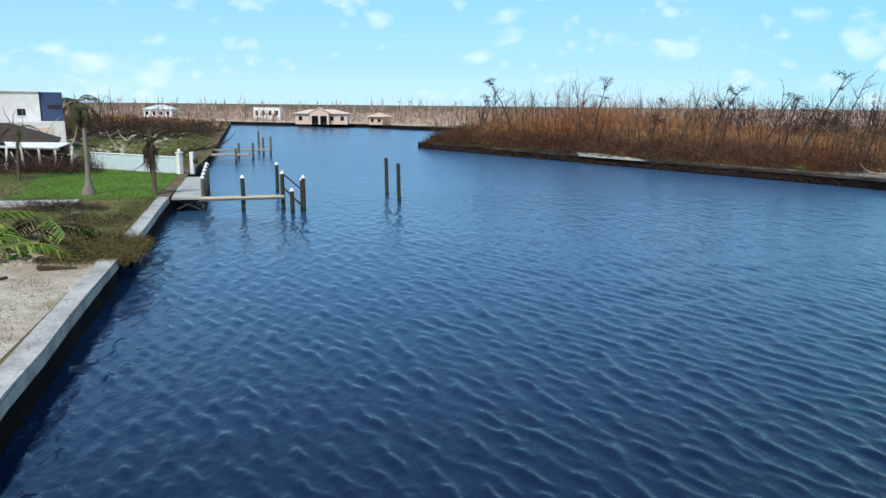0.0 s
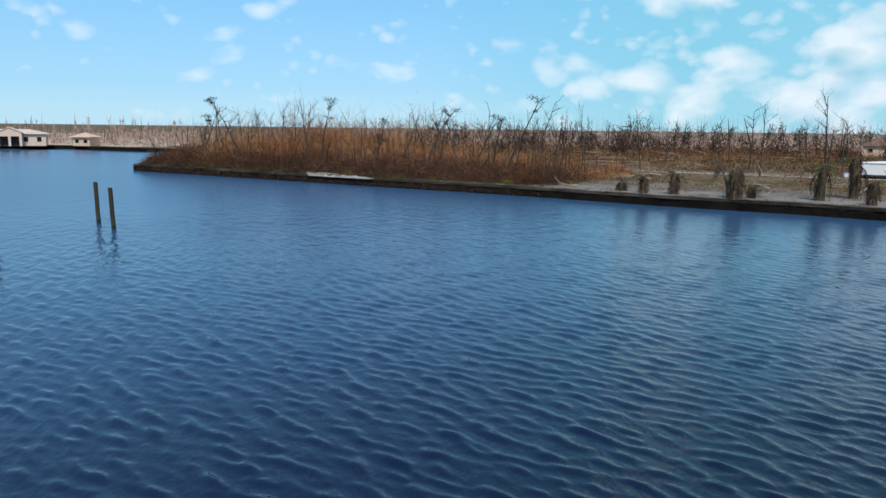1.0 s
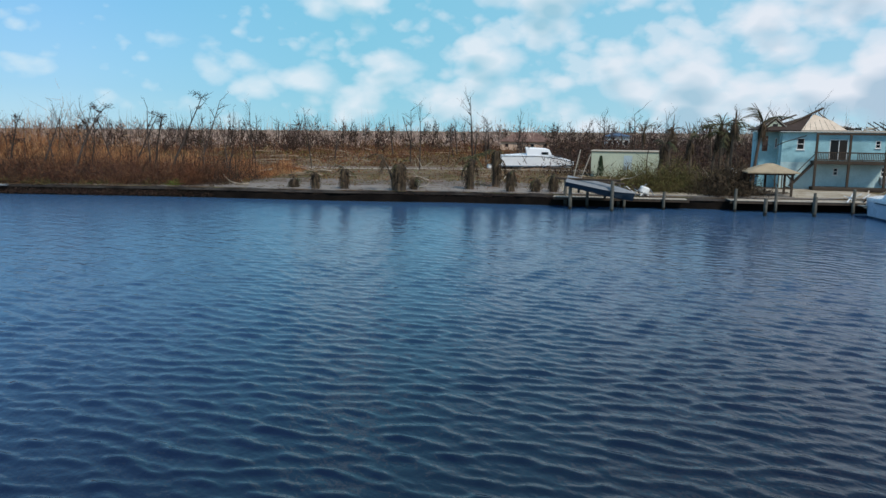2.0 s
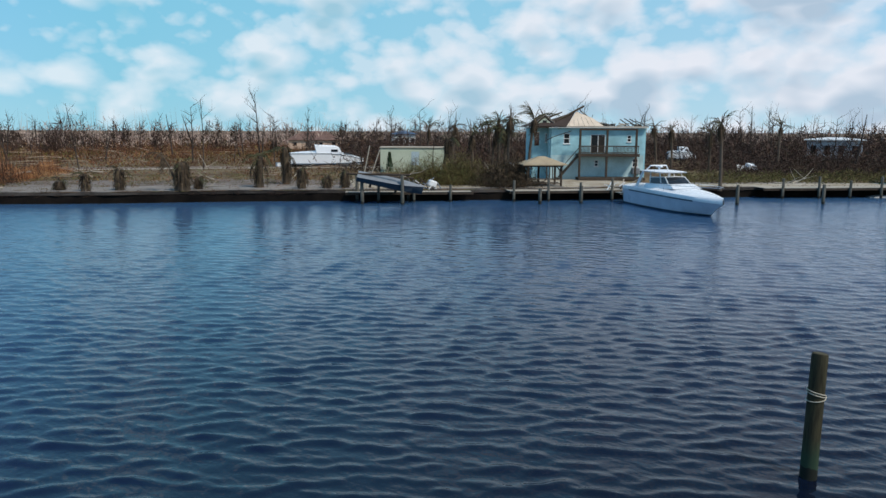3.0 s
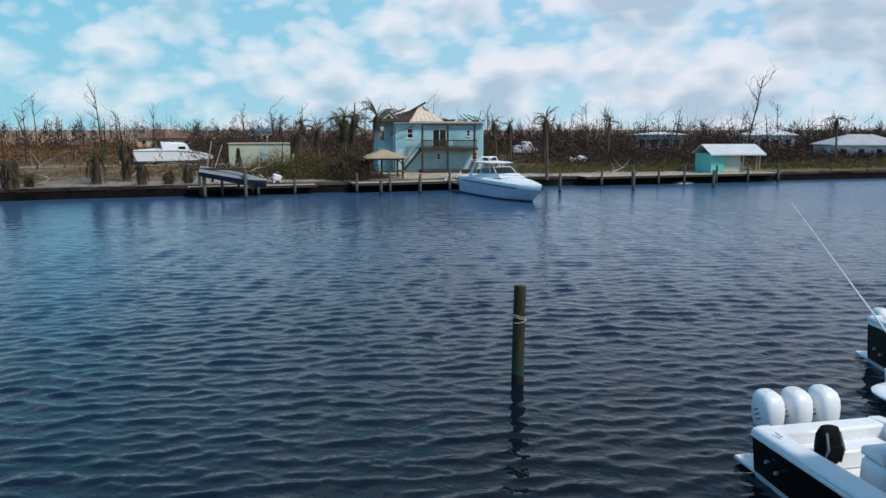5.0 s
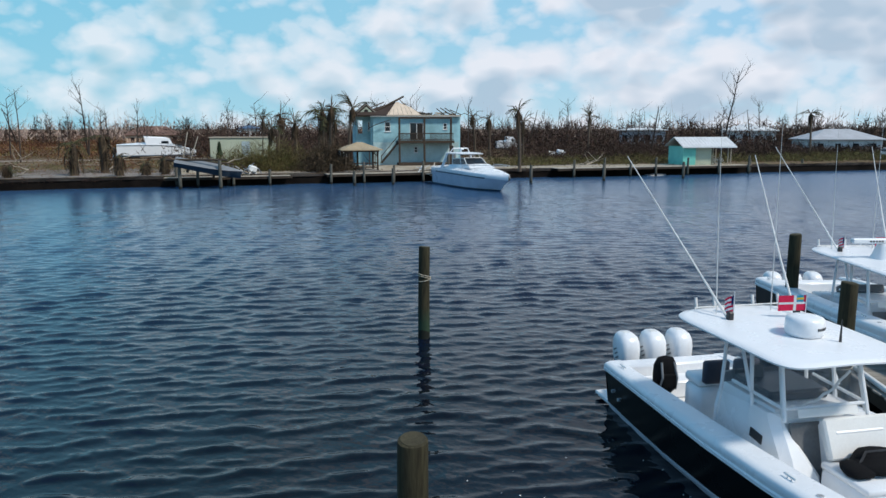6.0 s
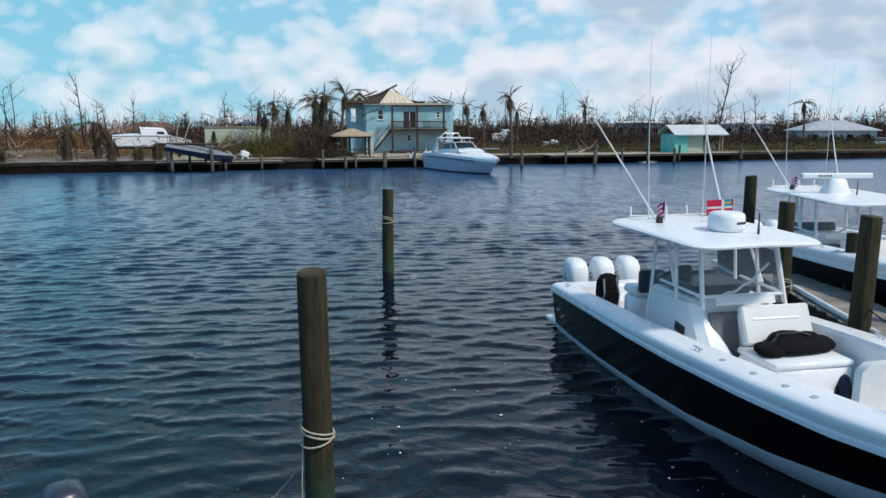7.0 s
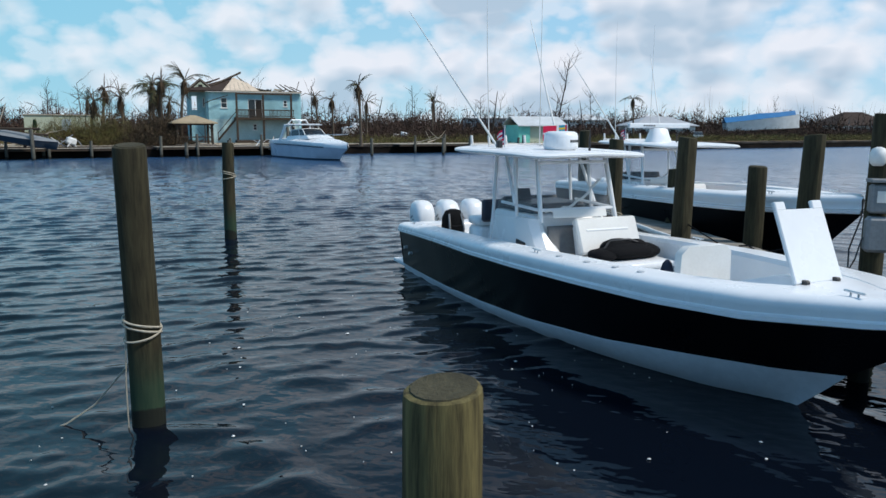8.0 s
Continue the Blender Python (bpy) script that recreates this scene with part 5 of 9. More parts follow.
    # leaning post and helm seats
    lp = Shape()
    lp.box((1.95, 0, 0.78), (0.55, 1.15, 0.72), bevel=0.06).box((1.92, 0, 1.24), (0.50, 1.15, 0.16), bevel=0.06)
    post = part("leaning_post", lp, GEL, boat, "white leaning post", 50)
    for v in () if second else (-0.30, 0.30):
        part("backrest", Shape().box((2.25, v, 1.46), (0.16, 0.48, 0.42), bevel=0.15), noisy("navy_vinyl", (0.03, 0.035, 0.055), (0.02, 0.022, 0.035), 0.6), post, "dark navy helm seat back", 50)
    for k in range(3):
        part("tackle_lid", Shape().box((1.665, -0.36 + 0.36 * k, 0.8), (0.012, 0.30, 0.42), bevel=0.01), GELROUGH, post)
    # bow seat and open hatch
    bs = Shape()
    bs.box((7.45, 0.10, 0.68), (0.85, 0.9, 0.52), bevel=0.08)
    bl = Shape().loft([[(u, sg * max(0.05, inb(u) - 0.05), z) for sg, z in ((-1, 0.88 + lift), (-1, 1.02 + lift), (1, 1.02 + lift), (1, 0.88 + lift))] for u in (7.95, 8.2, 8.45, 8.69)])
    part("bow_platform", bl, GEL, boat, "white casting platform in the bow", 40)
    part("hatch_slot", Shape().box((8.2, 0.25, 1.024 + lift), (0.34, 0.30, 0.012), bevel=0.005), BLACKPLASTIC, boat)
    bowseat = part("bow_seat", bs, GEL, boat, "white bow seat", 50)
    part("backrest", Shape().loft([[(7.28 + dx, y, z) for y, z in ((-0.30, 0.92), (-0.28, 1.44), (-0.17, 1.53), (0.42, 1.53), (0.52, 1.44), (0.54, 0.92))] for dx in (0, 0.12)]), VINYL, bowseat, "rounded white backrest", 50)
    hat = Shape()
    hm = pose(0, 0, 0, 0, -24, 0)
    hat.box((9.015, -0.04, 1.79), (0.05, 0.68, 0.80), hm, 0.02)
    hat.box((8.838, -0.305, 2.19), (0.05, 0.15, 0.10), hm, 0.02).box((8.838, 0.225, 2.19), (0.05, 0.15, 0.10), hm, 0.02)
    if not second:
        hatch = part("hatch_lid", hat, GEL, boat, "open white anchor locker lid")
        for v in (-0.26, 0.18):
            part("hinge", Shape().box((9.20, v, 1.44), (0.09, 0.07, 0.06), bevel=0.012), BLACKPLASTIC, hatch)
    # hardtop on its frame
    tz = 2.60
    mid_u, half_u, hv = (4.35, 2.1, 0.0) if second else (3.84, 1.51, -0.17)
    def top_ring(z, grow):
        pts = []
        for k in range(36):
            a = 2 * math.pi * k / 36
            c, s = math.cos(a), math.sin(a)
            p = 0.30
            uu = math.copysign(abs(c) ** p, c)
            vv = math.copysign(abs(s) ** p, s)
            hw = (1.13 - 0.04 * uu) + grow
            pts.append((mid_u + uu * (half_u + grow), hv + vv * hw, z + 0.05 * (1 - vv * vv) - 0.05 * max(0, uu) ** 3))
        return pts
    tt = Shape().loft([top_ring(tz - 0.03, -0.10), top_ring(tz - 0.005, -0.005), top_ring(tz + 0.02, 0.0), top_ring(tz + 0.045, -0.03), top_ring(tz + 0.055, -0.12)])
    hard = part("hardtop", tt, GEL, boat, "thin white hardtop", 60)
    legs = [((3.02, -0.84, 0.45), (3.20, -0.80, 1.5), (3.22, -0.74, 2.60)), ((3.02, 0.84, 0.45), (3.20, 0.80, 1.5), (3.22, 0.70, 2.60)), ((3.95, -0.74, 1.52), (3.80, -0.72, 2.60)), ((3.95, 0.74, 1.52), (3.80, 0.70, 2.60)), ((4.68, -0.70, 1.54), (4.40, -0.64, 2.60)), ((4.68, 0.70, 1.54), (4.40, 0.64, 2.60))]
    for leg in legs:
        part("hardtop_leg", Shape().tube(leg, 0.030, 8), GEL, boat, "white powder-coated pipe leg")
    for a, b in (((4.62, -0.66, 1.72), (4.62, 0.66, 1.72)), ((4.45, -0.65, 2.46), (4.45, 0.65, 2.46)), ((3.42, -0.74, 1.75), (4.62, -0.69, 1.72)), ((3.42, 0.74, 1.75), (4.62, 0.69, 1.72)), ((3.5, -0.72, 2.57), (3.95, -0.78, 1.75)), ((3.5, 0.70, 2.57), (3.95, 0.78, 1.75))):
        part("cross_pipe", Shape().tube([a, b], 0.028, 6), GEL, boat)
    ws = Shape().add([(4.70, -0.66, 1.60), (4.70, 0.66, 1.60), (4.42, 0.62, 2.52), (4.42, -0.62, 2.52)], [(0, 1, 2, 3)])
    part("windscreen", ws, CLEAR, boat, "clear plastic front curtain")
    for sg in (-1, 1):
        part("side_curtain", Shape().add([(3.20, sg * 0.79, 1.50), (4.66, sg * 0.69, 1.58), (4.40, sg * 0.63, 2.52), (3.22, sg * 0.71, 2.54)], [(0, 1, 2, 3)]), CLEAR, boat, "clear plastic side curtain")
    for sg in (-1, 1):
        for (a0, a1), (b0, b1) in ((((4.66, 0.69, 1.58), (4.40, 0.63, 2.54)), ((4.59, 0.694, 1.58), (4.34, 0.634, 2.54))), (((3.92, 0.745, 1.56), (3.78, 0.69, 2.54)), ((3.98, 0.743, 1.56), (3.84, 0.688, 2.54)))):
            q4 = [(x_, sg * (y_ + 0.006), z_) for x_, y_, z_ in (a0, b0, b1, a1)]
            part("curtain_edge", slab(*q4, 0.008), VINYL, boat, "white vinyl edge of the curtain")
    if not second:
        part("helm_electronics", Shape().box((3.62, -0.02, 1.68), (0.95, 1.05, 0.17), bevel=0.04).box((3.34, -0.30, 1.84), (0.10, 0.30, 0.24), pose(0, 0, 0, 0, -18, 0), 0.02), BLACKPLASTIC, console, "black instrument housing behind the curtains")
    part("coiled_hose", Shape().tube([(4.48, -0.52 + 0.085 * k, 1.68 + 0.42 * (k / 11) ** 2.4 + 0.02 * math.sin(k * 2.0)) for k in range(13)], 0.022, 6), VINYL, console, "white hose hanging in a loop")
    part("curtain_hem", slab((4.712, -0.50, 1.60), (4.712, 0.50, 1.60), (4.672, 0.50, 1.72), (4.672, -0.50, 1.72), 0.008), VINYL, boat)
    # radar dome, rod holders, antennas, outriggers, flags
    if second:
        mast = part("radar_pedestal", Shape().loft([[(4.0 + hx * math.copysign(abs(math.cos(a)) ** 0.6, math.cos(a)), hy * math.copysign(abs(math.sin(a)) ** 0.6, math.sin(a)), z) for a in (2 * math.pi * k / 16 for k in range(16))] for hx, hy, z in ((0.30, 0.34, 2.64), (0.24, 0.28, 2.78), (0.18, 0.22, 2.98), (0.14, 0.16, 3.02))]), GEL, boat, "white radar pedestal", 40)
        part("radar_bar", Shape().box((4.0, 0, 3.08), (0.16, 1.75, 0.13), bevel=0.05), GEL, mast, "long white open radar bar")
        for k in range(5):
            part("lettering_bar", Shape().box((4.082, -0.45 + 0.07 * k, 3.08), (0.006, 0.045, 0.04), bevel=0.002), BLACKPLASTIC, mast)
    else:
        dome = Shape()
        dome.loft([[(4.05 + r * math.cos(a), r * math.sin(a), z) for a in (2 * math.pi * k / 28 for k in range(28))] for r, z in ((0.22, 2.64), (0.265, 2.66), (0.285, 2.70), (0.28, 2.87), (0.265, 2.92), (0.21, 2.945), (0.08, 2.952))])
        dm = part("radar_dome", dome, GEL, boat, "white drum-shaped radar dome with dark lettering bars", 60)
        for k, wd in enumerate((0.030, 0.030, 0.028, 0.034, 0.010, 0.030)):
            a = radians(4 + 8.5 * k)
            part("lettering_bar", Shape().box((4.05 + 0.284 * math.cos(a), 0.284 * math.sin(a), 2.79), (0.008, wd, 0.042), pose(0, 0, 0, 0, 0, math.degrees(a)), 0.002), BLACKPLASTIC, dm)
    for v in (-0.8, -0.45, -0.1, 0.3, 0.8):
        part("rod_holder", Shape().tube([(2.34, v, 2.60), (2.28, v, 2.86)], 0.026, 8), WHITEPAINT, hard)
    part("rail", Shape().tube([(2.36, -0.85, 2.70), (2.36, 0.85, 2.70)], 0.014, 6).tube([(2.4, -0.85, 2.62), (2.36, -0.85, 2.70)], 0.014, 6).tube([(2.4, 0.85, 2.62), (2.36, 0.85, 2.70)], 0.014, 6), WHITEPAINT, hard)
    for sg in (-1, 1):
        q = part("outrigger", Shape().tube([(3.05, sg * 0.62, 2.62), (2.20, sg * 0.86, 3.50), (0.55, sg * 1.36, 5.25)], [0.022, 0.017, 0.007], 6), WHITEPAINT, boat, "long white outrigger pole")
        part("outrigger_base", Shape().box((3.05, sg * 0.62, 2.70), (0.10, 0.10, 0.18), bevel=0.02), BLACKPLASTIC, q)
        part("antenna", Shape().tube([(2.65, sg * 0.52 - 0.1, 2.62), (2.58, sg * 0.55 - 0.1, 4.4), (2.55, sg * 0.56 - 0.1, 5.9)], [0.011, 0.006, 0.0025], 5), WHITEPAINT, boat, "thin white whip antenna")
    part("short_antenna", Shape().tube([(4.48, 0.28, 2.62), (4.48, 0.28, 2.98)], [0.022, 0.008], 6), BLACKPLASTIC, boat)
    flag = Shape().tube([(2.78, -0.38, 2.62), (2.78, -0.38, 3.05)], 0.010, 5)
    fl = part("flag_staff", flag, CHROME, boat)
    for k in range(7):
        s = Shape()
        vs = []
        for i in range(7):
            vs += [(2.78 - 0.03 * i, -0.38 - 0.012 * i + 0.018 * math.sin(i * 1.4), 3.0 - 0.04 * k - 0.018 * i), (2.78 - 0.03 * i, -0.38 - 0.012 * i + 0.018 * math.sin(i * 1.4), 3.0 - 0.04 * (k + 1) - 0.018 * i)]
        s.add(vs, [(2 * i, 2 * i + 1, 2 * i + 3, 2 * i + 2) for i in range(6)])
        part("flag_stripe", s, RED if k % 2 == 0 else FLAGWHITE, fl, "drooping red and white striped flag" if k == 0 else "")
    c = Shape().add([(2.785, -0.385, 3.0), (2.70, -0.40, 2.95), (2.70, -0.40, 2.80), (2.785, -0.385, 2.84)], [(0, 1, 2, 3)])
    part("flag_canton", c, NAVY, fl, "dark blue flag corner")
    # red flag with a white cross and a striped corner
    st = part("flag_staff", Shape().tube([(3.25, 0.63, 2.62), (3.25, 0.63, 3.08)], 0.010, 5), CHROME, boat)

    def cloth(u0, u1, z0, z1, off):
        vs = []
        for i in range(7):
            u = u0 + (u1 - u0) * i / 6
            wv = 0.02 * math.sin(u * 9)
            vs += [(3.25 - u * 0.25 + off * 0.5, 0.63 - u * 0.68 + wv + off, z0 - u * 0.05), (3.25 - u * 0.25 + off * 0.5, 0.63 - u * 0.68 + wv + off, z1 - u * 0.05)]
        return Shape().add(vs, [(2 * i, 2 * i + 1, 2 * i + 3, 2 * i + 2) for i in range(6)])
    part("flag_field", cloth(0.0, 0.58, 2.80, 3.06, 0.0), RED, st, "red flag")
    for o in (-0.006, 0.006):
        part("flag_cross", cloth(0.0, 0.58, 2.91, 2.945, o), FLAGWHITE, st, "white cross bar")
        part("flag_cross", cloth(0.24, 0.29, 2.80, 3.06, o * 1.1), FLAGWHITE, st)
        part("flag_corner", cloth(0.0, 0.24, 2.945, 3.06, o * 1.2), AQUA, st, "aqua, gold and black corner")
        part("flag_corner", cloth(0.0, 0.24, 2.985, 3.02, o * 1.5), GOLD, st)
    for u in (0.6, 5.8, 9.9):
        for sg in (-1, 1):
            w = gb(u) - 0.17
            part("cleat", Shape().tube([(u - 0.11, sg * w, gh(u) + 0.07), (u + 0.11, sg * w, gh(u) + 0.07)], 0.013, 6).tube([(u - 0.04, sg * w, gh(u) + 0.02), (u - 0.04, sg * w, gh(u) + 0.07)], 0.012, 6).tube([(u + 0.04, sg * w, gh(u) + 0.02), (u + 0.04, sg * w, gh(u) + 0.07)], 0.012, 6), CHROME, boat)
    for u in (6.3, 6.9, 7.4, 7.8):
        part("rod_socket", Shape().tube([(u, -(gb(u) - 0.2), gh(u) + 0.02), (u, -(gb(u) - 0.2), gh(u) + 0.04)], 0.045, 10), CHROME, boat)
    return boat


B1 = facing(13.60, -5.55, 0, -0.809, -0.588)
B2 = facing(22.1, -8.33, 0, -0.915, -0.403)
center_console(B1)
center_console(B2, True)
pack = thing("duffel_bag", "slumped black duffel bag lying on the white lounge seat", "bag", B1)
dz = Shape()
for cx, cy, rx, ry, rz, zc in ((5.34, 0.42, 0.30, 0.56, 0.13, 1.12), (5.40, -0.06, 0.24, 0.22, 0.10, 1.09), (5.30, 0.82, 0.26, 0.24, 0.12, 1.11), (5.24, 0.35, 0.20, 0.34, 0.15, 1.16), (5.28, 0.68, 0.2, 0.2, 0.15, 1.14)):
    dz.loft([[(cx + rx * math.sin(t) * math.cos(a) * (1 + 0.12 * math.sin(3 * a + cx * 9)), cy + ry * math.sin(t) * math.sin(a) * (1 + 0.1 * math.sin(4 * a)), zc - rz * math.cos(t)) for a in (2 * math.pi * k / 14 for k in range(14))] for t in (0.25, 0.8, 1.3, 1.75, 2.2, 2.7, 3.0)])
part("bag_body", dz, CLOTH, pack, smooth=70)
part("strap", Shape().tube([(5.45, -0.1, 1.14), (5.3, 0.15, 1.29), (5.33, 0.5, 1.30), (5.42, 0.85, 1.18)], 0.018, 6), BLACKPLASTIC, pack)
bp2 = thing("backpack", "black and grey backpack leaning on the boat's transom bench", "bag", B1 @ pose(0.28, 0.36, -0.10) @ Matrix.Scale(1.10, 4))
part("pack_body", Shape().loft([[(0.62 + rx * math.cos(a), -0.86 + ry * math.sin(a), z) for a in (2 * math.pi * k / 14 for k in range(14))] for rx, ry, z in ((0.10, 0.14, 0.66), (0.15, 0.21, 0.74), (0.16, 0.22, 1.0), (0.15, 0.21, 1.18), (0.10, 0.15, 1.30), (0.04, 0.06, 1.33))]), CLOTH, bp2, smooth=60)
part("pocket", Shape().box((0.78, -0.86, 0.92), (0.08, 0.28, 0.26), bevel=0.03), CLOTH, bp2)
part("strap", Shape().tube([(0.72, -0.98, 1.25), (0.82, -1.0, 1.0), (0.74, -1.02, 0.75)], 0.02, 6).tube([(0.72, -0.74, 1.25), (0.82, -0.72, 1.0), (0.74, -0.7, 0.75)], 0.02, 6), GREY, bp2)
gear = thing("bow_bag", "dark blue canvas bag slumped beside the bow seat", "bag", B1)
part("bag_body", Shape().loft([[(7.16 + rx * math.cos(a), -0.30 + ry * math.sin(a), z) for a in (2 * math.pi * k / 12 for k in range(12))] for rx, ry, z in ((0.12, 0.10, 0.60), (0.16, 0.14, 0.68), (0.14, 0.13, 0.85), (0.10, 0.10, 1.15), (0.05, 0.06, 1.30), (0.02, 0.02, 1.34))]), noisy("navy_canvas", (0.012, 0.02, 0.045), (0.006, 0.01, 0.02), 0.85, 6.0, 50.0, 0.4), gear, smooth=60)
part("strap", Shape().tube([(7.15, -0.38, 1.2), (7.35, -0.5, 0.9), (7.5, -0.6, 0.62), (7.2, -0.75, 0.605), (6.9, -0.7, 0.605)], 0.014, 6), CLOTH, gear)
tk = thing("tackle_box", "small tan box on the cockpit deck", "box", B1)
part("box_body", Shape().box((1.05, -0.95, 0.53), (0.34, 0.24, 0.20), pose(0, 0, 0, 0, 0, 20), 0.02), noisy("tan_plastic", (0.28, 0.17, 0.10), (0.2, 0.12, 0.07), 0.6), tk)
part("lid", Shape().box((1.05, -0.95, 0.645), (0.36, 0.26, 0.03), pose(0, 0, 0, 0, 0, 20), 0.01), noisy("brown_plastic", (0.16, 0.09, 0.05), (0.1, 0.06, 0.04), 0.6), tk)
cool = thing("towel_bundle", "teal and red towels bundled on the far boat's seat", "towel", B2)
for k, (mt, dx) in enumerate(((AQUA, 0.0), (RED, 0.28), (NAVY, -0.25))):
    part("towel", Shape().loft([[(5.2 + dx * 0.3 + rx * math.cos(a), 0.1 + dx + 0.2 * math.sin(a), z) for a in (2 * math.pi * q / 10 for q in range(10))] for rx, z in ((0.16, 1.05), (0.22, 1.12), (0.18, 1.2), (0.06, 1.24))]), mt, cool, smooth=60)

# small skiff with a black motor, its bow toward the near bank
SK = facing(1.95, -2.97, 0, -0.50, -0.866)
skiff = thing("skiff", "small grey-white skiff with a black outboard motor", "boat", SK)
rings, inner = [], []
for u, w, zt in ((0, 0.40, 0.455), (0.05, 0.50, 0.46), (0.14, 0.585, 0.46), (0.30, 0.635, 0.46), (0.8, 0.68, 0.46), (1.8, 0.68, 0.48), (2.7, 0.52, 0.53), (3.3, 0.25, 0.58), (3.6, 0.03, 0.62)):
    rings.append([(u, -w, zt), (u, -w * 0.86, -0.02), (u, 0, -0.14 + 0.05 * max(0, u - 2.4)), (u, w * 0.86, -0.02), (u, w, zt)])
    inner.append([(u + 0.04, -(w - 0.09) if w > 0.1 else 0, zt + 0.005), (u + 0.04, -(w - 0.12) if w > 0.13 else 0, 0.08), (u + 0.04, (w - 0.12) if w > 0.13 else 0, 0.08), (u + 0.04, (w - 0.09) if w > 0.1 else 0, zt + 0.005)])
hs = Shape().loft(rings, cap=False, closed=False)
hs.add(rings[0], [(0, 1, 2, 3, 4)])
part("hull", hs, GEL, skiff, "off-white fibreglass hull")
part("interior", Shape().loft(inner, cap=False, closed=False).add(inner[0], [(0, 1, 2, 3)]), noisy("worn_liner", (0.50, 0.51, 0.50), (0.32, 0.33, 0.32), 0.7, 2.0, 20.0, 0.2), skiff, "worn grey inside")
rim = Shape()
for sg in (-1, 1):
    rim.loft([[(r[0][0], sg * (abs(r[0][1]) + 0.02), r[0][2] - 0.03), (r[0][0], sg * (abs(r[0][1]) + 0.02), r[0][2] + 0.02), (r[0][0], sg * max(0, abs(r[0][1]) - 0.10), r[0][2] + 0.02), (r[0][0], sg * max(0, abs(r[0][1]) - 0.10), r[0][2] - 0.03)] for r in rings])
rim.box((0.0, 0, 0.455), (0.11, 0.86, 0.07), bevel=0.02)
part("rim", rim, GEL, skiff, "rounded white rim")
for u in (0.75, 2.0):
    part("thwart", Shape().box((u, 0, 0.34), (0.28, 1.2, 0.04), bevel=0.015), GEL, skiff)
mot = Shape()
mot.loft([[(-0.28 + dx + hx * math.copysign(abs(math.cos(a)) ** 0.7, math.cos(a)), hy * math.copysign(abs(math.sin(a)) ** 0.7, math.sin(a)), z) for a in (2 * math.pi * k / 18 for k in range(18))] for z, hx, hy, dx in ((0.48, 0.19, 0.13, 0.02), (0.54, 0.26, 0.185, 0), (0.74, 0.29, 0.21, 0.01), (0.90, 0.27, 0.20, 0.04), (1.02, 0.21, 0.16, 0.08), (1.06, 0.12, 0.09, 0.10), (1.07, 0.04, 0.03, 0.10))])
motor = part("outboard_motor", mot, noisy("black_cowl", (0.035, 0.042, 0.065), (0.018, 0.022, 0.035), 0.32, 2.0, 14.0, 0.05), skiff, "black outboard motor", 55, pose(0, 0.19, 0))
part("midsection", Shape().box((-0.24, 0, 0.18), (0.2, 0.14, 0.7), bevel=0.04).box((-0.08, 0, 0.45), (0.2, 0.2, 0.2), bevel=0.03), BLACKPLASTIC, motor)
part("tiller", Shape().tube([(-0.1, 0.05, 0.62), (0.35, 0.12, 0.72)], [0.03, 0.022], 8), BLACKPLASTIC, motor)
for v in (-0.212, 0.212):
    part("motor_stripe", Shape().box((-0.27, v, 0.76), (0.22, 0.012, 0.03), bevel=0.003), GREY, motor)

part("cowl_ridge", Shape().tube([(-0.02, -0.03, 0.60), (0.01, -0.03, 0.82), (-0.03, -0.03, 0.98), (-0.12, -0.03, 1.06)], 0.022, 6).tube([(-0.02, 0.03, 0.60), (0.01, 0.03, 0.82), (-0.03, 0.03, 0.98), (-0.12, 0.03, 1.06)], 0.022, 6), BLACKPLASTIC, motor)
part("clamp_handle", Shape().box((0.06, -0.30, 0.52), (0.10, 0.05, 0.06), pose(0, 0, 0, 20, 15, 30), 0.012).tube([(0.02, -0.30, 0.50), (0.12, -0.34, 0.60)], 0.016, 6), GEL, motor, "small white clamp handle")

# flecks of foam and litter afloat by the docks
rfm = random.Random(77)
fo = Shape()
for i in range(150):
    x, y, r = rfm.uniform(-0.5, 11), rfm.uniform(-10.5, -3.0), 0.006 + 0.022 * rfm.random() ** 3
    fo.loft([[(x + r * k * math.cos(a) * rfm.uniform(0.6, 1.4), y + r * k * math.sin(a) * rfm.uniform(0.6, 1.4), z) for a in (2 * math.pi * j / 6 for j in range(6))] for k, z in ((1.0, 0.003), (0.6, 0.010))])
fo.loft([[(5.23 + r * math.cos(a) * (1.5 + 0.5 * math.sin(3 * a)), -9.43 + r * math.sin(a), z) for a in (2 * math.pi * j / 10 for j in range(10))] for r, z in ((0.03, 0.003), (0.02, 0.008))])
solid("floating_foam", fo, WHITEPAINT, "small white flecks of foam afloat on the dark water", "foam", kind="stuff", smooth=0)

# ---- the east bank: house, gazebo, docks, boats ----


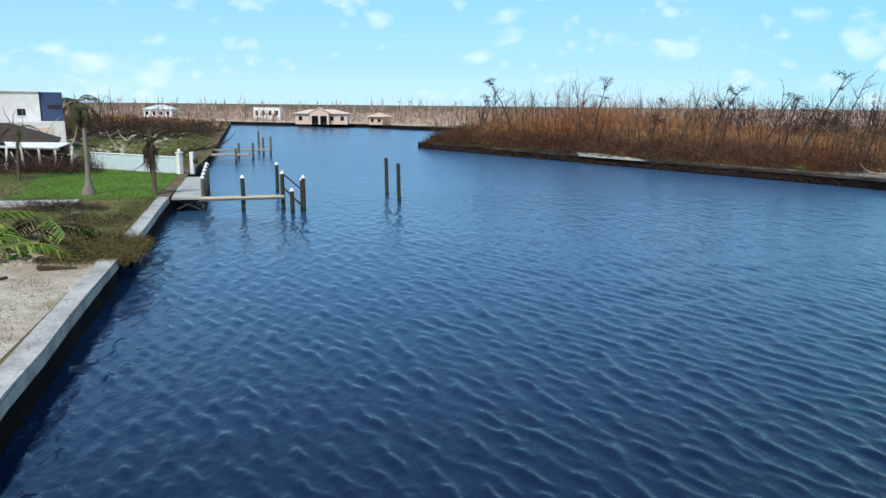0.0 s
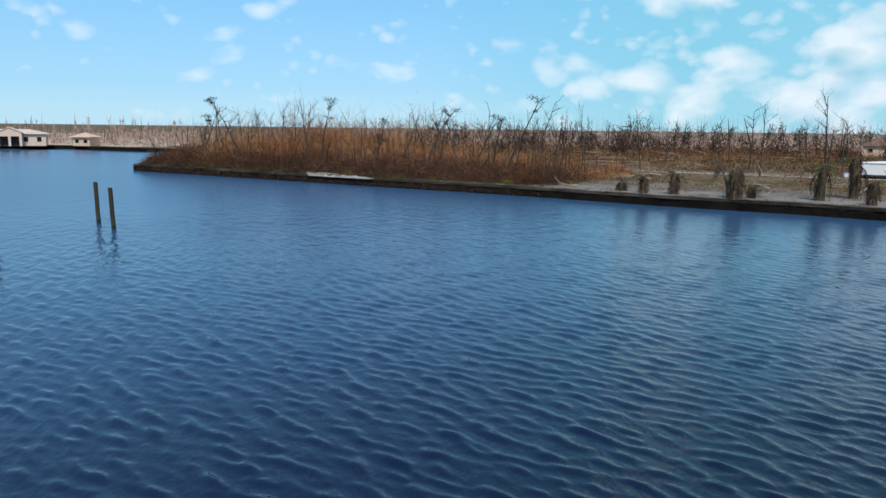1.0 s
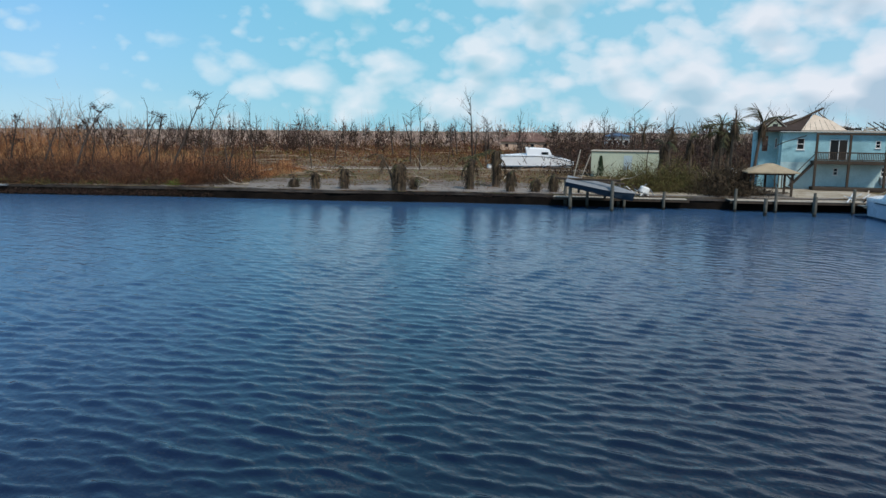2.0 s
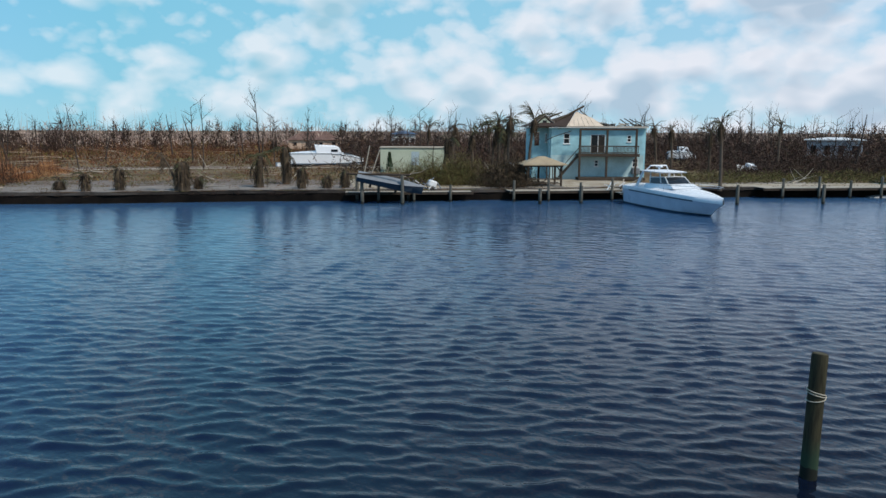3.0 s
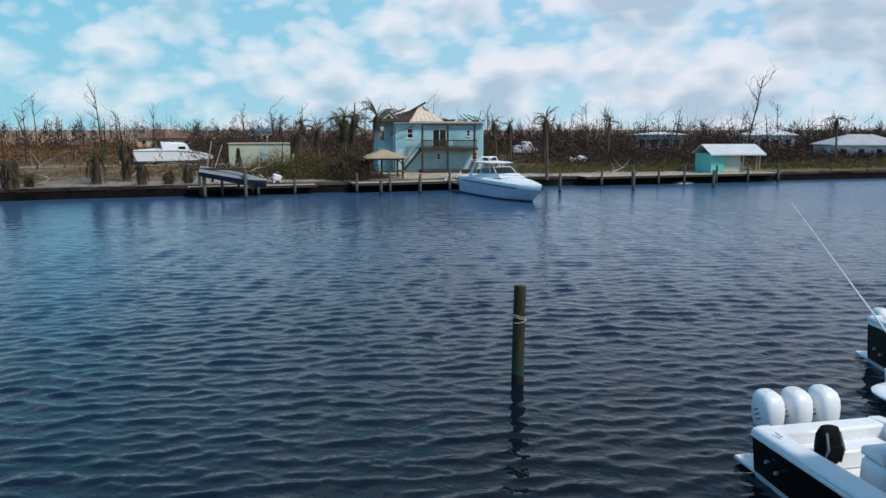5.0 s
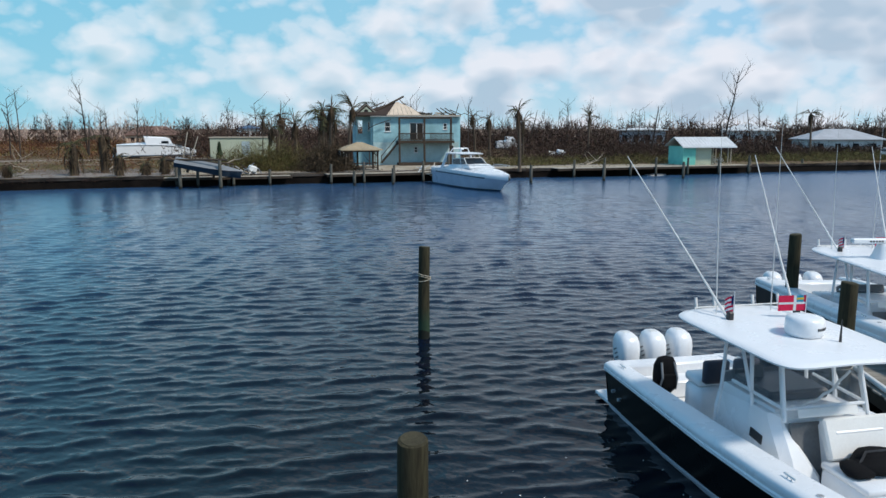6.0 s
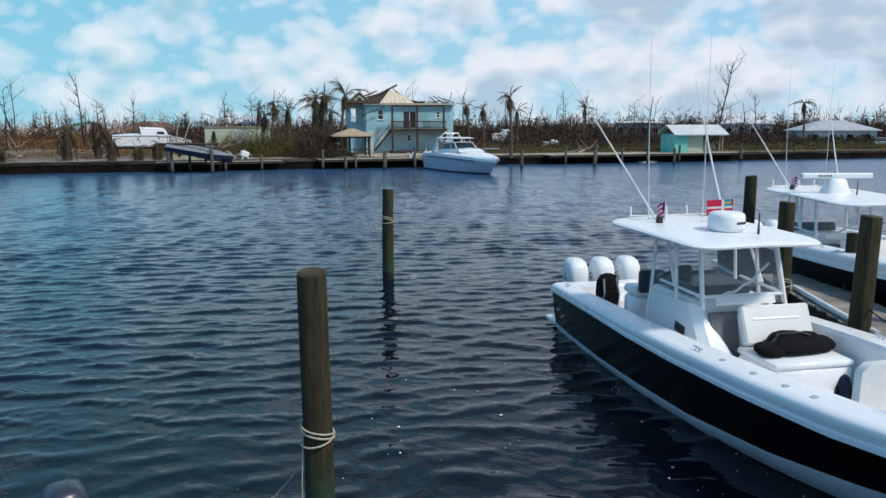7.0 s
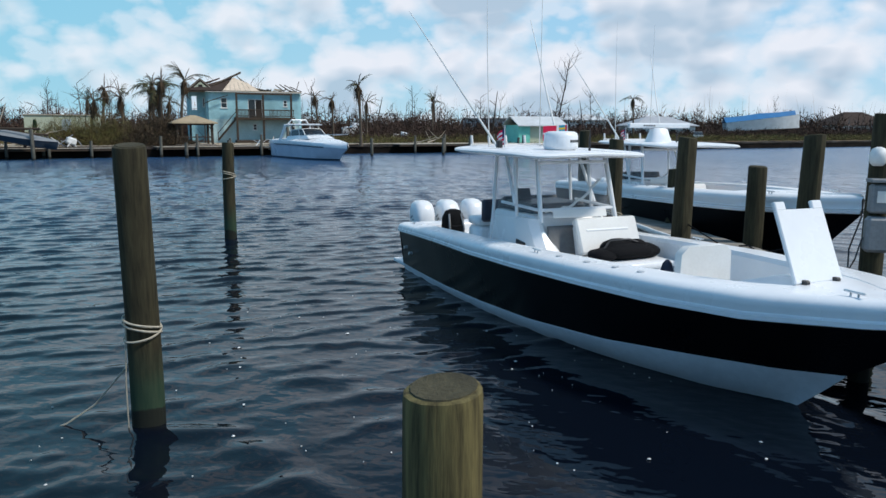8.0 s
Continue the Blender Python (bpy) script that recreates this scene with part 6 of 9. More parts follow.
def wall_panel(x0, x1, z0, z1, thick, holes):
    """A wall in its own x-z plane, y from 0 to thick, with rectangular openings (x0, x1, z0, z1)."""
    xs = sorted({x0, x1, *(h[0] for h in holes), *(h[1] for h in holes)})
    zs = sorted({z0, z1, *(h[2] for h in holes), *(h[3] for h in holes)})
    full = lambda i, k: 0 <= i < len(xs) - 1 and 0 <= k < len(zs) - 1 and not any(h[0] <= xs[i] and xs[i + 1] <= h[1] and h[2] <= zs[k] and zs[k + 1] <= h[3] for h in holes)
    nz = len(zs)
    vid = lambda i, k, s: (i * nz + k) * 2 + s
    verts = [(x, y, z) for x in xs for z in zs for y in (0.0, thick)]
    faces = []
    for i in range(len(xs) - 1):
        for k in range(nz - 1):
            if full(i, k):
                for s in (0, 1):
                    faces.append((vid(i, k, s), vid(i + 1, k, s), vid(i + 1, k + 1, s), vid(i, k + 1, s)))
                for di, dk, a, b in ((-1, 0, (i, k), (i, k + 1)), (1, 0, (i + 1, k), (i + 1, k + 1)), (0, -1, (i, k), (i + 1, k)), (0, 1, (i, k + 1), (i + 1, k + 1))):
                    if not full(i + di, k + dk):
                        faces.append((vid(*a, 0), vid(*b, 0), vid(*b, 1), vid(*a, 1)))
    return Shape().add(verts, faces)


def window_part(parent, x0, x1, z0, z1, y=0.06, m=None, bars=True, frame_mat=None):
    w = part("window", Shape().box(((x0 + x1) / 2, y + 0.05, (z0 + z1) / 2), (x1 - x0, 0.02, z1 - z0), bevel=0.002), GLASS, parent, m=m)
    fr = Shape()
    t = 0.07
    for a in (x0 + t / 2, x1 - t / 2):
        fr.box((a, y - 0.02, (z0 + z1) / 2), (t, 0.08, z1 - z0), bevel=0.01)
    for c in (z0 + t / 2, z1 - t / 2) + (((z0 + z1) / 2,) if bars else ()):
        fr.box(((x0 + x1) / 2, y - 0.02, c), (x1 - x0 - 2 * t, 0.07, t), bevel=0.01)
    part("window_frame", fr, frame_mat or WHITEPAINT, w)
    part("window_sill", Shape().box(((x0 + x1) / 2, y - 0.08, z0 - 0.03), (x1 - x0 + 0.16, 0.16, 0.06), bevel=0.015), frame_mat or WHITEPAINT, w)
    return w


HM = facing(79.9, 40.0, 0, 0.57, -0.82)
house = thing("storm_damaged_house", "two-storey teal stucco house with half its brown roof torn off", "house", HM)
holes = [(1.5, 2.25, 5.35, 6.6), (4.75, 6.55, 4.24, 6.5), (5.3, 5.78, 2.65, 3.42), (9.15, 9.65, 5.6, 6.4), (9.9, 10.6, 2.6, 3.6)]
part("wall", wall_panel(0, 11.2, 4.0, 7.36, 0.25, [h for h in holes if h[2] > 4]), TEAL, house)
# paler than the upper wall: partly paint, partly shading put into the colour
part("wall", wall_panel(0, 11.2, GZ, 4.0, 0.25, [h for h in holes if h[2] < 4]), noisy("pale_teal_stucco", (0.50, 0.66, 0.66), (0.30, 0.42, 0.42), 0.85, 0.5, 6.0, 0.25, amount=0.75, fine_amount=0.22), house, "paler ground-floor wall, partly paint and partly shading in the colour")
part("wall", wall_panel(-9.0, -0.25, GZ, 7.36, 0.25, [(-3.4, -2.4, 5.2, 6.5)]), TEAL, house, m=pose(11.2, 0, 0, 0, 0, 0) @ pose(0, 0, 0, 0, 0, -90))
part("wall", wall_panel(-11.2, 0, GZ, 7.36, 0.25, []), TEAL, house, m=pose(0, 9.25, 0, 0, 0, 180))
part("wall", wall_panel(0.25, 1.45, GZ, 7.36, 0.25, []), TEAL, house, m=pose(0, 0, 0, 0, 0, 90))
part("wall", wall_panel(-2.1, -0.004, GZ, 7.30, 0.25, [(-1.85, -1.25, 5.1, 6.8), (-0.55, -0.3, 5.5, 6.6)]), TEAL, house, "bay wall with a broken dark window", m=pose(0, 1.45, 0))
part("wall", wall_panel(1.7, 9.25, GZ, 7.30, 0.25, []), TEAL, house, m=pose(-1.85, 0, 0, 0, 0, 90))
part("upper_floor", Shape().box((5.5, 4.7, 4.1), (10.9, 8.8, 0.22), bevel=0.01), DARKWOOD, house)
# near-black panels coloured as the shade inside the rooms
part("room_back", Shape().box((5.5, 4.0, 5.6), (10.6, 0.1, 2.6), bevel=0.01).box((5.5, 4.0, 2.5), (10.6, 0.1, 2.8), bevel=0.01), DARK, house, "dark panels for the shade in the rooms")
window_part(house, 1.5, 2.25, 5.35, 6.6)
window_part(house, 5.3, 5.78, 2.65, 3.42)
window_part(house, 9.15, 9.65, 5.6, 6.4)
window_part(house, 9.9, 10.6, 2.6, 3.6)
window_part(house, -0.55, -0.3, 5.5, 6.6, m=pose(0, 1.45, 0), bars=False)
door = part("sliding_door", Shape().box((5.2, 0.12, 5.35), (0.9, 0.04, 2.2), bevel=0.01), GLASS, house, "open glass sliding door")
part("door_frame", Shape().box((4.79, 0.08, 5.37), (0.08, 0.14, 2.26), bevel=0.01).box((6.51, 0.08, 5.37), (0.08, 0.14, 2.26), bevel=0.01).box((5.65, 0.08, 6.46), (1.64, 0.14, 0.08), bevel=0.01).box((5.66, 0.08, 5.35), (0.08, 0.12, 2.1), bevel=0.01), WHITEPAINT, door)
for a, b in ((-0.2, 11.4), (-2.3, -0.2)):
    part("fascia", Shape().box(((a + b) / 2, -0.5 if a > -1 else 0.9, 7.36), (b - a, 0.06, 0.22), bevel=0.01), PALEWOOD, house, "stained weathered fascia")
part("soffit", Shape().box((5.6, -0.2, 7.30), (11.9, 0.72, 0.05), bevel=0.01), WHITEPAINT, house)
# what is left of the roof
def on_slope(x, y):
    return (x, y, 7.45 + 0.50 * (y + 0.6))


roof = part("roof", slab((-2.7, -0.6, 7.42), (-2.7, 9.6, 7.42), (1.9, 5.0, 9.15), (1.9, 4.3, 9.15), 0.14), ROOFBROWN, house, "surviving brown shingle hip")
part("shingle_strip", slab(on_slope(-2.7, -0.6), on_slope(1.7, -0.6), on_slope(3.3, 3.1), on_slope(1.0, 1.6), 0.13), ROOFBROWN, roof, "surviving brown shingle slope")
part("roof_sheathing", slab(on_slope(1.75, -0.56), on_slope(6.2, -0.56), on_slope(5.1, 1.5), on_slope(3.4, 3.05), 0.10), PLYWOOD, roof, "bare plywood sheathing")
for i in range(6):
    part("sheathing_joint", Shape().tube([on_slope(2.0 + 0.62 * i, -0.5), on_slope(2.3 + 0.50 * i, 0.5 + 0.40 * min(i, 4) - 0.5 * max(0, i - 3))], 0.018, 4), DARKWOOD, roof)
for i in range(7):
    t = i / 6
    part("rafter", Shape().tube([(3.9 + 0.22 * i, 3.3 - 0.45 * i, 9.5 - 0.26 * i), (5.2 + 0.30 * i, 0.4 - 0.1 * i, 7.55)], 0.055, 5), PALEWOOD if i % 2 else DARKWOOD, roof)
part("ridge_beam", Shape().tube([on_slope(0.6, 0.6), (4.4, 3.5, 9.95)], 0.13, 5), DARKWOOD, roof)
dorm = part("dormer", Shape().loft([[(-2.5, 0.3, 7.5), (0.9, 0.3, 7.5), (-0.8, 0.3, 8.95)], [(-2.5, 6.0, 7.5), (0.9, 6.0, 7.5), (-0.8, 6.0, 8.95)]]), ROOFBROWN, roof, "small brown gable")
part("gable_face", Shape().loft([[(-1.7, 0.24, 7.70), (0.1, 0.24, 7.70), (-0.8, 0.24, 8.50)], [(-1.7, 0.28, 7.70), (0.1, 0.28, 7.70), (-0.8, 0.28, 8.50)]]), SHEDGREEN, dorm, "grey-green gable face")
part("gable_window", Shape().box((-0.8, 0.22, 7.95), (0.5, 0.05, 0.4), bevel=0.01), DARK, dorm, "dark broken attic window")
part("rake_board", Shape().tube([(-2.2, 0.2, 7.6), (-0.8, 0.2, 8.8), (0.6, 0.2, 7.6)], 0.06, 4), PALEWOOD, dorm)
rw = random.Random(9)
for i in range(26):
    x = rw.uniform(3.5, 11.3)
    part("roof_debris", Shape().box((x, rw.uniform(-0.3, 3.5), 7.56 + rw.uniform(0, 0.22)), (rw.uniform(0.5, 1.7), 0.09, 0.14), pose(0, 0, 0, rw.uniform(-8, 8), rw.uniform(-22, 22), rw.uniform(0, 180)), 0.01), rw.choice((DARKWOOD, PALEWOOD, ROOFBROWN)), roof)
for x, dx, dz in ((8.4, 0.9, 0.75), (8.9, 1.2, 0.85), (9.5, 1.3, 0.8), (10.2, 1.3, 0.6)):
    part("rafter", Shape().tube([(x, 0.8, 7.55 + dz), (x + dx, -0.2, 7.5)], 0.06, 5), DARKWOOD, roof)
part("broken_post", Shape().tube([(11.3, 3.0, 7.4), (11.8, 3.0, 9.0)], 0.05, 5), DARKWOOD, roof)
# balcony, porch and stair
bal = part("balcony", Shape().box((6.65, -0.92, 4.06), (7.3, 1.8, 0.34), bevel=0.02), DARKWOOD, house, "dark timber balcony")
for x in (3.2, 6.4, 9.85):
    part("balcony_post", Shape().box((x, -1.72, (GZ + 7.05) / 2), (0.24, 0.24, 7.05 - GZ), bevel=0.02), DARKWOOD, bal)
part("header_beam", Shape().box((6.55, -1.72, 7.08), (6.9, 0.14, 0.22), bevel=0.02), DARKWOOD, bal)
part("top_rail", Shape().box((6.6, -1.72, 5.12), (7.2, 0.14, 0.13), bevel=0.015).box((6.6, -1.72, 4.36), (7.2, 0.08, 0.10), bevel=0.015), DARKWOOD, bal)
bmesh_bal = Shape().box((0, 0, 0), (0.07, 0.06, 0.70), bevel=0.006).mesh("baluster", DARKWOOD)
for i in range(44):
    if not 20 < i < 25:
        part("baluster", bmesh_bal, DARKWOOD, bal, m=pose(3.1 + i * 0.163, -1.72, 4.74))
part("porch_deck", Shape().box((7.0, -1.1, GZ + 0.22), (7.9, 2.2, 0.30), bevel=0.02), DARKWOOD, house, "dark porch deck")
stair = part("stair", Shape().tube([(3.2, -1.5, 4.1), (0.9, -1.5, 1.4)], 0.10, 4).tube([(3.2, -0.7, 4.1), (0.9, -0.7, 1.4)], 0.10, 4), DARKWOOD, house, "dark timber stair")
for i in range(12):
    part("tread", Shape().box((0.95 + 0.19 * i, -1.1, 1.45 + 0.225 * i), (0.28, 0.85, 0.05), bevel=0.01), DARKWOOD, stair)
part("stair_rail", Shape().tube([(3.2, -1.5, 5.0), (0.9, -1.5, 2.3)], 0.05, 4).tube([(0.9, -1.5, 1.4), (0.9, -1.5, 2.4)], 0.05, 4), DARKWOOD, stair)
for x in (2.0, 2.35, 2.7):
    part("under_post", Shape().box((x - 2.6, -1.3, 2.2), (0.12, 0.12, 2.3), bevel=0.01), DARKWOOD, house)
part("loose_gutter", Shape().tube([(2.3, -0.6, 6.9), (0.2, -0.7, 6.2), (-0.6, -0.7, 5.8)], 0.05, 5), DARKWOOD, house)
part("ac_box", Shape().box((10.3, -0.2, 2.1), (0.9, 0.5, 0.7), bevel=0.05), GREY, house, "grey air conditioner box")

# gazebo
GM = facing(67.5, 35.0, 0, 0.66, -0.75)
gz = thing("gazebo", "open timber gazebo with a tan shingled hip roof beside the dock", "gazebo", GM)
for x in (-1.2, 0.6, 2.4):
    for y in (0.0, 2.6):
        if x != 0.6 or y:
            part("gazebo_post", Shape().box((x, y, (GZ + 3.4) / 2), (0.20, 0.20, 3.4 - GZ), bevel=0.02), DARKWOOD, gz)
gr = part("gazebo_roof", Shape().loft([[(-1.75, -0.5, 3.36), (2.95, -0.5, 3.36), (2.95, 3.1, 3.36), (-1.75, 3.1, 3.36)], [(-1.75, -0.5, 3.46), (2.95, -0.5, 3.46), (2.95, 3.1, 3.46), (-1.75, 3.1, 3.46)], [(0.3, 1.1, 4.25), (0.9, 1.1, 4.25), (0.9, 1.5, 4.25), (0.3, 1.5, 4.25)]]), THATCH, gz, "tan shingled hip roof", 20)
for i in range(5):
    f = (i + 1) / 6
    part("shingle_course", Shape().box((0.6, -0.52 + 1.5 * f, 3.47 + 0.62 * f), (4.6 - 3.4 * f, 0.06, 0.03), bevel=0.01), PALEWOOD, gr)
part("gazebo_rail", Shape().box((0.6, 0, 1.95), (3.6, 0.10, 0.12), bevel=0.02).box((0.6, 0, 1.45), (3.6, 0.08, 0.10), bevel=0.02), DARKWOOD, gz)
for x in (-1.2, 2.4):
    part("gazebo_rail", Shape().box((x, 1.3, 1.95), (0.10, 2.5, 0.12), bevel=0.02), DARKWOOD, gz)
    part("corner_brace", Shape().tube([(x, 0.0, 2.7), (x + (0.6 if x < 0 else -0.6), 0.0, 3.3)], 0.06, 5), DARKWOOD, gz)
part("eave_beam", Shape().box((0.6, 0, 3.28), (4.0, 0.14, 0.18), bevel=0.02), DARKWOOD, gz)
part("gazebo_floor", Shape().box((0.6, 1.3, GZ + 0.06), (4.2, 3.2, 0.12), bevel=0.02), PLANK, gz)
part("bench", Shape().box((0.6, 0.35, 1.55), (3.2, 0.4, 0.07), bevel=0.02), DARKWOOD, gz)

# docks along the east bank


def bank_dock(name, label, x, y, ux, uy, length, width, top, posts, post_h, gap=0.0):
    m = facing(x, y, 0, ux, uy)
    d = thing(name, label, "dock", m)
    for yy in (0.1, width - 0.1):
        part("stringer", Shape().box((length / 2, yy, top - 0.17), (length, 0.1, 0.24), bevel=0.015), DARKWOOD, d)
    n = int(length / 0.3)
    pm = Shape().box((0, 0, 0), (0.28, width, 0.05), bevel=0.008).mesh("deck_plank", PALEWOOD)
    for i in range(n):
        part("deck_plank", pm, PALEWOOD, d, m=pose(0.15 + i * 0.3, width / 2, top - 0.025))
    for k, s in enumerate(posts):
        part("dock_post", pile_mesh(post_h + 0.25 * math.sin(k * 2.3), 0.13, 50 + k, 12), PILE_GREY, d, m=pose(s, -0.1, 0))
    return d


# (local y of these frames points inland)
bank_dock("house_dock", "low timber dock in front of the house", 62.0, 35.2, 0.70, -0.72, 14.2, 2.6, 1.05, (0.4, 3.9, 7.2, 10.5, 13.4), 2.1)
bank_dock("lift_dock", "narrow pale dock beside the boat lift", 51.6, 47.4, 0.667, -0.745, 12.5, 1.6, 0.98, (3.2, 6.6, 10.2), 1.9)
bank_dock("boathouse_dock", "long low dock leading to the boathouse", 81.0, 15.8, 0.66, -0.75, 27.0, 2.4, 1.12, (2.0, 6.0, 9.5, 13.0, 17.5, 22.0, 26.5), 2.1)
for x, y, h in ((72.58, 16.41, 1.9), (78.34, 9.89, 1.9), (70.6, 25.2, 3.0), (61.5, 31.6, 1.5), (64.6, 28.8, 1.7), (86.35, 2.42, 1.9), (101, -4.2, 1.7), (108, -10.5, 1.6)):
    pile(x, y, h, 0.15, (0, 0), int(x * 7), PILE_GREY, "grey weathered mooring pile near the far bank")
part_steps = thing("gangway", "pale wooden steps and float at the house dock", "steps", facing(68.5, 26.6, 0, 0.70, -0.72))
for i in range(4):
    part("step", Shape().box((0.5 * i, -0.3, 0.95 - 0.2 * i), (0.55, 1.1, 0.06), bevel=0.01), PALEWOOD, part_steps)
part("float", Shape().box((3.0, -0.4, 0.22), (2.6, 1.5, 0.30), bevel=0.04), PALEWOOD, part_steps)
part("handrail", Shape().tube([(0, -0.85, 1.0), (0, -0.85, 1.75), (1.8, -0.85, 1.2), (1.8, -0.85, 0.4)], 0.04, 6), WHITEPAINT, part_steps)
deb = thing("dock_debris", "heap of broken boards and poles on the house dock", "debris", facing(70.2, 27.5, 0, 0.70, -0.72))
for i in range(14):
    part("board", Shape().box((rw.uniform(-1.2, 2.5), rw.uniform(-0.3, 0.9), 1.12 + rw.uniform(0, 0.5)), (rw.uniform(0.6, 1.9), 0.12, 0.04), pose(0, 0, 0, 0, rw.uniform(-35, 35), rw.uniform(0, 180)), 0.008), rw.choice((PALEWOOD, DARKWOOD, WHITEPAINT)), deb)

# boathouse
BM = facing(95.0, 3.5, 0, 0.5, -0.87) @ Matrix.Diagonal((0.78, 1, 0.97, 1))
bh = thing("boathouse", "mint green boathouse with a white metal gable roof on the dock", "boathouse", BM)
part("wall", wall_panel(0.0, 2.1, GZ, 3.55, 0.12, []), MINT, bh, "mint green board wall")
part("wall", wall_panel(2.1, 4.9, GZ, 3.55, 0.10, []), SHEDGREEN, bh, "weathered grey-green doors", m=pose(0, 0.25, 0))
part("wall", wall_panel(0.12, 4.6, GZ, 3.55, 0.12, []), MINT, bh, m=pose(0.12, 0, 0, 0, 0, 90))
part("wall", wall_panel(0, 4.9, GZ, 3.55, 0.12, []), MINT, bh, m=pose(0, 4.6, 0))
part("wall", wall_panel(0.35, 4.6, GZ, 3.55, 0.12, []), MINT, bh, m=pose(4.9, 0, 0, 0, 0, 90))
for i in range(11):
    part("board_edge", Shape().box((0.1 + i * 0.19, -0.008, 2.3), (0.03, 0.02, 2.4), bevel=0.004), MINT, bh)
for x in (7.7, 8.2):
    for y in (0.2, 4.4):
        part("roof_post", Shape().box((x, y, 2.3), (0.13, 0.13, 2.5), bevel=0.015), PALEWOOD, bh)
rf = part("roof", slab((-0.5, -0.55, 3.50), (8.7, -0.55, 3.50), (8.7, 2.3, 4.70), (-0.5, 2.3, 4.70), -0.07), ROOFWHITE, bh, "white metal roof")
part("roof_slope", slab((-0.5, 5.15, 3.50), (8.7, 5.15, 3.50), (8.7, 2.3, 4.70), (-0.5, 2.3, 4.70), 0.07), ROOFWHITE, rf)
for i in range(16):
    part("roof_seam", Shape().tube([(-0.3 + i * 0.59, -0.55, 3.585), (-0.3 + i * 0.59, 2.3, 4.785)], 0.02, 4), ROOFWHITE, rf)
# solid dark board where the gable is open, coloured as the shade inside
part("gable", Shape().loft([[(8.55, -0.3, 3.6), (8.55, 4.9, 3.6), (8.55, 2.3, 4.62)], [(8.62, -0.3, 3.6), (8.62, 4.9, 3.6), (8.62, 2.3, 4.62)]]), DARKWOOD, bh, "dark board filling the open gable, standing in for shade")
part("eave_board", Shape().box((4.1, -0.58, 3.47), (9.2, 0.05, 0.16), bevel=0.01), WHITEPAINT, bh)
junk = thing("stored_chairs", "white plastic chairs and frames piled under the boathouse roof", "chairs", BM)
for i in range(9):
    part("chair_frame", Shape().tube([(5.3 + 0.22 * i, 1.2, GZ + 0.1), (5.5 + 0.2 * i, 1.4, 2.2 + 0.3 * math.sin(i)), (5.9 + 0.2 * i, 1.0, 1.6)], 0.03, 5), WHITEPAINT, junk)
dg = thing("dinghy", "upturned small grey-white dinghy floating at the dock", "boat", facing(89.8, 7.2, -0.12, 0.66, -0.75) @ Matrix.Diagonal((0.85, 0.9, 0.8, 1)))
part("hull", Shape().loft([[(u, w * math.cos(a), 0.05 + h * math.sin(a)) for a in (math.pi * k / 8 for k in range(9))] for u, w, h in ((0, 0.5, 0.3), (1.2, 0.65, 0.42), (2.4, 0.6, 0.4), (3.3, 0.12, 0.3))], cap=True), GREY, dg, smooth=60)

# express cruiser at the house dock
CM = facing(69.4, 24.9, 0, -0.66, -0.75)
cr = thing("cabin_cruiser", "white express cruiser with its hull's shade painted blue-grey, moored at the house dock", "boat", CM)
cu = [0, 2, 5, 8, 10.5, 12.4, 13.8]
cg = [1.75, 1.85, 1.95, 1.9, 1.5, 0.85, 0.05]
ch = [1.72, 1.73, 1.72, 1.68, 1.60, 1.52, 1.44]
cw = [1.6, 1.65, 1.65, 1.5, 1.0, 0.35, 0.01]
hullr, topr, stripe = [], [], []
for i in range(29):
    u = 13.8 * i / 28
    g_, h_, w_ = interp(cu, cg, u), interp(cu, ch, u), interp(cu, cw, u)
    sh_ = -1.6 * max(0, (u - 9) / 4.8) ** 2
    hullr.append([(u, -g_, h_ - 0.35), (u + sh_ * 0.6, -(g_ * 0.4 + w_ * 0.6), 0.6), (u + sh_, -w_, 0.0), (u + sh_, 0, -0.5), (u + sh_, w_, 0.0), (u + sh_ * 0.6, g_ * 0.4 + w_ * 0.6, 0.6), (u, g_, h_ - 0.35)])
    crown = 0.16 * math.sin(math.pi * min(1, max(0, (u - 2) / 11.8))) if u > 2 else 0
    topr.append([(u, -g_, h_ - 0.345), (u, -g_ - 0.04, h_ - 0.2), (u, -g_ + 0.02, h_), (u, -g_ * 0.6, h_ + 0.12 + crown), (u, 0, h_ + 0.2 + crown * 1.25), (u, g_ * 0.6, h_ + 0.12 + crown), (u, g_ - 0.02, h_), (u, g_ + 0.04, h_ - 0.2), (u, g_, h_ - 0.345)])
    if 1 < u < 11.5:
        stripe.append(u)
# white hull tinted blue-grey: the shade on its side put into the colour
part("hull", Shape().loft(hullr, cap=False, closed=False).add(hullr[0], [tuple(range(7))]), noisy("shaded_hull", (0.60, 0.65, 0.73), (0.42, 0.47, 0.55), 0.3, 0.8, 8.0, 0.03, fine_amount=0.1), cr, "hull side with its blue-grey shade put into the colour", 45)
part("deck", Shape().loft(topr, cap=False, closed=False), GEL, cr, "white deck moulding", 45)
for sg in (-1, 1):
    part("hull_stripe", Shape().tube([(u, sg * (interp(cu, cg, u) + 0.025), interp(cu, ch, u) - 0.36) for u in stripe], 0.06, 5), SLATEBLUE, cr, "dark rub strake")
part("boot_stripe", Shape().loft([[(r[1][0] * 0.35 + r[2][0] * 0.65, (r[1][1] * 0.35 + r[2][1] * 0.65) * 1.01 - 0.01, 0.14), (r[2][0], r[2][1] * 1.01 - 0.01, 0.0)] for r in hullr], cap=False, closed=False), SLATEBLUE, cr)
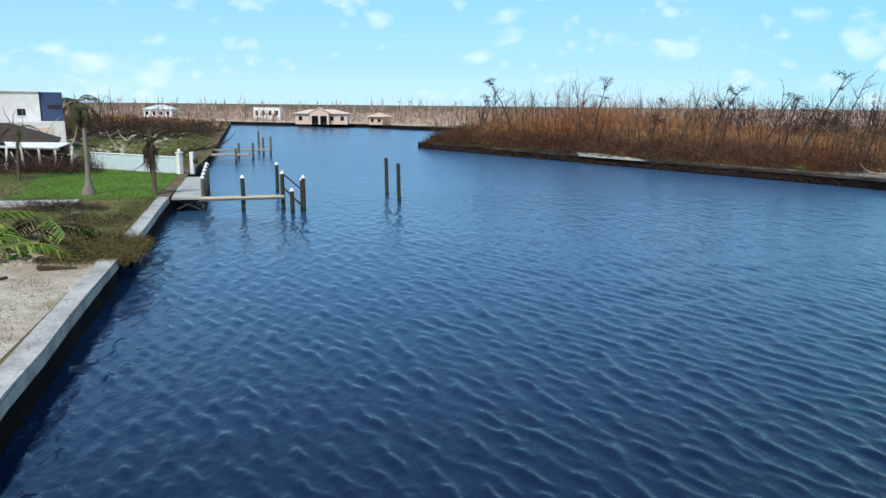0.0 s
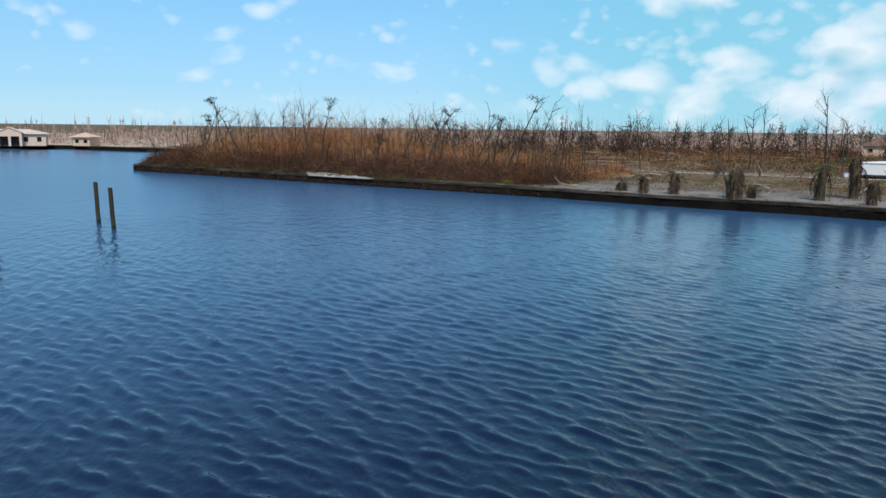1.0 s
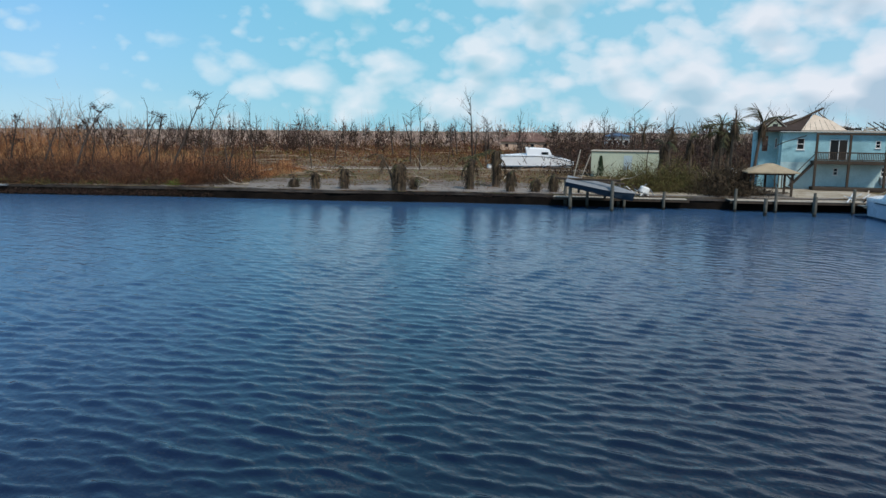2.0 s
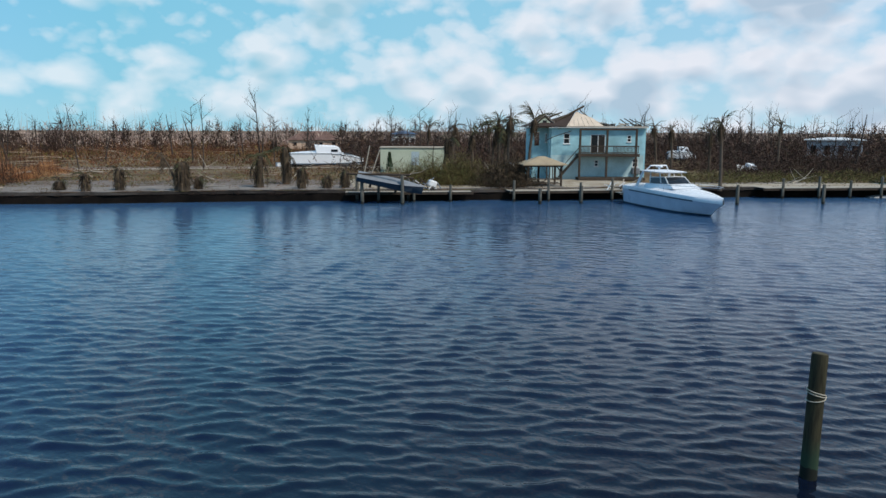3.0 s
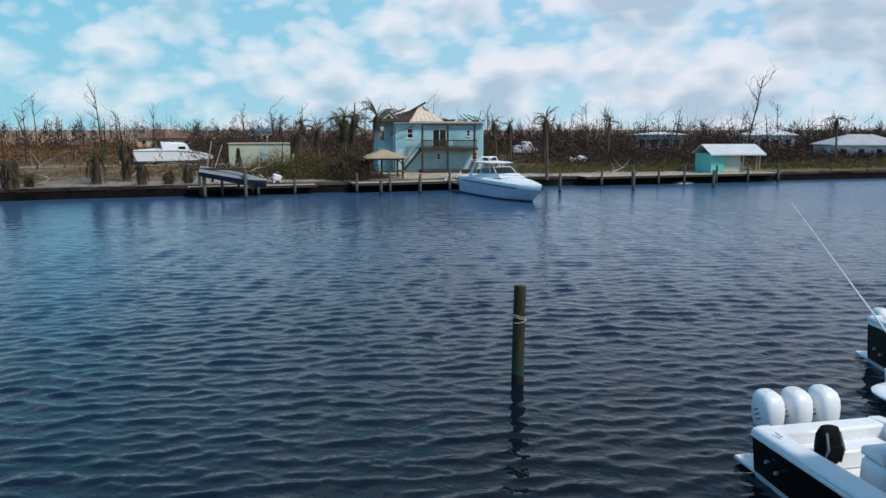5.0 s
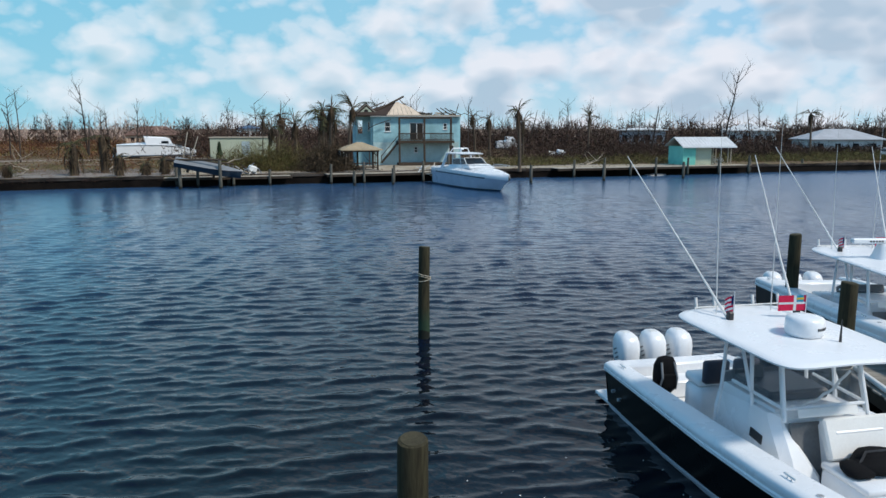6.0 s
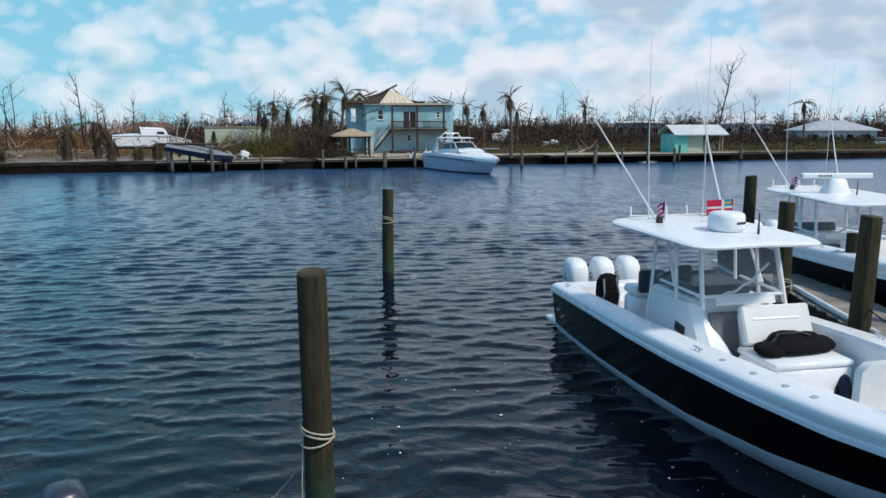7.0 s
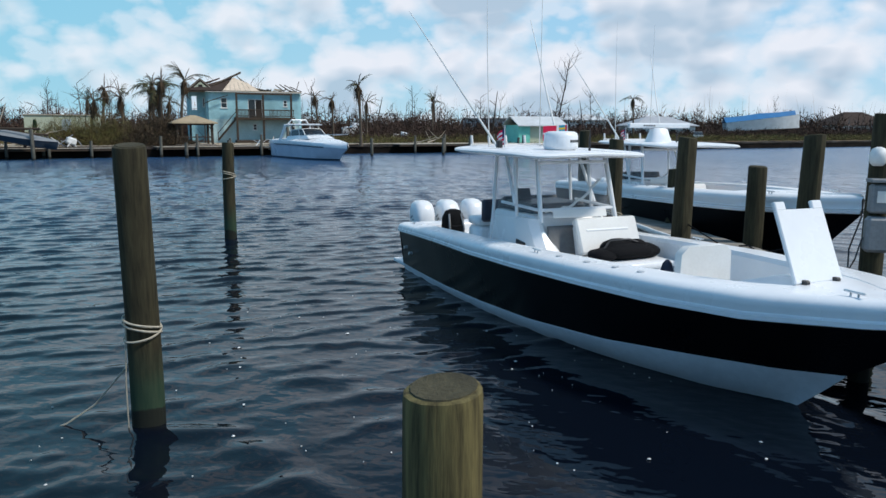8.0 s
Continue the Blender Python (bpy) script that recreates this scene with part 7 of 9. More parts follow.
cabin = Shape().loft([[(3.6, -1.55, 1.75), (8.6, -1.4, 1.95), (8.9, 0, 2.05), (8.6, 1.4, 1.95), (3.6, 1.55, 1.75)], [(3.8, -1.4, 2.15), (7.6, -1.15, 2.3), (7.9, 0, 2.36), (7.6, 1.15, 2.3), (3.8, 1.4, 2.15)]])
part("cabin", cabin, GEL, cr, "white cabin trunk", 25)
part("windshield", Shape().loft([[(4.4, -1.3, 2.2), (7.2, -1.08, 2.31), (7.5, 0, 2.36), (7.2, 1.08, 2.31), (4.4, 1.3, 2.2)], [(4.1, -1.2, 2.72), (6.4, -0.95, 2.86), (6.65, 0, 2.9), (6.4, 0.95, 2.86), (4.1, 1.2, 2.72)]], cap=False), GLASS, cr, "dark tinted wraparound windshield")
part("windshield_rim", Shape().tube([(4.1, -1.2, 2.72), (6.4, -0.95, 2.86), (6.65, 0, 2.9), (6.4, 0.95, 2.86), (4.1, 1.2, 2.72)], 0.04, 6), WHITEPAINT, cr)
part("helm_seat", Shape().box((4.6, 0.4, 2.1), (0.6, 0.7, 0.9), bevel=0.1).box((4.6, -0.6, 2.1), (0.6, 0.7, 0.9), bevel=0.1), DARK, cr, "dark helm seats")
for sg in (-1, 1):
    part("windshield_post", Shape().tube([(7.2, sg * 1.09, 2.31), (6.4, sg * 0.96, 2.86)], 0.045, 6), WHITEPAINT, cr)
    part("hardtop_leg", Shape().tube([(6.1, sg * 1.15, 2.3), (5.6, sg * 1.05, 3.22)], 0.05, 6), WHITEPAINT, cr)
    part("hardtop_leg", Shape().tube([(4.4, sg * 1.3, 2.1), (4.2, sg * 1.15, 3.22)], 0.05, 6), WHITEPAINT, cr)
    part("arch_leg", Shape().tube([(2.4, sg * 1.65, 1.6), (3.2, sg * 1.35, 3.2)], [0.16, 0.10], 8), GEL, cr)
    part("bow_rail", Shape().tube([(7.5, sg * 1.75, 1.75), (7.6, sg * 1.7, 2.25), (10.5, sg * 1.38, 2.35), (12.6, sg * 0.7, 2.38), (13.6, sg * 0.1, 2.4)], 0.022, 6), CHROME, cr)
part("radar_arch", Shape().tube([(3.3, -1.1, 3.35), (3.5, -0.8, 3.75), (3.5, 0.8, 3.75), (3.3, 1.1, 3.35)], 0.06, 6), GEL, cr)
part("hardtop", Shape().loft([[(2.8, -1.35, 3.2), (6.3, -1.15, 3.2), (6.7, 0, 3.2), (6.3, 1.15, 3.2), (2.8, 1.35, 3.2)], [(2.8, -1.4, 3.28), (6.4, -1.2, 3.28), (6.85, 0, 3.28), (6.4, 1.2, 3.28), (2.8, 1.4, 3.28)], [(3.1, -1.1, 3.36), (6.1, -0.9, 3.36), (6.4, 0, 3.36), (6.1, 0.9, 3.36), (3.1, 1.1, 3.36)]]), GEL, cr, "white hardtop", 40)
part("radar", Shape().box((3.6, 0, 3.66), (0.9, 0.25, 0.12), bevel=0.03).tube([(3.6, 0, 3.3), (3.6, 0, 3.62)], 0.1, 8), GEL, cr)
# dark plate coloured as the shade in the open cockpit
part("cockpit_shade", Shape().box((2.0, 0, 1.7), (2.6, 2.8, 0.1), bevel=0.02), DARK, cr, "dark plate standing in for shade in the cockpit")

# boats ashore


def small_boat(name, label, m, mat, length=8.0, canopy=True, motor=True):
    b = thing(name, label, "boat", m)
    rings, deck = [], []
    for i in range(17):
        u = length * i / 16
        f = u / length
        w = 1.2 * (1 - max(0, f - 0.45) ** 2 * 3.2) if f < 0.98 else 0.06
        zt = 1.95 - 0.9 * max(0, (f - 0.5) / 0.5) ** 1.6 if canopy else 1.15 + 0.35 * f
        rings.append([(u, -w, zt), (u, -w * 0.85, 0.45 + 0.4 * max(0, f - 0.6)), (u, 0, 0.05 + 0.9 * max(0, f - 0.7)), (u, w * 0.85, 0.45 + 0.4 * max(0, f - 0.6)), (u, w, zt)])
        deck.append([(u, -w, zt), (u, -w * 0.8, zt + 0.08), (u, 0, zt + 0.12 + 0.3 * max(0, math.sin(math.pi * f))), (u, w * 0.8, zt + 0.08), (u, w, zt)])
    part("hull", Shape().loft(rings, cap=False, closed=False).add(rings[0], [(0, 1, 2, 3, 4)]), mat, b, smooth=45)
    part("deck", Shape().loft(deck, cap=False, closed=False), GEL if canopy else GREY, b, smooth=45)
    part("rub_rail", Shape().tube([(r[0][0], r[0][1] - 0.02, r[0][2]) for r in rings], 0.05, 5).tube([(r[4][0], r[4][1] + 0.02, r[4][2]) for r in rings], 0.05, 5), GREY, b)
    if canopy:
        k = length / 10
        part("canopy", Shape().loft([[(3.6 * k, -1.05, 2.0), (7.1 * k, -0.95, 1.85), (7.1 * k, 0.95, 1.85), (3.6 * k, 1.05, 2.0)], [(3.45 * k, -1.0, 3.0), (6.6 * k, -0.85, 2.9), (6.6 * k, 0.85, 2.9), (3.45 * k, 1.0, 3.0)], [(3.4 * k, -0.85, 3.22), (6.1 * k, -0.7, 3.08), (6.1 * k, 0.7, 3.08), (3.4 * k, 0.85, 3.22)]]), GEL, b, "white canvas canopy", 30)
        part("cabin_window", Shape().box((6.0 * k, -0.98, 2.35), (0.9 * k, 0.05, 0.35), bevel=0.02), GLASS, b)
        part("fore_hatch", Shape().box((7.9 * k, -0.35, 2.05), (1.2 * k, 0.7, 0.12), pose(0, 0, 0, 0, 8, 0), 0.03), DARK, b, "dark hatch on the foredeck")
        part("waterline_stripe", Shape().tube([(r[1][0], r[1][1] - 0.02, r[1][2]) for r in rings], 0.09, 5), SLATEBLUE, b)
    if motor:
        part("motor", Shape().box((-0.35, 0, 1.25), (0.5, 0.5, 0.8), bevel=0.12).box((-0.3, 0, 0.55), (0.25, 0.2, 0.9), bevel=0.04), BLACKPLASTIC, b, "black outboard motor")
    part("cradle", Shape().box((1.5, 0, 0.1), (0.25, 1.8, 0.35), bevel=0.03).box((length * 0.6, 0, 0.15), (0.25, 1.5, 0.45), bevel=0.03), DARKWOOD, b)
    return b


small_boat("beached_boat", "white powerboat with tilted canopy standing on land beside the track", facing(80.6, 86.6, GZ, 0.75, -0.66) @ Matrix.Diagonal((1.18, 1.1, 1.1, 1)), GEL, 10.0)
small_boat("stranded_boat", "small white boat stranded among the scrub behind the bank", facing(141.0, 46.0, GZ + 0.3, 0.5, -0.87) @ Matrix.Scale(0.85, 4), GEL, 6.5)
small_boat("lift_boat", "dark blue boat tilted on a broken boat lift", pose(51.2, 45.6, 2.1) @ pose(0, 0, 0, 0, 0, math.degrees(math.atan2(-0.76, 0.65))) @ pose(0, 0, 0, 12, 13, 0) @ Matrix.Diagonal((0.90, 0.90, 0.66, 1)), noisy("slate_dull", (0.02, 0.04, 0.06), (0.012, 0.02, 0.03), 0.45, 0.8, 8.0, 0.05), 7.0, False, False)
lift = thing("boat_lift", "broken timber boat lift on four grey piles", "boat lift")
for x, y, h in ((51.2, 44.88, 2.75), (53.08, 41.55, 2.75), (53.2, 47.3, 2.6), (56.6, 43.6, 2.2)):
    part("support_post", pile_mesh(h, 0.16, int(x * 3), 12), PILE_GREY, lift, m=pose(x, y, 0))
part("lift_beam", Shape().tube([(50.7, 45.9, 2.82), (53.5, 41.0, 2.78)], 0.11, 6), DARKWOOD, lift)
part("lift_beam", Shape().tube([(52.6, 48.0, 2.7), (56.9, 43.2, 2.2)], 0.11, 6), DARKWOOD, lift)
part("cable", Shape().tube([(51.3, 45.0, 2.8), (52.5, 47.0, 1.4)], 0.02, 5).tube([(53.1, 41.6, 2.8), (55.5, 43.5, 1.2)], 0.02, 5), BLACKPLASTIC, lift)
part("mast", Shape().tube([(53.6, 46.8, 2.4), (54.0, 46.3, 5.4)], 0.05, 6).tube([(54.1, 46.3, 2.4), (54.9, 45.8, 5.0)], 0.045, 6), PALEWOOD, lift, "two pale leaning poles")
wr2 = thing("wrecked_trailer", "tangled white and dark frame of a wrecked trailer beside the lift", "debris", facing(57.6, 42.6, GZ, 0.65, -0.76))
for i in range(12):
    part("bar", Shape().tube([(rw.uniform(-1, 2.2), rw.uniform(0, 1.6), 0.05), (rw.uniform(-1, 2.2), rw.uniform(0, 1.6), rw.uniform(0.5, 1.3))], 0.05, 5), rw.choice((GREY, WHITEPAINT, DARKWOOD)), wr2)
part("tank", Shape().box((1.0, 0.8, 0.55), (0.9, 0.6, 0.7), pose(0, 0, 0, 0, 20, 15), 0.15), WHITEPAINT, wr2, "white tank")

# pale green shed and the low shed debris
SM = facing(78.6, 65.9, 0, 0.6, -0.8)
shed = thing("shed", "low pale green block shed with a faded blue door", "shed", SM)
part("wall", wall_panel(0, 9.0, GZ, 4.45, 0.2, []), SHEDGREEN, shed)
part("wall", wall_panel(0.2, 5.0, GZ, 4.45, 0.2, []), SHEDGREEN, shed, m=pose(0.2, 0, 0, 0, 0, 90))
part("wall", wall_panel(0.2, 5.0, GZ, 4.45, 0.2, []), SHEDGREEN, shed, m=pose(9.0, 0, 0, 0, 0, 90))
part("wall", wall_panel(0, 9.0, GZ, 4.45, 0.2, []), SHEDGREEN, shed, m=pose(0, 5.0, 0))
part("flat_roof", Shape().box((4.5, 2.6, 4.51), (9.3, 5.5, 0.12), bevel=0.02), PALEWOOD, shed, "thin tan flat roof")
part("door", Shape().box((4.9, -0.02, 3.0), (1.1, 0.06, 1.9), bevel=0.02), noisy("faded_blue", (0.42, 0.52, 0.55), (0.32, 0.40, 0.42), 0.8), shed, "faded blue door panel")
for x, y, s in ((81.0, 87.0, 1.0), (80.0, 88.5, 0.7), (96.0, 55.0, 1.2)):
    jb = thing("white_crate", "white plastic crate lying on the sand", "crate", pose(x, y, GZ, 0, 0, rw.uniform(0, 90)), "scattered crates")
    part("crate_body", Shape().box((0, 0, 0.45 * s), (1.3 * s, 0.9 * s, 0.9 * s), bevel=0.08), WHITEPAINT, jb)
    part("crate_lid", Shape().box((0, 0, 0.93 * s), (1.36 * s, 0.96 * s, 0.07), bevel=0.02), GREY, jb)

# far houses


def far_house(label, x, y, ux, uy, w, d, h, rise, wall_mat, roof_mat, ruined=False, windows=4):
    m = facing(x, y, GZ, ux, uy)
    f = thing("far_house", label, "house", m, "far houses")
    hl = [(w * (i + 0.5) / windows - 0.55, w * (i + 0.5) / windows + 0.55, h * 0.35, h * 0.75) for i in range(windows)]
    part("wall", wall_panel(0, w, 0, h, 0.25, hl), wall_mat, f)
    part("wall", wall_panel(0.25, d, 0, h, 0.25, []), wall_mat, f, m=pose(0.25, 0, 0, 0, 0, 90))
    part("wall", wall_panel(0.25, d, 0, h, 0.25, []), wall_mat, f, m=pose(w, 0, 0, 0, 0, 90))
    part("wall", wall_panel(0, w, 0, h, 0.25, []), wall_mat, f, m=pose(0, d, 0))
    for hx in hl:
        part("window", Shape().box(((hx[0] + hx[1]) / 2, 0.15, (hx[2] + hx[3]) / 2), (1.1, 0.03, hx[3] - hx[2]), bevel=0.003), GLASS, f)
    if rise:
        part("roof", Shape().loft([[(-0.6, -0.6, h), (w + 0.6, -0.6, h), (w + 0.6, d + 0.6, h), (-0.6, d + 0.6, h)], [(-0.6, -0.6, h + 0.15), (w + 0.6, -0.6, h + 0.15), (w + 0.6, d + 0.6, h + 0.15), (-0.6, d + 0.6, h + 0.15)], [(d * 0.45, d * 0.48, h + rise), (w - d * 0.45, d * 0.48, h + rise), (w - d * 0.45, d * 0.52, h + rise), (d * 0.45, d * 0.52, h + rise)]]), roof_mat, f, smooth=20)
    return f


GREYROOF = noisy("grey_metal_roof", (0.46, 0.47, 0.49), (0.30, 0.30, 0.31), 0.55, 0.5, 6.0, 0.15)
far_house("single-storey house with grey-white metal hip roof behind the scrub", 149, -13, 0.35, -0.94, 12.5, 9, 2.5, 2.0, WHITEPAINT, GREYROOF)
far_house("low grey-white house with flat white roof behind the scrub", 166, 25.6, 0.15, -0.99, 10, 8, 4.2, 0.6, GREYROOF, ROOFWHITE)
far_house("low pale house with white roof among the scrub", 185, 4, 0.2, -0.98, 11, 8, 4.0, 1.5, WHITEPAINT, ROOFWHITE)
far_house("house with a collapsed brown roof beyond the dry field", 158, 171, 0.70, -0.71, 16, 10, 2.7, 2.8, PEACH, noisy("faded_brown_roof", (0.20, 0.125, 0.10), (0.10, 0.06, 0.05), 0.9, 0.4, 5.0, 0.4, spec=0.1, amount=0.8))
far_house("small white house with a dull blue tarp roof beyond the field", 183, 149, 0.70, -0.71, 7, 7, 4.6, 1.2, WHITEPAINT, noisy("dull_blue_tarp", (0.07, 0.13, 0.22), (0.05, 0.08, 0.13), 0.7, 0.6, 8.0, 0.3))
PALEPEACH = noisy("pale_peach", (0.72, 0.56, 0.45), (0.56, 0.42, 0.33), 0.85, 0.3, 6.0, 0.2)
ph_ = far_house("pale peach house with a gabled arched front on the far bank", -78, 217, 0.97, 0.22, 16, 9, 3.2, 1.3, PALEPEACH, PALEPEACH, windows=5)
part("gable_front", Shape().loft([[(4.6, y, 0), (5.2, y, 0), (5.2, y, 2.6), (7.2, y, 2.6), (7.2, y, 0), (7.8, y, 0), (7.8, y, 2.6), (9.8, y, 2.6), (9.8, y, 0), (10.4, y, 0), (10.4, y, 3.6), (7.5, y, 5.0), (4.6, y, 3.6)] for y in (-2.0, -1.7)]), PALEPEACH, ph_, "gabled front with arches", 20)
part("gable_roof", Shape().loft([[(4.2, y, 3.5), (7.5, y, 5.1), (10.8, y, 3.5), (7.5, y, 4.9)] for y in (-2.2, 4.0)]), PALEPEACH, ph_, smooth=20)
# dark sheet behind the arches, shade of the porch in its colour
part("porch_shade", Shape().box((7.5, -0.3, 1.4), (5.4, 0.1, 2.6), bevel=0.01), DARK, ph_)
far_house("small peach house on the far bank", -56, 222, 0.95, -0.3, 5, 5, 2.4, 1.3, PEACH, PEACH, windows=2)
far_house("white two-storey house far along the canal", -113, 268, 0.97, 0.22, 10, 8, 4.6, 0, WHITEPAINT, ROOFWHITE)
far_house("white house with pale hip roof beyond the brush", -162, 274, 0.97, 0.22, 11, 9, 3.4, 1.8, WHITEPAINT, ROOFWHITE)
far_house("house with a dark hip roof on the far shore", 232, -72, 0.3, -0.95, 18, 14, 3.2, 4.0, WHITEPAINT, ROOFBROWN)
def parked_car(m, label):
    """A small white hatchback: body, glass cabin, wheels, lamps."""
    c = thing("parked_car", label, "car", m)
    sec = lambda x, w, z0, z1: [(x, -w, z0), (x, -w, z1 - 0.08), (x, -w + 0.1, z1), (x, w - 0.1, z1), (x, w, z1 - 0.08), (x, w, z0)]
    part("body", Shape().loft([sec(0, 0.78, 0.35, 0.75), sec(0.2, 0.84, 0.28, 0.88), sec(1.1, 0.86, 0.25, 0.98), sec(3.4, 0.86, 0.25, 1.0), sec(3.9, 0.8, 0.3, 0.92)]), WHITEPAINT, c, smooth=40)
    part("cabin", Shape().loft([sec(1.0, 0.80, 0.95, 1.02), sec(1.7, 0.68, 0.95, 1.46), sec(3.0, 0.68, 0.95, 1.48), sec(3.75, 0.76, 0.95, 1.05)]), GLASS, c, "dark glass cabin", 40)
    part("car_roof", Shape().box((2.35, 0, 1.49), (1.35, 1.26, 0.05), bevel=0.02), WHITEPAINT, c)
    for x in (0.75, 3.1):
        for sg in (-1, 1):
            w = part("wheel", Shape().tube([(x, sg * 0.70, 0.3), (x, sg * 0.88, 0.3)], 0.30, 14), BLACKPLASTIC, c)
            part("rim", Shape().tube([(x, sg * 0.88, 0.3), (x, sg * 0.895, 0.3)], 0.18, 10), CHROME, w)
    for sg in (-1, 1):
        part("headlight", Shape().box((0.02, sg * 0.6, 0.68), (0.06, 0.26, 0.14), bevel=0.02), CHROME, c)
    return c


parked_car(facing(137.8, -23.7, GZ, -0.97, 0.1), "small white car parked on the far bank")
bb = thing("covered_boat", "large white boat under a blue tarp standing ashore", "boat", facing(176, -33.5, GZ + 0.5, 0.1, -0.995) @ pose(0, 0, 0, 0, -3, 0) @ Matrix.Diagonal((0.95, 1, 1.25, 1)))
part("hull", Shape().loft([[(u, -w, 2.3 + 0.05 * u), (u, -w * 0.8, 0.8), (u, 0, 0.3 + 0.1 * max(0, u - 10)), (u, w * 0.8, 0.8), (u, w, 2.3 + 0.05 * u)] for u, w in ((0, 1.9), (4, 2.1), (10, 2.1), (14, 1.5), (17, 0.1))], cap=False, closed=False), WHITEPAINT, bb, smooth=45)
part("tarp", Shape().loft([[(u, -w, 2.32 + 0.05 * u), (u, 0, 3.3 + 0.04 * u + 0.1 * math.sin(u)), (u, w, 2.32 + 0.05 * u)] for u, w in ((-0.2, 1.95), (4, 2.15), (8, 2.15), (12, 1.9), (16, 0.6))], cap=False, closed=False), TARPBLUE, bb, "blue tarp cover", 40)
yb = thing("wrecked_boat", "white boat lying on its side among the scrub", "boat", pose(112, 26, GZ + 0.1, 20, 10, -40) @ Matrix.Scale(0.6, 4))
part("hull", Shape().loft([[(u, -w, 1.4), (u, 0, 0.1), (u, w, 1.4)] for u, w in ((0, 1.2), (4, 1.3), (7, 0.8), (8.5, 0.1))], cap=False, closed=False), WHITEPAINT, yb, smooth=45)
part("cabin", Shape().box((3, 0, 1.9), (2.4, 1.6, 1.1), bevel=0.2), GEL, yb)

# ---- trees, palms, stumps ----


def limb(sh, p, d, length, r, rnd, depth, droop=0.0):
    """A crooked tapering branch, with smaller ones from it."""
    pts, q = [Vector(p)], Vector(p)
    dd = Vector(d).normalized()
    n = 4
    for i in range(n):
        dd = (dd + Vector((rnd.uniform(-1, 1), rnd.uniform(-1, 1), rnd.uniform(-0.6, 0.9) - droop)) * 0.22).normalized()
        q = q + dd * (length / n)
        pts.append(q.copy())
    sh.tube(pts, [r * (1 - 0.78 * i / n) for i in range(n + 1)], 5 if r > 0.04 else 4)
    if depth:
        for i in range(1, n + 1):
            if rnd.random() < 0.75:
                a = rnd.uniform(0, 6.28)
                side = Vector((math.cos(a), math.sin(a), rnd.uniform(0.1, 0.9)))
                limb(sh, pts[i], (dd * 0.7 + side), length * rnd.uniform(0.3, 0.55), r * 0.45, rnd, depth - 1, droop)


def dead_tree_meshes(seed, h, r, forks, lean):
    rnd = random.Random(seed)
    tr, br = Shape(), Shape()
    pts, q = [Vector((0, 0, -0.2))], Vector((0, 0, 0))
    d = Vector((lean * rnd.uniform(-1, 1), lean * rnd.uniform(-1, 1), 1)).normalized()
    n = 7
    for i in range(n):
        d = (d + Vector((rnd.uniform(-1, 1), rnd.uniform(-1, 1), 0.5)) * 0.07).normalized()
        q = q + d * h / n
        pts.append(q.copy())
    tr.tube(pts, [r * (1.1 - 0.85 * i / n) for i in range(n + 1)], 7)
    for k in range(forks):
        i = rnd.randint(2, n)
        a = rnd.uniform(0, 6.28)
        limb(br, pts[i], (math.cos(a), math.sin(a), rnd.uniform(0.4, 1.8)), h * rnd.uniform(0.12, 0.32), r * 0.36, rnd, 2)
    return tr.mesh("trunk", TRUNK), (br.mesh("branches", TRUNK) if forks else None)


TREE_KINDS = [dead_tree_meshes(100 + i, 1.0 * hgt, rad, fk, ln) for i, (hgt, rad, fk, ln) in enumerate(((8, 0.13, 8, 0.12), (6, 0.10, 7, 0.3), (10, 0.14, 11, 0.08), (5, 0.09, 3, 0.5), (7, 0.11, 8, 0.2), (9, 0.10, 5, 0.06), (4, 0.12, 1, 0.35), (6.5, 0.12, 10, 0.25)))]
TREE_H = (8, 6, 10, 5, 7, 9, 4, 6.5)


def dead_tree(x, y, kind, h, turn=0.0, tilt=0.0, label="bare dead tree with broken limbs stripped by the storm", group="dead trees"):
    s = h / TREE_H[kind]
    t = thing("dead_tree", label, "tree", pose(x, y, GZ, tilt, 0, turn), group)
    t.scale = (s ** 0.6, s ** 0.6, s)
    tr, br = TREE_KINDS[kind]
    part("trunk", tr, TRUNK, t)
    if br:
        part("crown", br, TRUNK, t)
    return t


rt = random.Random(21)
for i in range(190):  # the field and the woods behind it
    r_, a_ = rt.uniform(95, 330), radians(rt.uniform(4, 104))
    x, y = math.sin(a_) * r_, math.cos(a_) * r_
    e = east_depth(np.array([x]), np.array([y]))[0]
    if e < 24 or math.hypot(x - 88, y - 38) < 15:
        continue
    dead_tree(x, y, rt.randrange(8), (5.0 + 6.5 * rt.random() ** 1.5) * (1.0 if e > 50 else 0.8), rt.uniform(0, 360), rt.uniform(-8, 8))
for i in range(46):  # the thicket on the bend
    (x,), (y,), _, _ = along(bend, 1, -3, -24, np.random.default_rng(300 + i))
    dead_tree(float(x), float(y), rt.randrange(8), rt.uniform(5.5, 9.5), rt.uniform(0, 360), rt.uniform(-18, 18), "thin dead tree leaning out of the thicket")
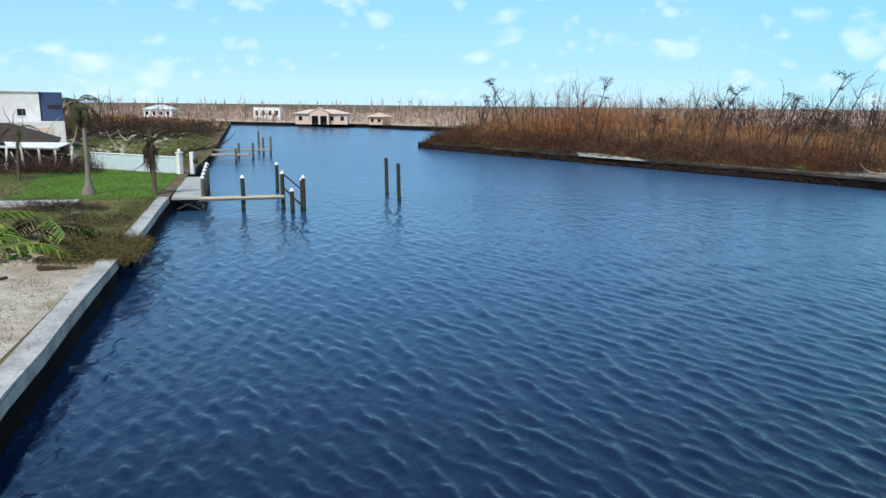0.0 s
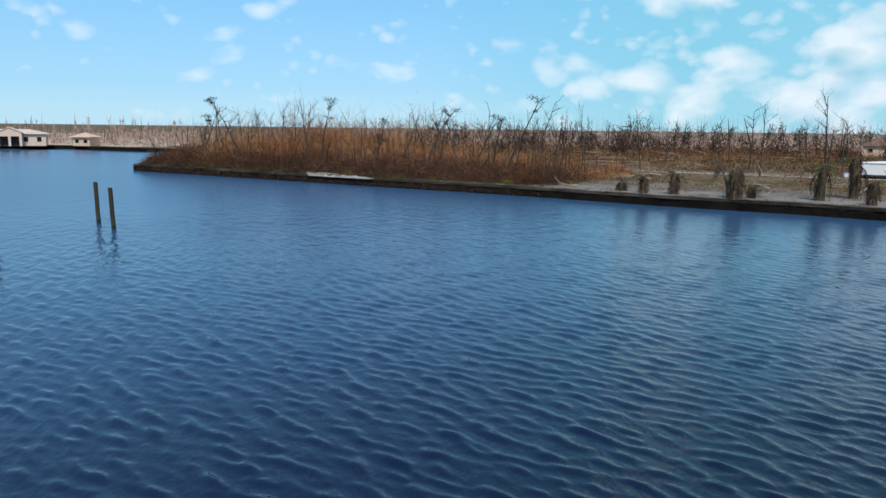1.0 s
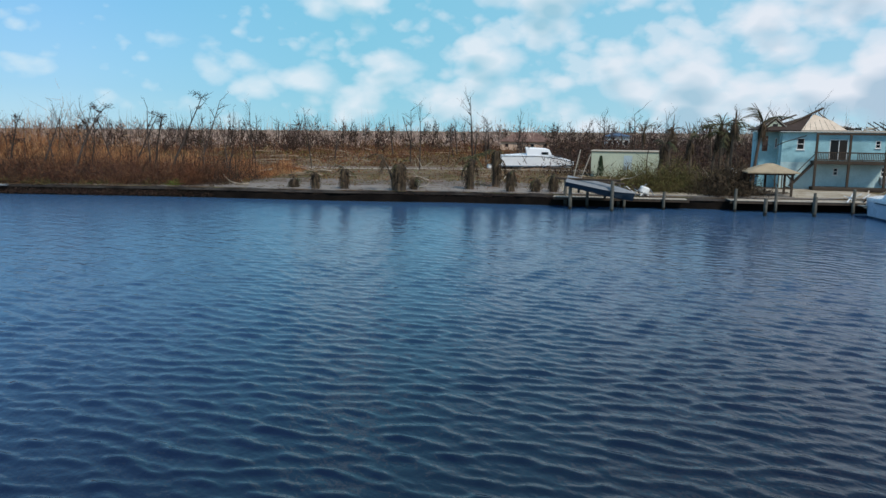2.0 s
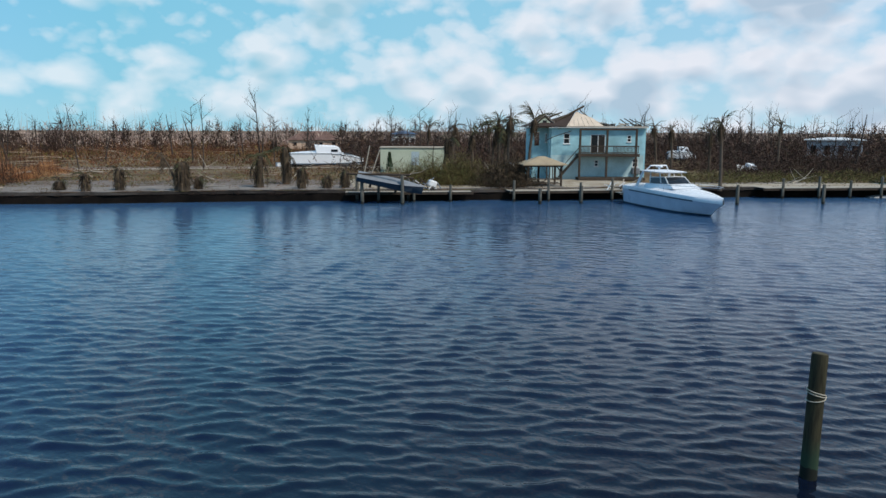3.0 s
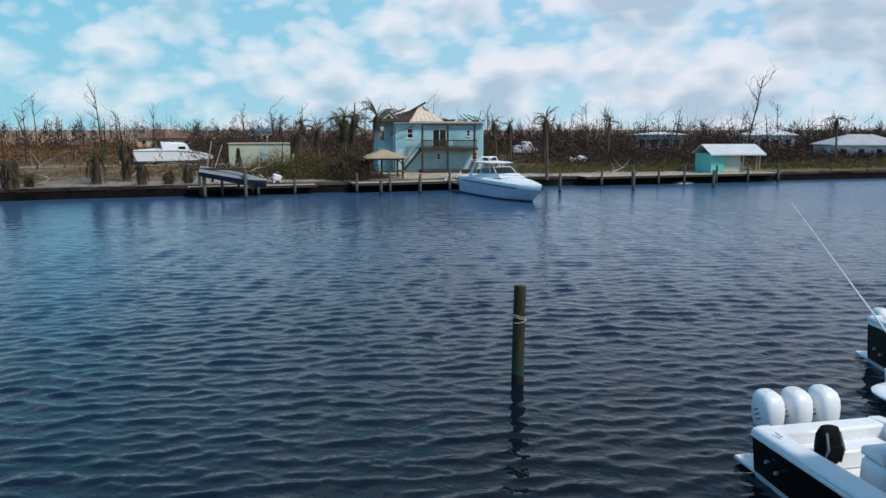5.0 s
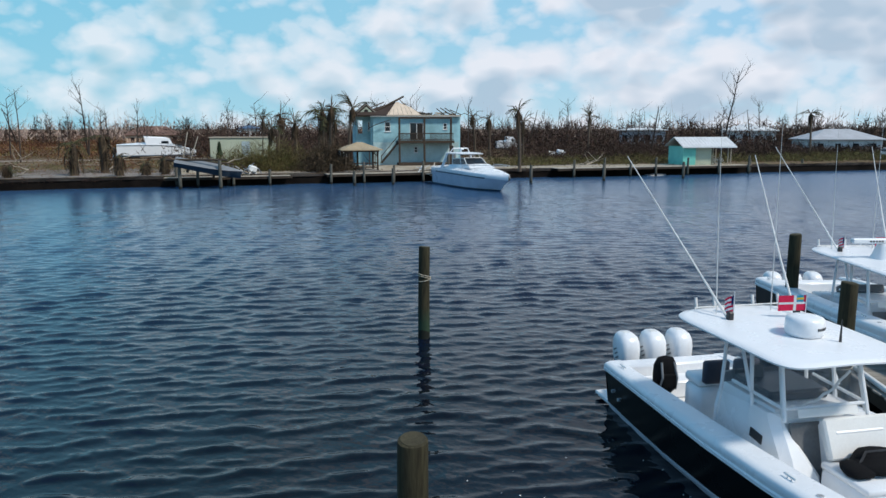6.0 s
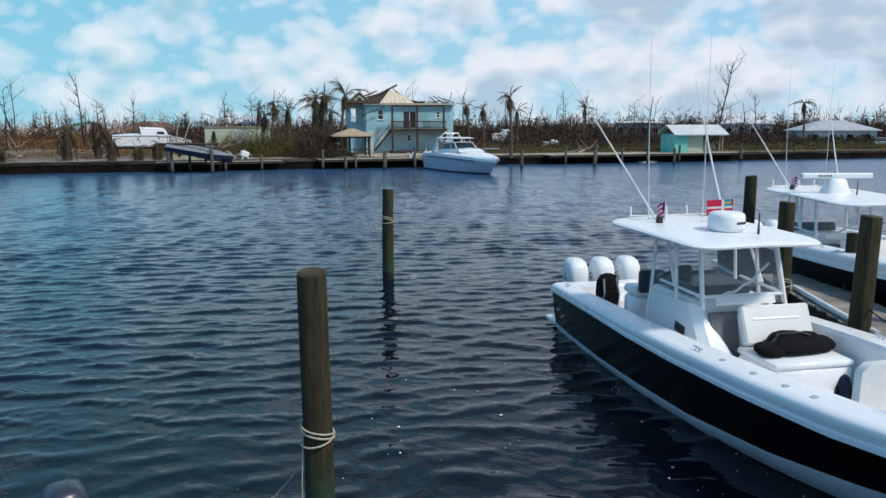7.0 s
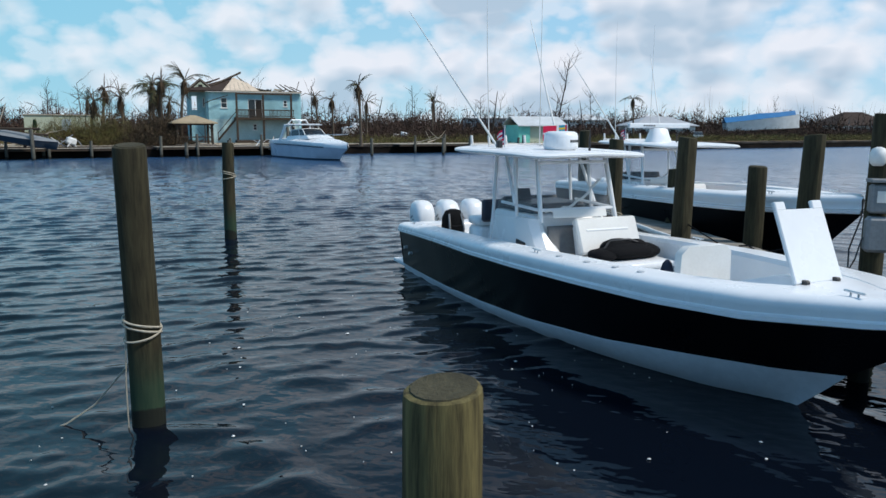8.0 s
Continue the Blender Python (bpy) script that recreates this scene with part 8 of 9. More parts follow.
for x, y, k, h, tu, ti in ((91.7, 106.5, 2, 12.4, 40, 0), (46.9, 128.8, 0, 12.0, 110, 24), (66.9, 90.0, 5, 10.2, 10, 3), (28, 118, 1, 9.5, 70, -20), (4, 125, 4, 9.0, 30, 14), (127.8, 1.3, 2, 14.2, 60, 12), (142.7, 31.4, 5, 10.5, 200, 3), (78, 108, 0, 9.5, 0, 5), (60, 112, 5, 9.8, 50, -4), (112, 92, 7, 9.0, 120, 6), (104, 78, 0, 9.0, 20, 0), (97, 68, 4, 8.2, 320, 3), (116, 60, 2, 9.0, 140, 5), (-84, 126, 1, 8.5, 40, 24), (-96, 150, 0, 8.0, 0, 3), (-62, 102, 4, 5.5, 90, 35)):
    dead_tree(x, y, k, h, tu, ti)
for i in range(46):  # across the canal to the north and west
    x, y = rt.uniform(-300, 30), rt.uniform(215, 400)
    if y > np.interp(x, [p[0] for p in NORTH], [p[1] for p in NORTH]) + 12:
        dead_tree(x, y, rt.randrange(8), rt.uniform(4, 8), rt.uniform(0, 360), rt.uniform(-6, 6))
for i in range(22):
    x, y = rt.uniform(-190, -62), rt.uniform(112, 225)
    if west_depth(x, y) > 8:
        dead_tree(x, y, rt.randrange(8), rt.uniform(3.5, 6.5), rt.uniform(0, 360), rt.uniform(-25, 25))
# trees felled across the rough grass
rw = random.Random(52)
for i in range(15):
    d_, a_ = rw.uniform(88, 150), radians(rw.uniform(-37, -26.5))
    x, y = math.sin(a_) * d_, math.cos(a_) * d_
    if west_depth(x, y) < 2.5:
        continue
    ft = thing("felled_tree", "storm-felled tree with broken limbs lying on the grass" if i % 3 else "bleached felled tree lying on the grass", "tree", pose(x, y, GZ + 0.25, 0, 0, rw.choice((15, 190, 160, 340, 30)) + rw.uniform(-20, 20)), "felled trees")
    sh = Shape()
    limb(sh, (0, 0, 0), (1, 0, 0.0), rw.uniform(4, 9), rw.uniform(0.12, 0.22), random.Random(800 + i), 1, 0.12)
    part("wood", sh, TRUNK if i % 3 else PALEWOOD, ft)
# dark half-dead trees leaning out of the thicket, with a few tufts of leaves left


def tufted_tree(x, y, h, lean, seed, tufts):
    """lean: sideways reach of the top, along the bank."""
    rnd = random.Random(seed)
    t = thing("leaning_tree", "dark storm-bent tree with a few sparse leaf tufts", "tree", pose(x, y, GZ), "leaning trees")
    tr, lf = Shape(), Shape()
    e = Vector((0.95, 0.25, 0)) * lean
    pts = [Vector((0, 0, -0.1)) + e * f ** 1.3 + Vector((rnd.uniform(-0.15, 0.15), rnd.uniform(-0.15, 0.15), h * f)) for f in (i / 7 for i in range(8))]
    tr.tube(pts, [0.17 * (1.05 - 0.8 * i / 7) for i in range(8)], 6)
    tips = []
    for k in range(9):
        i = rnd.randint(3, 7)
        d = Vector((rnd.uniform(-1, 1), rnd.uniform(-1, 1), rnd.uniform(0.1, 1.2)))
        ln = h * rnd.uniform(0.08, 0.2)
        limb(tr, pts[i], d, ln, 0.06, rnd, 1)
        tips.append(pts[i] + d.normalized() * ln)
    part("trunk", tr, TRUNK, t)
    for q in [pts[-1]] + tips[:tufts]:
        R = rnd.uniform(0.3, 0.6)
        for j in range(38):
            o = Vector((rnd.gauss(0, 1), rnd.gauss(0, 1), rnd.gauss(0, 0.6))) * R * 0.6
            d = Vector((rnd.gauss(0, 1), rnd.gauss(0, 1), rnd.gauss(0.2, 0.6))).normalized() * 0.32
            w = d.cross(Vector((rnd.gauss(0, 1), rnd.gauss(0, 1), rnd.gauss(0, 1)))).normalized() * 0.045
            lf.add([q + o - w, q + o + w, q + o + d], [(0, 1, 2)])
    tagged(part("foliage", lf, SCRUB, t, "sparse dark leaf tufts", 0), kind="stuff")


for k, (az_, r_, h, ln, tf) in enumerate(((-2.4, 116, 11.0, -4.6, 3), (3.3, 108, 10.2, 1.6, 5), (7.6, 101, 7.8, 1.4, 7), (11.6, 95, 9.0, 3.4, 7), (16.8, 93, 8.4, 1.6, 3), (18.0, 91, 11.2, 4.8, 6), (14.2, 104, 8.0, -2.0, 2), (-5.5, 122, 8.0, 1.2, 3))):
    a_ = radians(az_)
    tufted_tree(math.sin(a_) * r_, math.cos(a_) * r_, h * 0.88, ln, 900 + k, tf)


def frond_mesh(name, length, droop, mat, seed, leaflets=22, spread=0.34):
    """A palm frond along +x that arches and hangs, with leaflets on both sides of its rib."""
    rnd = random.Random(seed)
    sh = Shape()
    pts = []
    n = 9
    for i in range(n + 1):
        f = i / n
        pts.append(Vector((length * (f - 0.32 * droop * f * f), rnd.uniform(-0.03, 0.03) * f, length * (0.34 * f - (0.55 + 0.65 * droop) * f * f))))
    sh.tube(pts, [0.035 * (1 - 0.8 * i / n) + 0.006 for i in range(n + 1)], 4)
    for k in range(leaflets):
        f = 0.12 + 0.88 * k / leaflets
        i = min(n - 1, int(f * n))
        p = pts[i].lerp(pts[i + 1], f * n - i)
        t = (pts[i + 1] - pts[i]).normalized()
        for sg in (-1, 1):
            if rnd.random() < 0.18:
                continue
            ll = length * spread * (1 - 0.6 * abs(f - 0.4)) * rnd.uniform(0.6, 1.1)
            tip = p + t * ll * 0.55 + Vector((0, sg * ll * 0.62, -ll * rnd.uniform(0.25, 0.85)))
            w = t * 0.035
            mid = p.lerp(tip, 0.5) + Vector((0, 0, 0.06 * ll))
            sh.add([p - w, p + w, mid + w * 1.1, mid - w * 1.1, tip], [(0, 1, 2, 3), (3, 2, 4)])
    me = sh.mesh(name, mat, 0)
    return me


FRONDS = [frond_mesh("frond", 2.6, d, FROND, 60 + i) for i, d in enumerate((0.0, 0.25, 0.6))]
DRY = [frond_mesh("dry_frond", 2.0, d, DRYFROND, 70 + i, 18) for i, d in enumerate((0.5, 1.0, 1.5))]
GREENF = [frond_mesh("green_frond", 2.4, d, GREENFROND, 80 + i, 24, 0.28) for i, d in enumerate((0.0, 0.3, 0.6))]


def palm(x, y, h, r, seed, fronds, label, lean=0.05, kinds=None, down=0, size=1.0, bark=None, shaggy=0.0):
    """A palm: ringed, slightly bent trunk and a crown of fronds; wind: a direction that the crown is blown to."""
    rnd = random.Random(seed)
    p = thing("palm_tree", label, "palm", pose(x, y, GZ, 0, 0, rnd.uniform(0, 360)), "palms")
    a = rnd.uniform(0, 6.28)
    pts = [Vector((lean * h * f * f * math.cos(a), lean * h * f * f * math.sin(a), h * f - 0.15 * (f == 0))) for f in (i / 12 for i in range(13))]
    part("trunk", Shape().tube(pts, [r * (1.35 if i == 0 else 1.0 - 0.02 * i + 0.05 * (i % 2)) for i in range(13)], 9), bark or PALMBARK, p)
    top = pts[-1]
    for i in range(fronds):
        az = 360 * i / fronds + rnd.uniform(-18, 18)
        me = (kinds or FRONDS)[rnd.randrange(3)]
        f = part("frond", me, None, p, m=Matrix.Translation(top) @ pose(0, 0, 0, rnd.uniform(-12, 12), rnd.uniform(-62, 0) if shaggy else rnd.uniform(-35, 35), az) @ Matrix.Scale(size * rnd.uniform(0.75, 1.1), 4))
    for i in range(down):
        part("dry_frond", DRY[rnd.randrange(3)], None, p, m=Matrix.Translation(top - Vector((0, 0, 0.25 + 0.2 * rnd.random()))) @ pose(0, 0, 0, rnd.uniform(-15, 15), rnd.uniform(45, 75), 360 * i / max(1, down) + rnd.uniform(-20, 20)) @ Matrix.Scale(size * rnd.uniform(0.6, 1.0), 4))
    if shaggy:
        sk = Shape()
        for i in range(110):
            b = rnd.uniform(0, 6.28)
            o, w = Vector((math.cos(b), math.sin(b), 0)), Vector((-math.sin(b), math.cos(b), 0)) * rnd.uniform(0.02, 0.06)
            out, ln = shaggy * rnd.uniform(0.25, 1.0), rnd.uniform(0.6, 2.2)
            p0 = top + o * 0.1 + Vector((0, 0, rnd.uniform(-0.5, 0.15)))
            p1 = p0 + o * out * 0.75 + Vector((0, 0, -ln * 0.3))
            p2 = p0 + o * out + Vector((0, 0, -ln))
            sk.add([p0 - w, p0 + w, p1 + w, p1 - w, p2], [(0, 1, 2, 3), (3, 2, 4)])
        part("skirt", sk, DRYFROND, p, "shaggy skirt of hanging dead fronds", 0)
        for i in range(rnd.randint(4, 8)):
            b, el_ = rnd.uniform(0, 6.28), rnd.uniform(0.1, 1.35)
            d = Vector((math.cos(b) * math.cos(el_), math.sin(b) * math.cos(el_), math.sin(el_)))
            ln = rnd.uniform(1.2, 3.0)
            part("bare_rib", Shape().tube([top, top + d * ln * 0.5 + Vector((0, 0, 0.05)), top + d * ln - Vector((0, 0, 0.35 * math.cos(el_) * ln))], [0.055, 0.05, 0.02], 5), PALMBARK, p, "stripped frond rib")
    return p


def stump_palm(x, y, h, r, seed, n=16, label="broken palm stump with a shaggy skirt of dead fronds", lean=0.0):
    rnd = random.Random(seed)
    p = thing("palm_stump", label, "palm stump", pose(x, y, GZ, lean, 0, rnd.uniform(0, 360)), "palm stumps")
    part("trunk", Shape().tube([(0, 0, -0.2), (0.02, 0, h * 0.4), (0.05, 0.03, h * 0.8), (0.04, 0.05, h)], [r * 1.3, r * 1.1, r * 0.95, r * 0.7], 9), PALMBARK, p)
    sk = Shape()
    for i in range(n * 15):
        z, a = h * rnd.uniform(0.3, 1.02), rnd.uniform(0, 6.28)
        out = r * (0.5 + 0.9 * (1 - z / h)) * rnd.uniform(0.6, 1.3) + 0.03
        o = Vector((math.cos(a), math.sin(a), 0))
        w = Vector((-math.sin(a), math.cos(a), 0)) * rnd.uniform(0.015, 0.05)
        p0, ln = o * (r * 0.8) + Vector((0, 0, z)), h * rnd.uniform(0.18, 0.5)
        p1 = o * (r * 0.8 + out * 0.7) + Vector((0, 0, z - ln * 0.25))
        p2 = o * (r * 0.8 + out) + Vector((0, 0, max(0.0, z - ln)))
        sk.add([p0 - w, p0 + w, p1 + w, p1 - w, p2], [(0, 1, 2, 3), (3, 2, 4)])
    if n:
        part("skirt", sk, DRYFROND, p, "shaggy skirt of dry fronds", 0)
    for i in range(6 if n else 0):
        part("frond", FRONDS[rnd.randrange(3)] if i % 2 else DRY[0], None, p, m=Matrix.Translation((0, 0, h * 0.97)) @ pose(0, 0, 0, rnd.uniform(-20, 20), rnd.uniform(-55, 15), 60 * i + rnd.uniform(-25, 25)) @ Matrix.Scale(rnd.uniform(0.35, 0.72), 4))
    for i in range(n // 3):
        part("dry_frond", DRY[rnd.randrange(3)], None, p, m=Matrix.Translation((0, 0, h * rnd.uniform(0.8, 1.0))) @ pose(0, 0, 0, rnd.uniform(-15, 15), rnd.uniform(-20, 70), rnd.uniform(0, 360)) @ Matrix.Scale(max(h, 1.3) * rnd.uniform(0.24, 0.46), 4))
    return p


for i, (x, y, h, r) in enumerate(((36.6, 66.8, 1.6, 0.34), (39.0, 65.0, 2.0, 0.36), (42.6, 60.2, 2.7, 0.55), (49.6, 57.4, 2.9, 0.26), (54.4, 58.6, 3.9, 0.34), (51.3, 53.0, 2.0, 0.36), (53.2, 51.4, 1.2, 0.4), (54.8, 50.4, 1.7, 0.34), (35.6, 69.6, 0.9, 0.4), (44.5, 60.3, 1.2, 0.3))):
    stump_palm(x, y, h, r, 200 + i, 14 if i != 2 else 26)
palm(42.3, 60.9, 3.4, 0.12, 7, 5, "leaning broken palm sprouting from a shaggy clump", 0.35, DRY, 3, 0.9)
palm(49.7, 57.2, 3.2, 0.2, 8, 6, "low palm with torn dark fronds on the sand", 0.05, FRONDS, 4, 0.8)
cy = thing("cypress_bush", "narrow dark green conical bush before the pale shed", "bush", pose(78.3, 64.0, GZ))
csh = Shape()
rc = random.Random(4)
for i in range(420):
    z = rc.uniform(0.1, 2.7)
    rr = 0.62 * (1 - z / 2.9) + 0.08
    a = rc.uniform(0, 6.28)
    c0 = Vector((rr * math.cos(a) * rc.uniform(0.6, 1), rr * math.sin(a) * rc.uniform(0.6, 1), z))
    t = Vector((math.cos(a) * 0.1, math.sin(a) * 0.1, 0.3))
    w = Vector((-math.sin(a), math.cos(a), 0)) * 0.07
    csh.add([c0 - w, c0 + w, c0 + t], [(0, 1, 2)])
part("foliage", csh, noisy("cypress", (0.03, 0.06, 0.02), (0.015, 0.03, 0.012), 0.9), cy, smooth=0)
for i, (x, y, h, f, d, s) in enumerate(((76.5, 45.3, 6.6, 8, 5, 1.15), (73.2, 49.9, 6.0, 4, 6, 0.9), (71.0, 38.2, 6.8, 4, 5, 0.9), (74.5, 43.2, 5.6, 7, 6, 1.0), (70.6, 45.2, 5.0, 3, 6, 0.9), (72.2, 41.5, 6.8, 3, 7, 0.9), (78.5, 47.5, 5.5, 6, 6, 1.0), (69.0, 48.2, 4.5, 3, 5, 0.9), (77.3, 19.3, 5.9, 5, 4, 0.8), (99.7, 33.9, 5.8, 1, 8, 0.7), (102.4, 32.6, 5.4, 1, 8, 0.7), (104.5, 28.0, 5.0, 2, 6, 0.7), (98, 72, 5.5, 5, 4, 1.0), (108, 66, 6.0, 6, 3, 1.0), (101, 60, 5.0, 5, 4, 1.0), (130, 24, 6.0, 6, 3, 1.0), (128, -12, 6.2, 5, 3, 1.0))):
    palm(x, y, h + (0.2 if i < 8 else 0.7), 0.17, 400 + i, f // 2 + 1, "storm-stripped palm with ragged drooping fronds", 0.04 + 0.03 * (i % 4), FRONDS if i % 4 != 1 else DRY, d // 2, s * (1.25 if i < 8 else 1.0), shaggy=(0.6 if i < 11 else 0.35))
# bushes round the shed and house
bx = rng.normal(0, 1, 260)
by = rng.normal(0, 1, 260)
bush_field("bank_bush", "ragged green and brown bushes beside the house and shed", OLIVE, 65.2 + bx * 2.2, 44.6 + by * 1.7 - bx * 2.1, rng.uniform(1.6, 4.3, 260) * np.exp(-0.16 * (bx * bx + by * by)), rng.uniform(0.7, 1.4, 260), 46, 0.022, 31)
bx, by = rng.normal(0, 1, 150), rng.normal(0, 1, 150)
bush_field("dry_bush", "dry brown bush on the bank by the gazebo", DRYFROND, 66.8 + bx * 1.3, 38.6 + by * 1.3, rng.uniform(1.6, 4.2, 150) * np.exp(-0.12 * (bx * bx + by * by)), rng.uniform(0.6, 1.2, 150), 50, 0.03, 32)
x, y, d, s = along([p for p in el if 40 < p[1] < 92], 260, -1.2, -16, rng)
bush_field("sand_weeds", "sparse weeds and dead twigs on the sand", STRAW, x, y, rng.uniform(0.08, 0.5, len(x)), rng.uniform(0.3, 0.9, len(x)), 20, 0.018, 33, cat="weeds")
x, y = 26 + rng.normal(0, 0.5, 12), 79.0 + rng.normal(0, 0.5, 12)
bush_field("green_shrub", "single small yellow-green shrub on the seawall", GREENFROND, x, y, rng.uniform(0.5, 1.1, 12), rng.uniform(0.3, 0.6, 12), 30, 0.02, 34, cat="shrub")
for i in range(34):
    (x,), (y,), _, _ = along([p for p in el if -20 < p[1] < 118], 1, -1.0, -34, np.random.default_rng(700 + i))
    lg = thing("fallen_branch", "bleached fallen branch lying on the ground", "branch", pose(float(x), float(y), GZ + 0.12, 0, 0, rt.uniform(0, 360)), "fallen branches")
    sh = Shape()
    limb(sh, (0, 0, 0), (1, 0, 0.05), rt.uniform(2, 5), 0.09, random.Random(i), 1, 0.1)
    part("wood", sh, PALEWOOD if i % 3 else TRUNK, lg)
lg = thing("driftwood_log", "pale driftwood log lying along the seawall edge", "log", pose(3.9, 98.9, 1.12))
part("wood", Shape().tube([(0, 0, 0), (2.6, -2.8, 0.05), (5.4, -5.2, -0.02)], [0.14, 0.17, 0.1], 8), PALEWOOD, lg)

# ---- the west bank: lawn, dock, houses ----
solid("lawn", Shape().add([(-45.5, 59.5, GZ + 0.03), (-38.2, 48.0, GZ + 0.03), (-35.9, 44.6, GZ + 0.03), (-34.9, 41.6, GZ + 0.03), (-32.6, 42.5, GZ + 0.03), (-30.9, 41.6, GZ + 0.03), (-28.9, 43.2, GZ + 0.03), (-26.5, 43.6, GZ + 0.03), (-26.0, 44.6, GZ + 0.03), (-32.2, 59.4, GZ + 0.03), (-43.4, 63.4, GZ + 0.03)], [tuple(range(11))]), LAWN, "bright green mown lawn behind the seawall", "lawn", kind="structure", smooth=0)
solid("dry_verge", Shape().add([(-36.5, 36.5, GZ + 0.026), (-20.5, 30.5, GZ + 0.026), (-26.1, 44.2, GZ + 0.026), (-34.6, 40.9, GZ + 0.026)], [(0, 1, 2, 3)]), DRYGRASS, "brown and green dry grass with debris", "ground", kind="structure", smooth=0)
solid("sand_patch", Shape().add([(-11.5, 11.0, GZ + 0.02), (-30.0, 8.0, GZ + 0.02), (-27.0, 29.0, GZ + 0.02), (-18.6, 28.3, GZ + 0.02)], [(0, 1, 2, 3)]), SAND, "pale rubbly sand behind the seawall", "ground", kind="structure", smooth=0)
solid("concrete_slab", Shape().box((-32.8, 39.0, GZ + 0.06), (8.2, 2.6, 0.14), pose(0, 0, 0, 0, 0, 22), 0.03), CONCRETE, "low pale concrete slab in the grass", "slab", kind="structure")
gw = thing("garden_wall", "low white and pale teal garden wall with a coping", "wall", facing(-32.5, 60.2, 0, -0.944, 0.33))
part("wall_body", Shape().box((5.9, 0, 1.75), (11.8, 0.2, 1.45), bevel=0.01), noisy("pale_teal", (0.55, 0.66, 0.66), (0.42, 0.52, 0.53), 0.85, 0.5, 9.0, 0.2), gw)
part("coping", Shape().box((5.9, 0, 2.52), (12.0, 0.32, 0.1), bevel=0.02), WHITEPAINT, gw)
part("end_post", Shape().box((0, 0, 1.95), (0.42, 0.42, 1.9), bevel=0.03).box((0, 0, 2.95), (0.52, 0.52, 0.12), bevel=0.03), WHITEPAINT, gw, "white end post")
part("post_globe", Shape().loft([[(r * math.cos(a), r * math.sin(a), z) for a in (2 * math.pi * k / 10 for k in range(10))] for r, z in ((0.08, 3.0), (0.15, 3.1), (0.12, 3.24), (0.03, 3.3))]), WHITEPAINT, gw)
# dock with finger pier
wd1 = thing("garden_dock", "pale concrete dock platform with a narrow finger pier", "dock")
WD = facing(-25.0, 44.9, 0, -0.42, 0.907)
part("platform", Shape().box((7.3, -1.0, 0.92), (14.8, 2.0, 0.16), bevel=0.02), CONCRETE, wd1, "pale grey platform", m=WD)
for s in (0.3, 3.0, 6.0, 9.0, 12.0, 14.4):
    part("platform_post", pile_mesh(2.25 if s < 13 else 2.0, 0.13, int(s * 9), 12), PILE_GREY, wd1, m=WD @ pose(s, -2.05, 0))
    part("white_cap", Shape().tube([(0, 0, 2.26), (0, 0, 2.34), (0, 0, 2.48)], [0.16, 0.15, 0.02], 10), WHITEPAINT, wd1, m=WD @ pose(s, -2.05, 0 if s < 13 else -0.25))
for a, b in (((0.4, -0.3), (1.2, -1.8)), ((0.4, -1.8), (1.2, -0.3))):
    part("cross_brace", Shape().tube([(0.15, a[1], 0.15), (0.15, b[1], 0.85)], 0.06, 5), DARKWOOD, wd1, m=WD)
part("finger_pier", Shape().tube([(-23.2, 45.4, 0.93), (-18.0, 47.7, 0.95)], 0.14, 4).tube([(-23.1, 45.0, 0.93), (-17.9, 47.3, 0.95)], 0.14, 4), PALEWOOD, wd1, "pale timber walkway")
part("pier_brace", Shape().tube([(-18.06, 47.6, 1.6), (-16.6, 47.3, 0.35)], 0.07, 5).tube([(-18.0, 47.6, 2.5), (-16.6, 47.3, 1.5)], 0.06, 5), DARKWOOD, wd1)
for x, y, h in ((-20.55, 46.45, 2.3), (-18.1, 47.55, 2.55), (-16.5, 47.3, 2.3), (-17.0, 46.4, 1.5), (-22.36, 57.5, 2.3), (-16.8, 47.9, 2.1)):
    p = pile(x, y, h, 0.14, (0, 0), int(abs(x * 9)), PILE, "green-stained timber dock pile with a white cap", group="garden dock piles")
    part("cap", Shape().tube([(0, 0, h + 0.01), (0, 0, h + 0.08), (0, 0, h + 0.24)], [0.17, 0.16, 0.02], 12), WHITEPAINT, p, "white conical cap")
pile(-12.9, 57.6, 3.05, 0.15, (0, -1.5), 81, label="dark mooring pile standing alone in the canal")
pile(-11.1, 53.9, 2.93, 0.15, (0, -2.0), 82, label="dark mooring pile leaning slightly in the canal")
stnd = thing("power_pedestal", "white dock pedestal with a dark hose reel", "pedestal", pose(-31.6, 60.8, 0))
part("pedestal_body", Shape().box((0, 0, 2.0), (0.35, 0.35, 2.0), bevel=0.04), WHITEPAINT, stnd)
part("hose_reel", Shape().tube([(0.2, 0.0, 2.2), (0.45, 0.0, 2.2)], 0.25, 12), BLACKPLASTIC, stnd)
fdock = thing("far_west_dock", "grey timber dock with tall piles further along the bank", "dock")
part("platform", Shape().box((0, 0, 0.88), (6.4, 2.2, 0.2), bevel=0.03), PLANK, fdock, m=facing(-40.6, 86.5, 0, 0.9, 0.3))
part("platform", Shape().box((0, 0, 0.88), (9.0, 1.6, 0.2), bevel=0.03), PLANK, fdock, m=facing(-43.0, 96.0, 0, 0.93, 0.36))
for x, y, h in ((-38.4, 85.2, 1.8), (-38.4, 90.5, 2.2), (-40.4, 98.9, 2.5), (-43.4, 104.5, 3.2), (-38.6, 97.2, 2.8), (-41.5, 93.0, 2.0)):
    part("dock_pile", pile_mesh(h, 0.15, int(abs(x * 5)), 12), PILE_GREY, fdock, m=pose(x, y, 0))
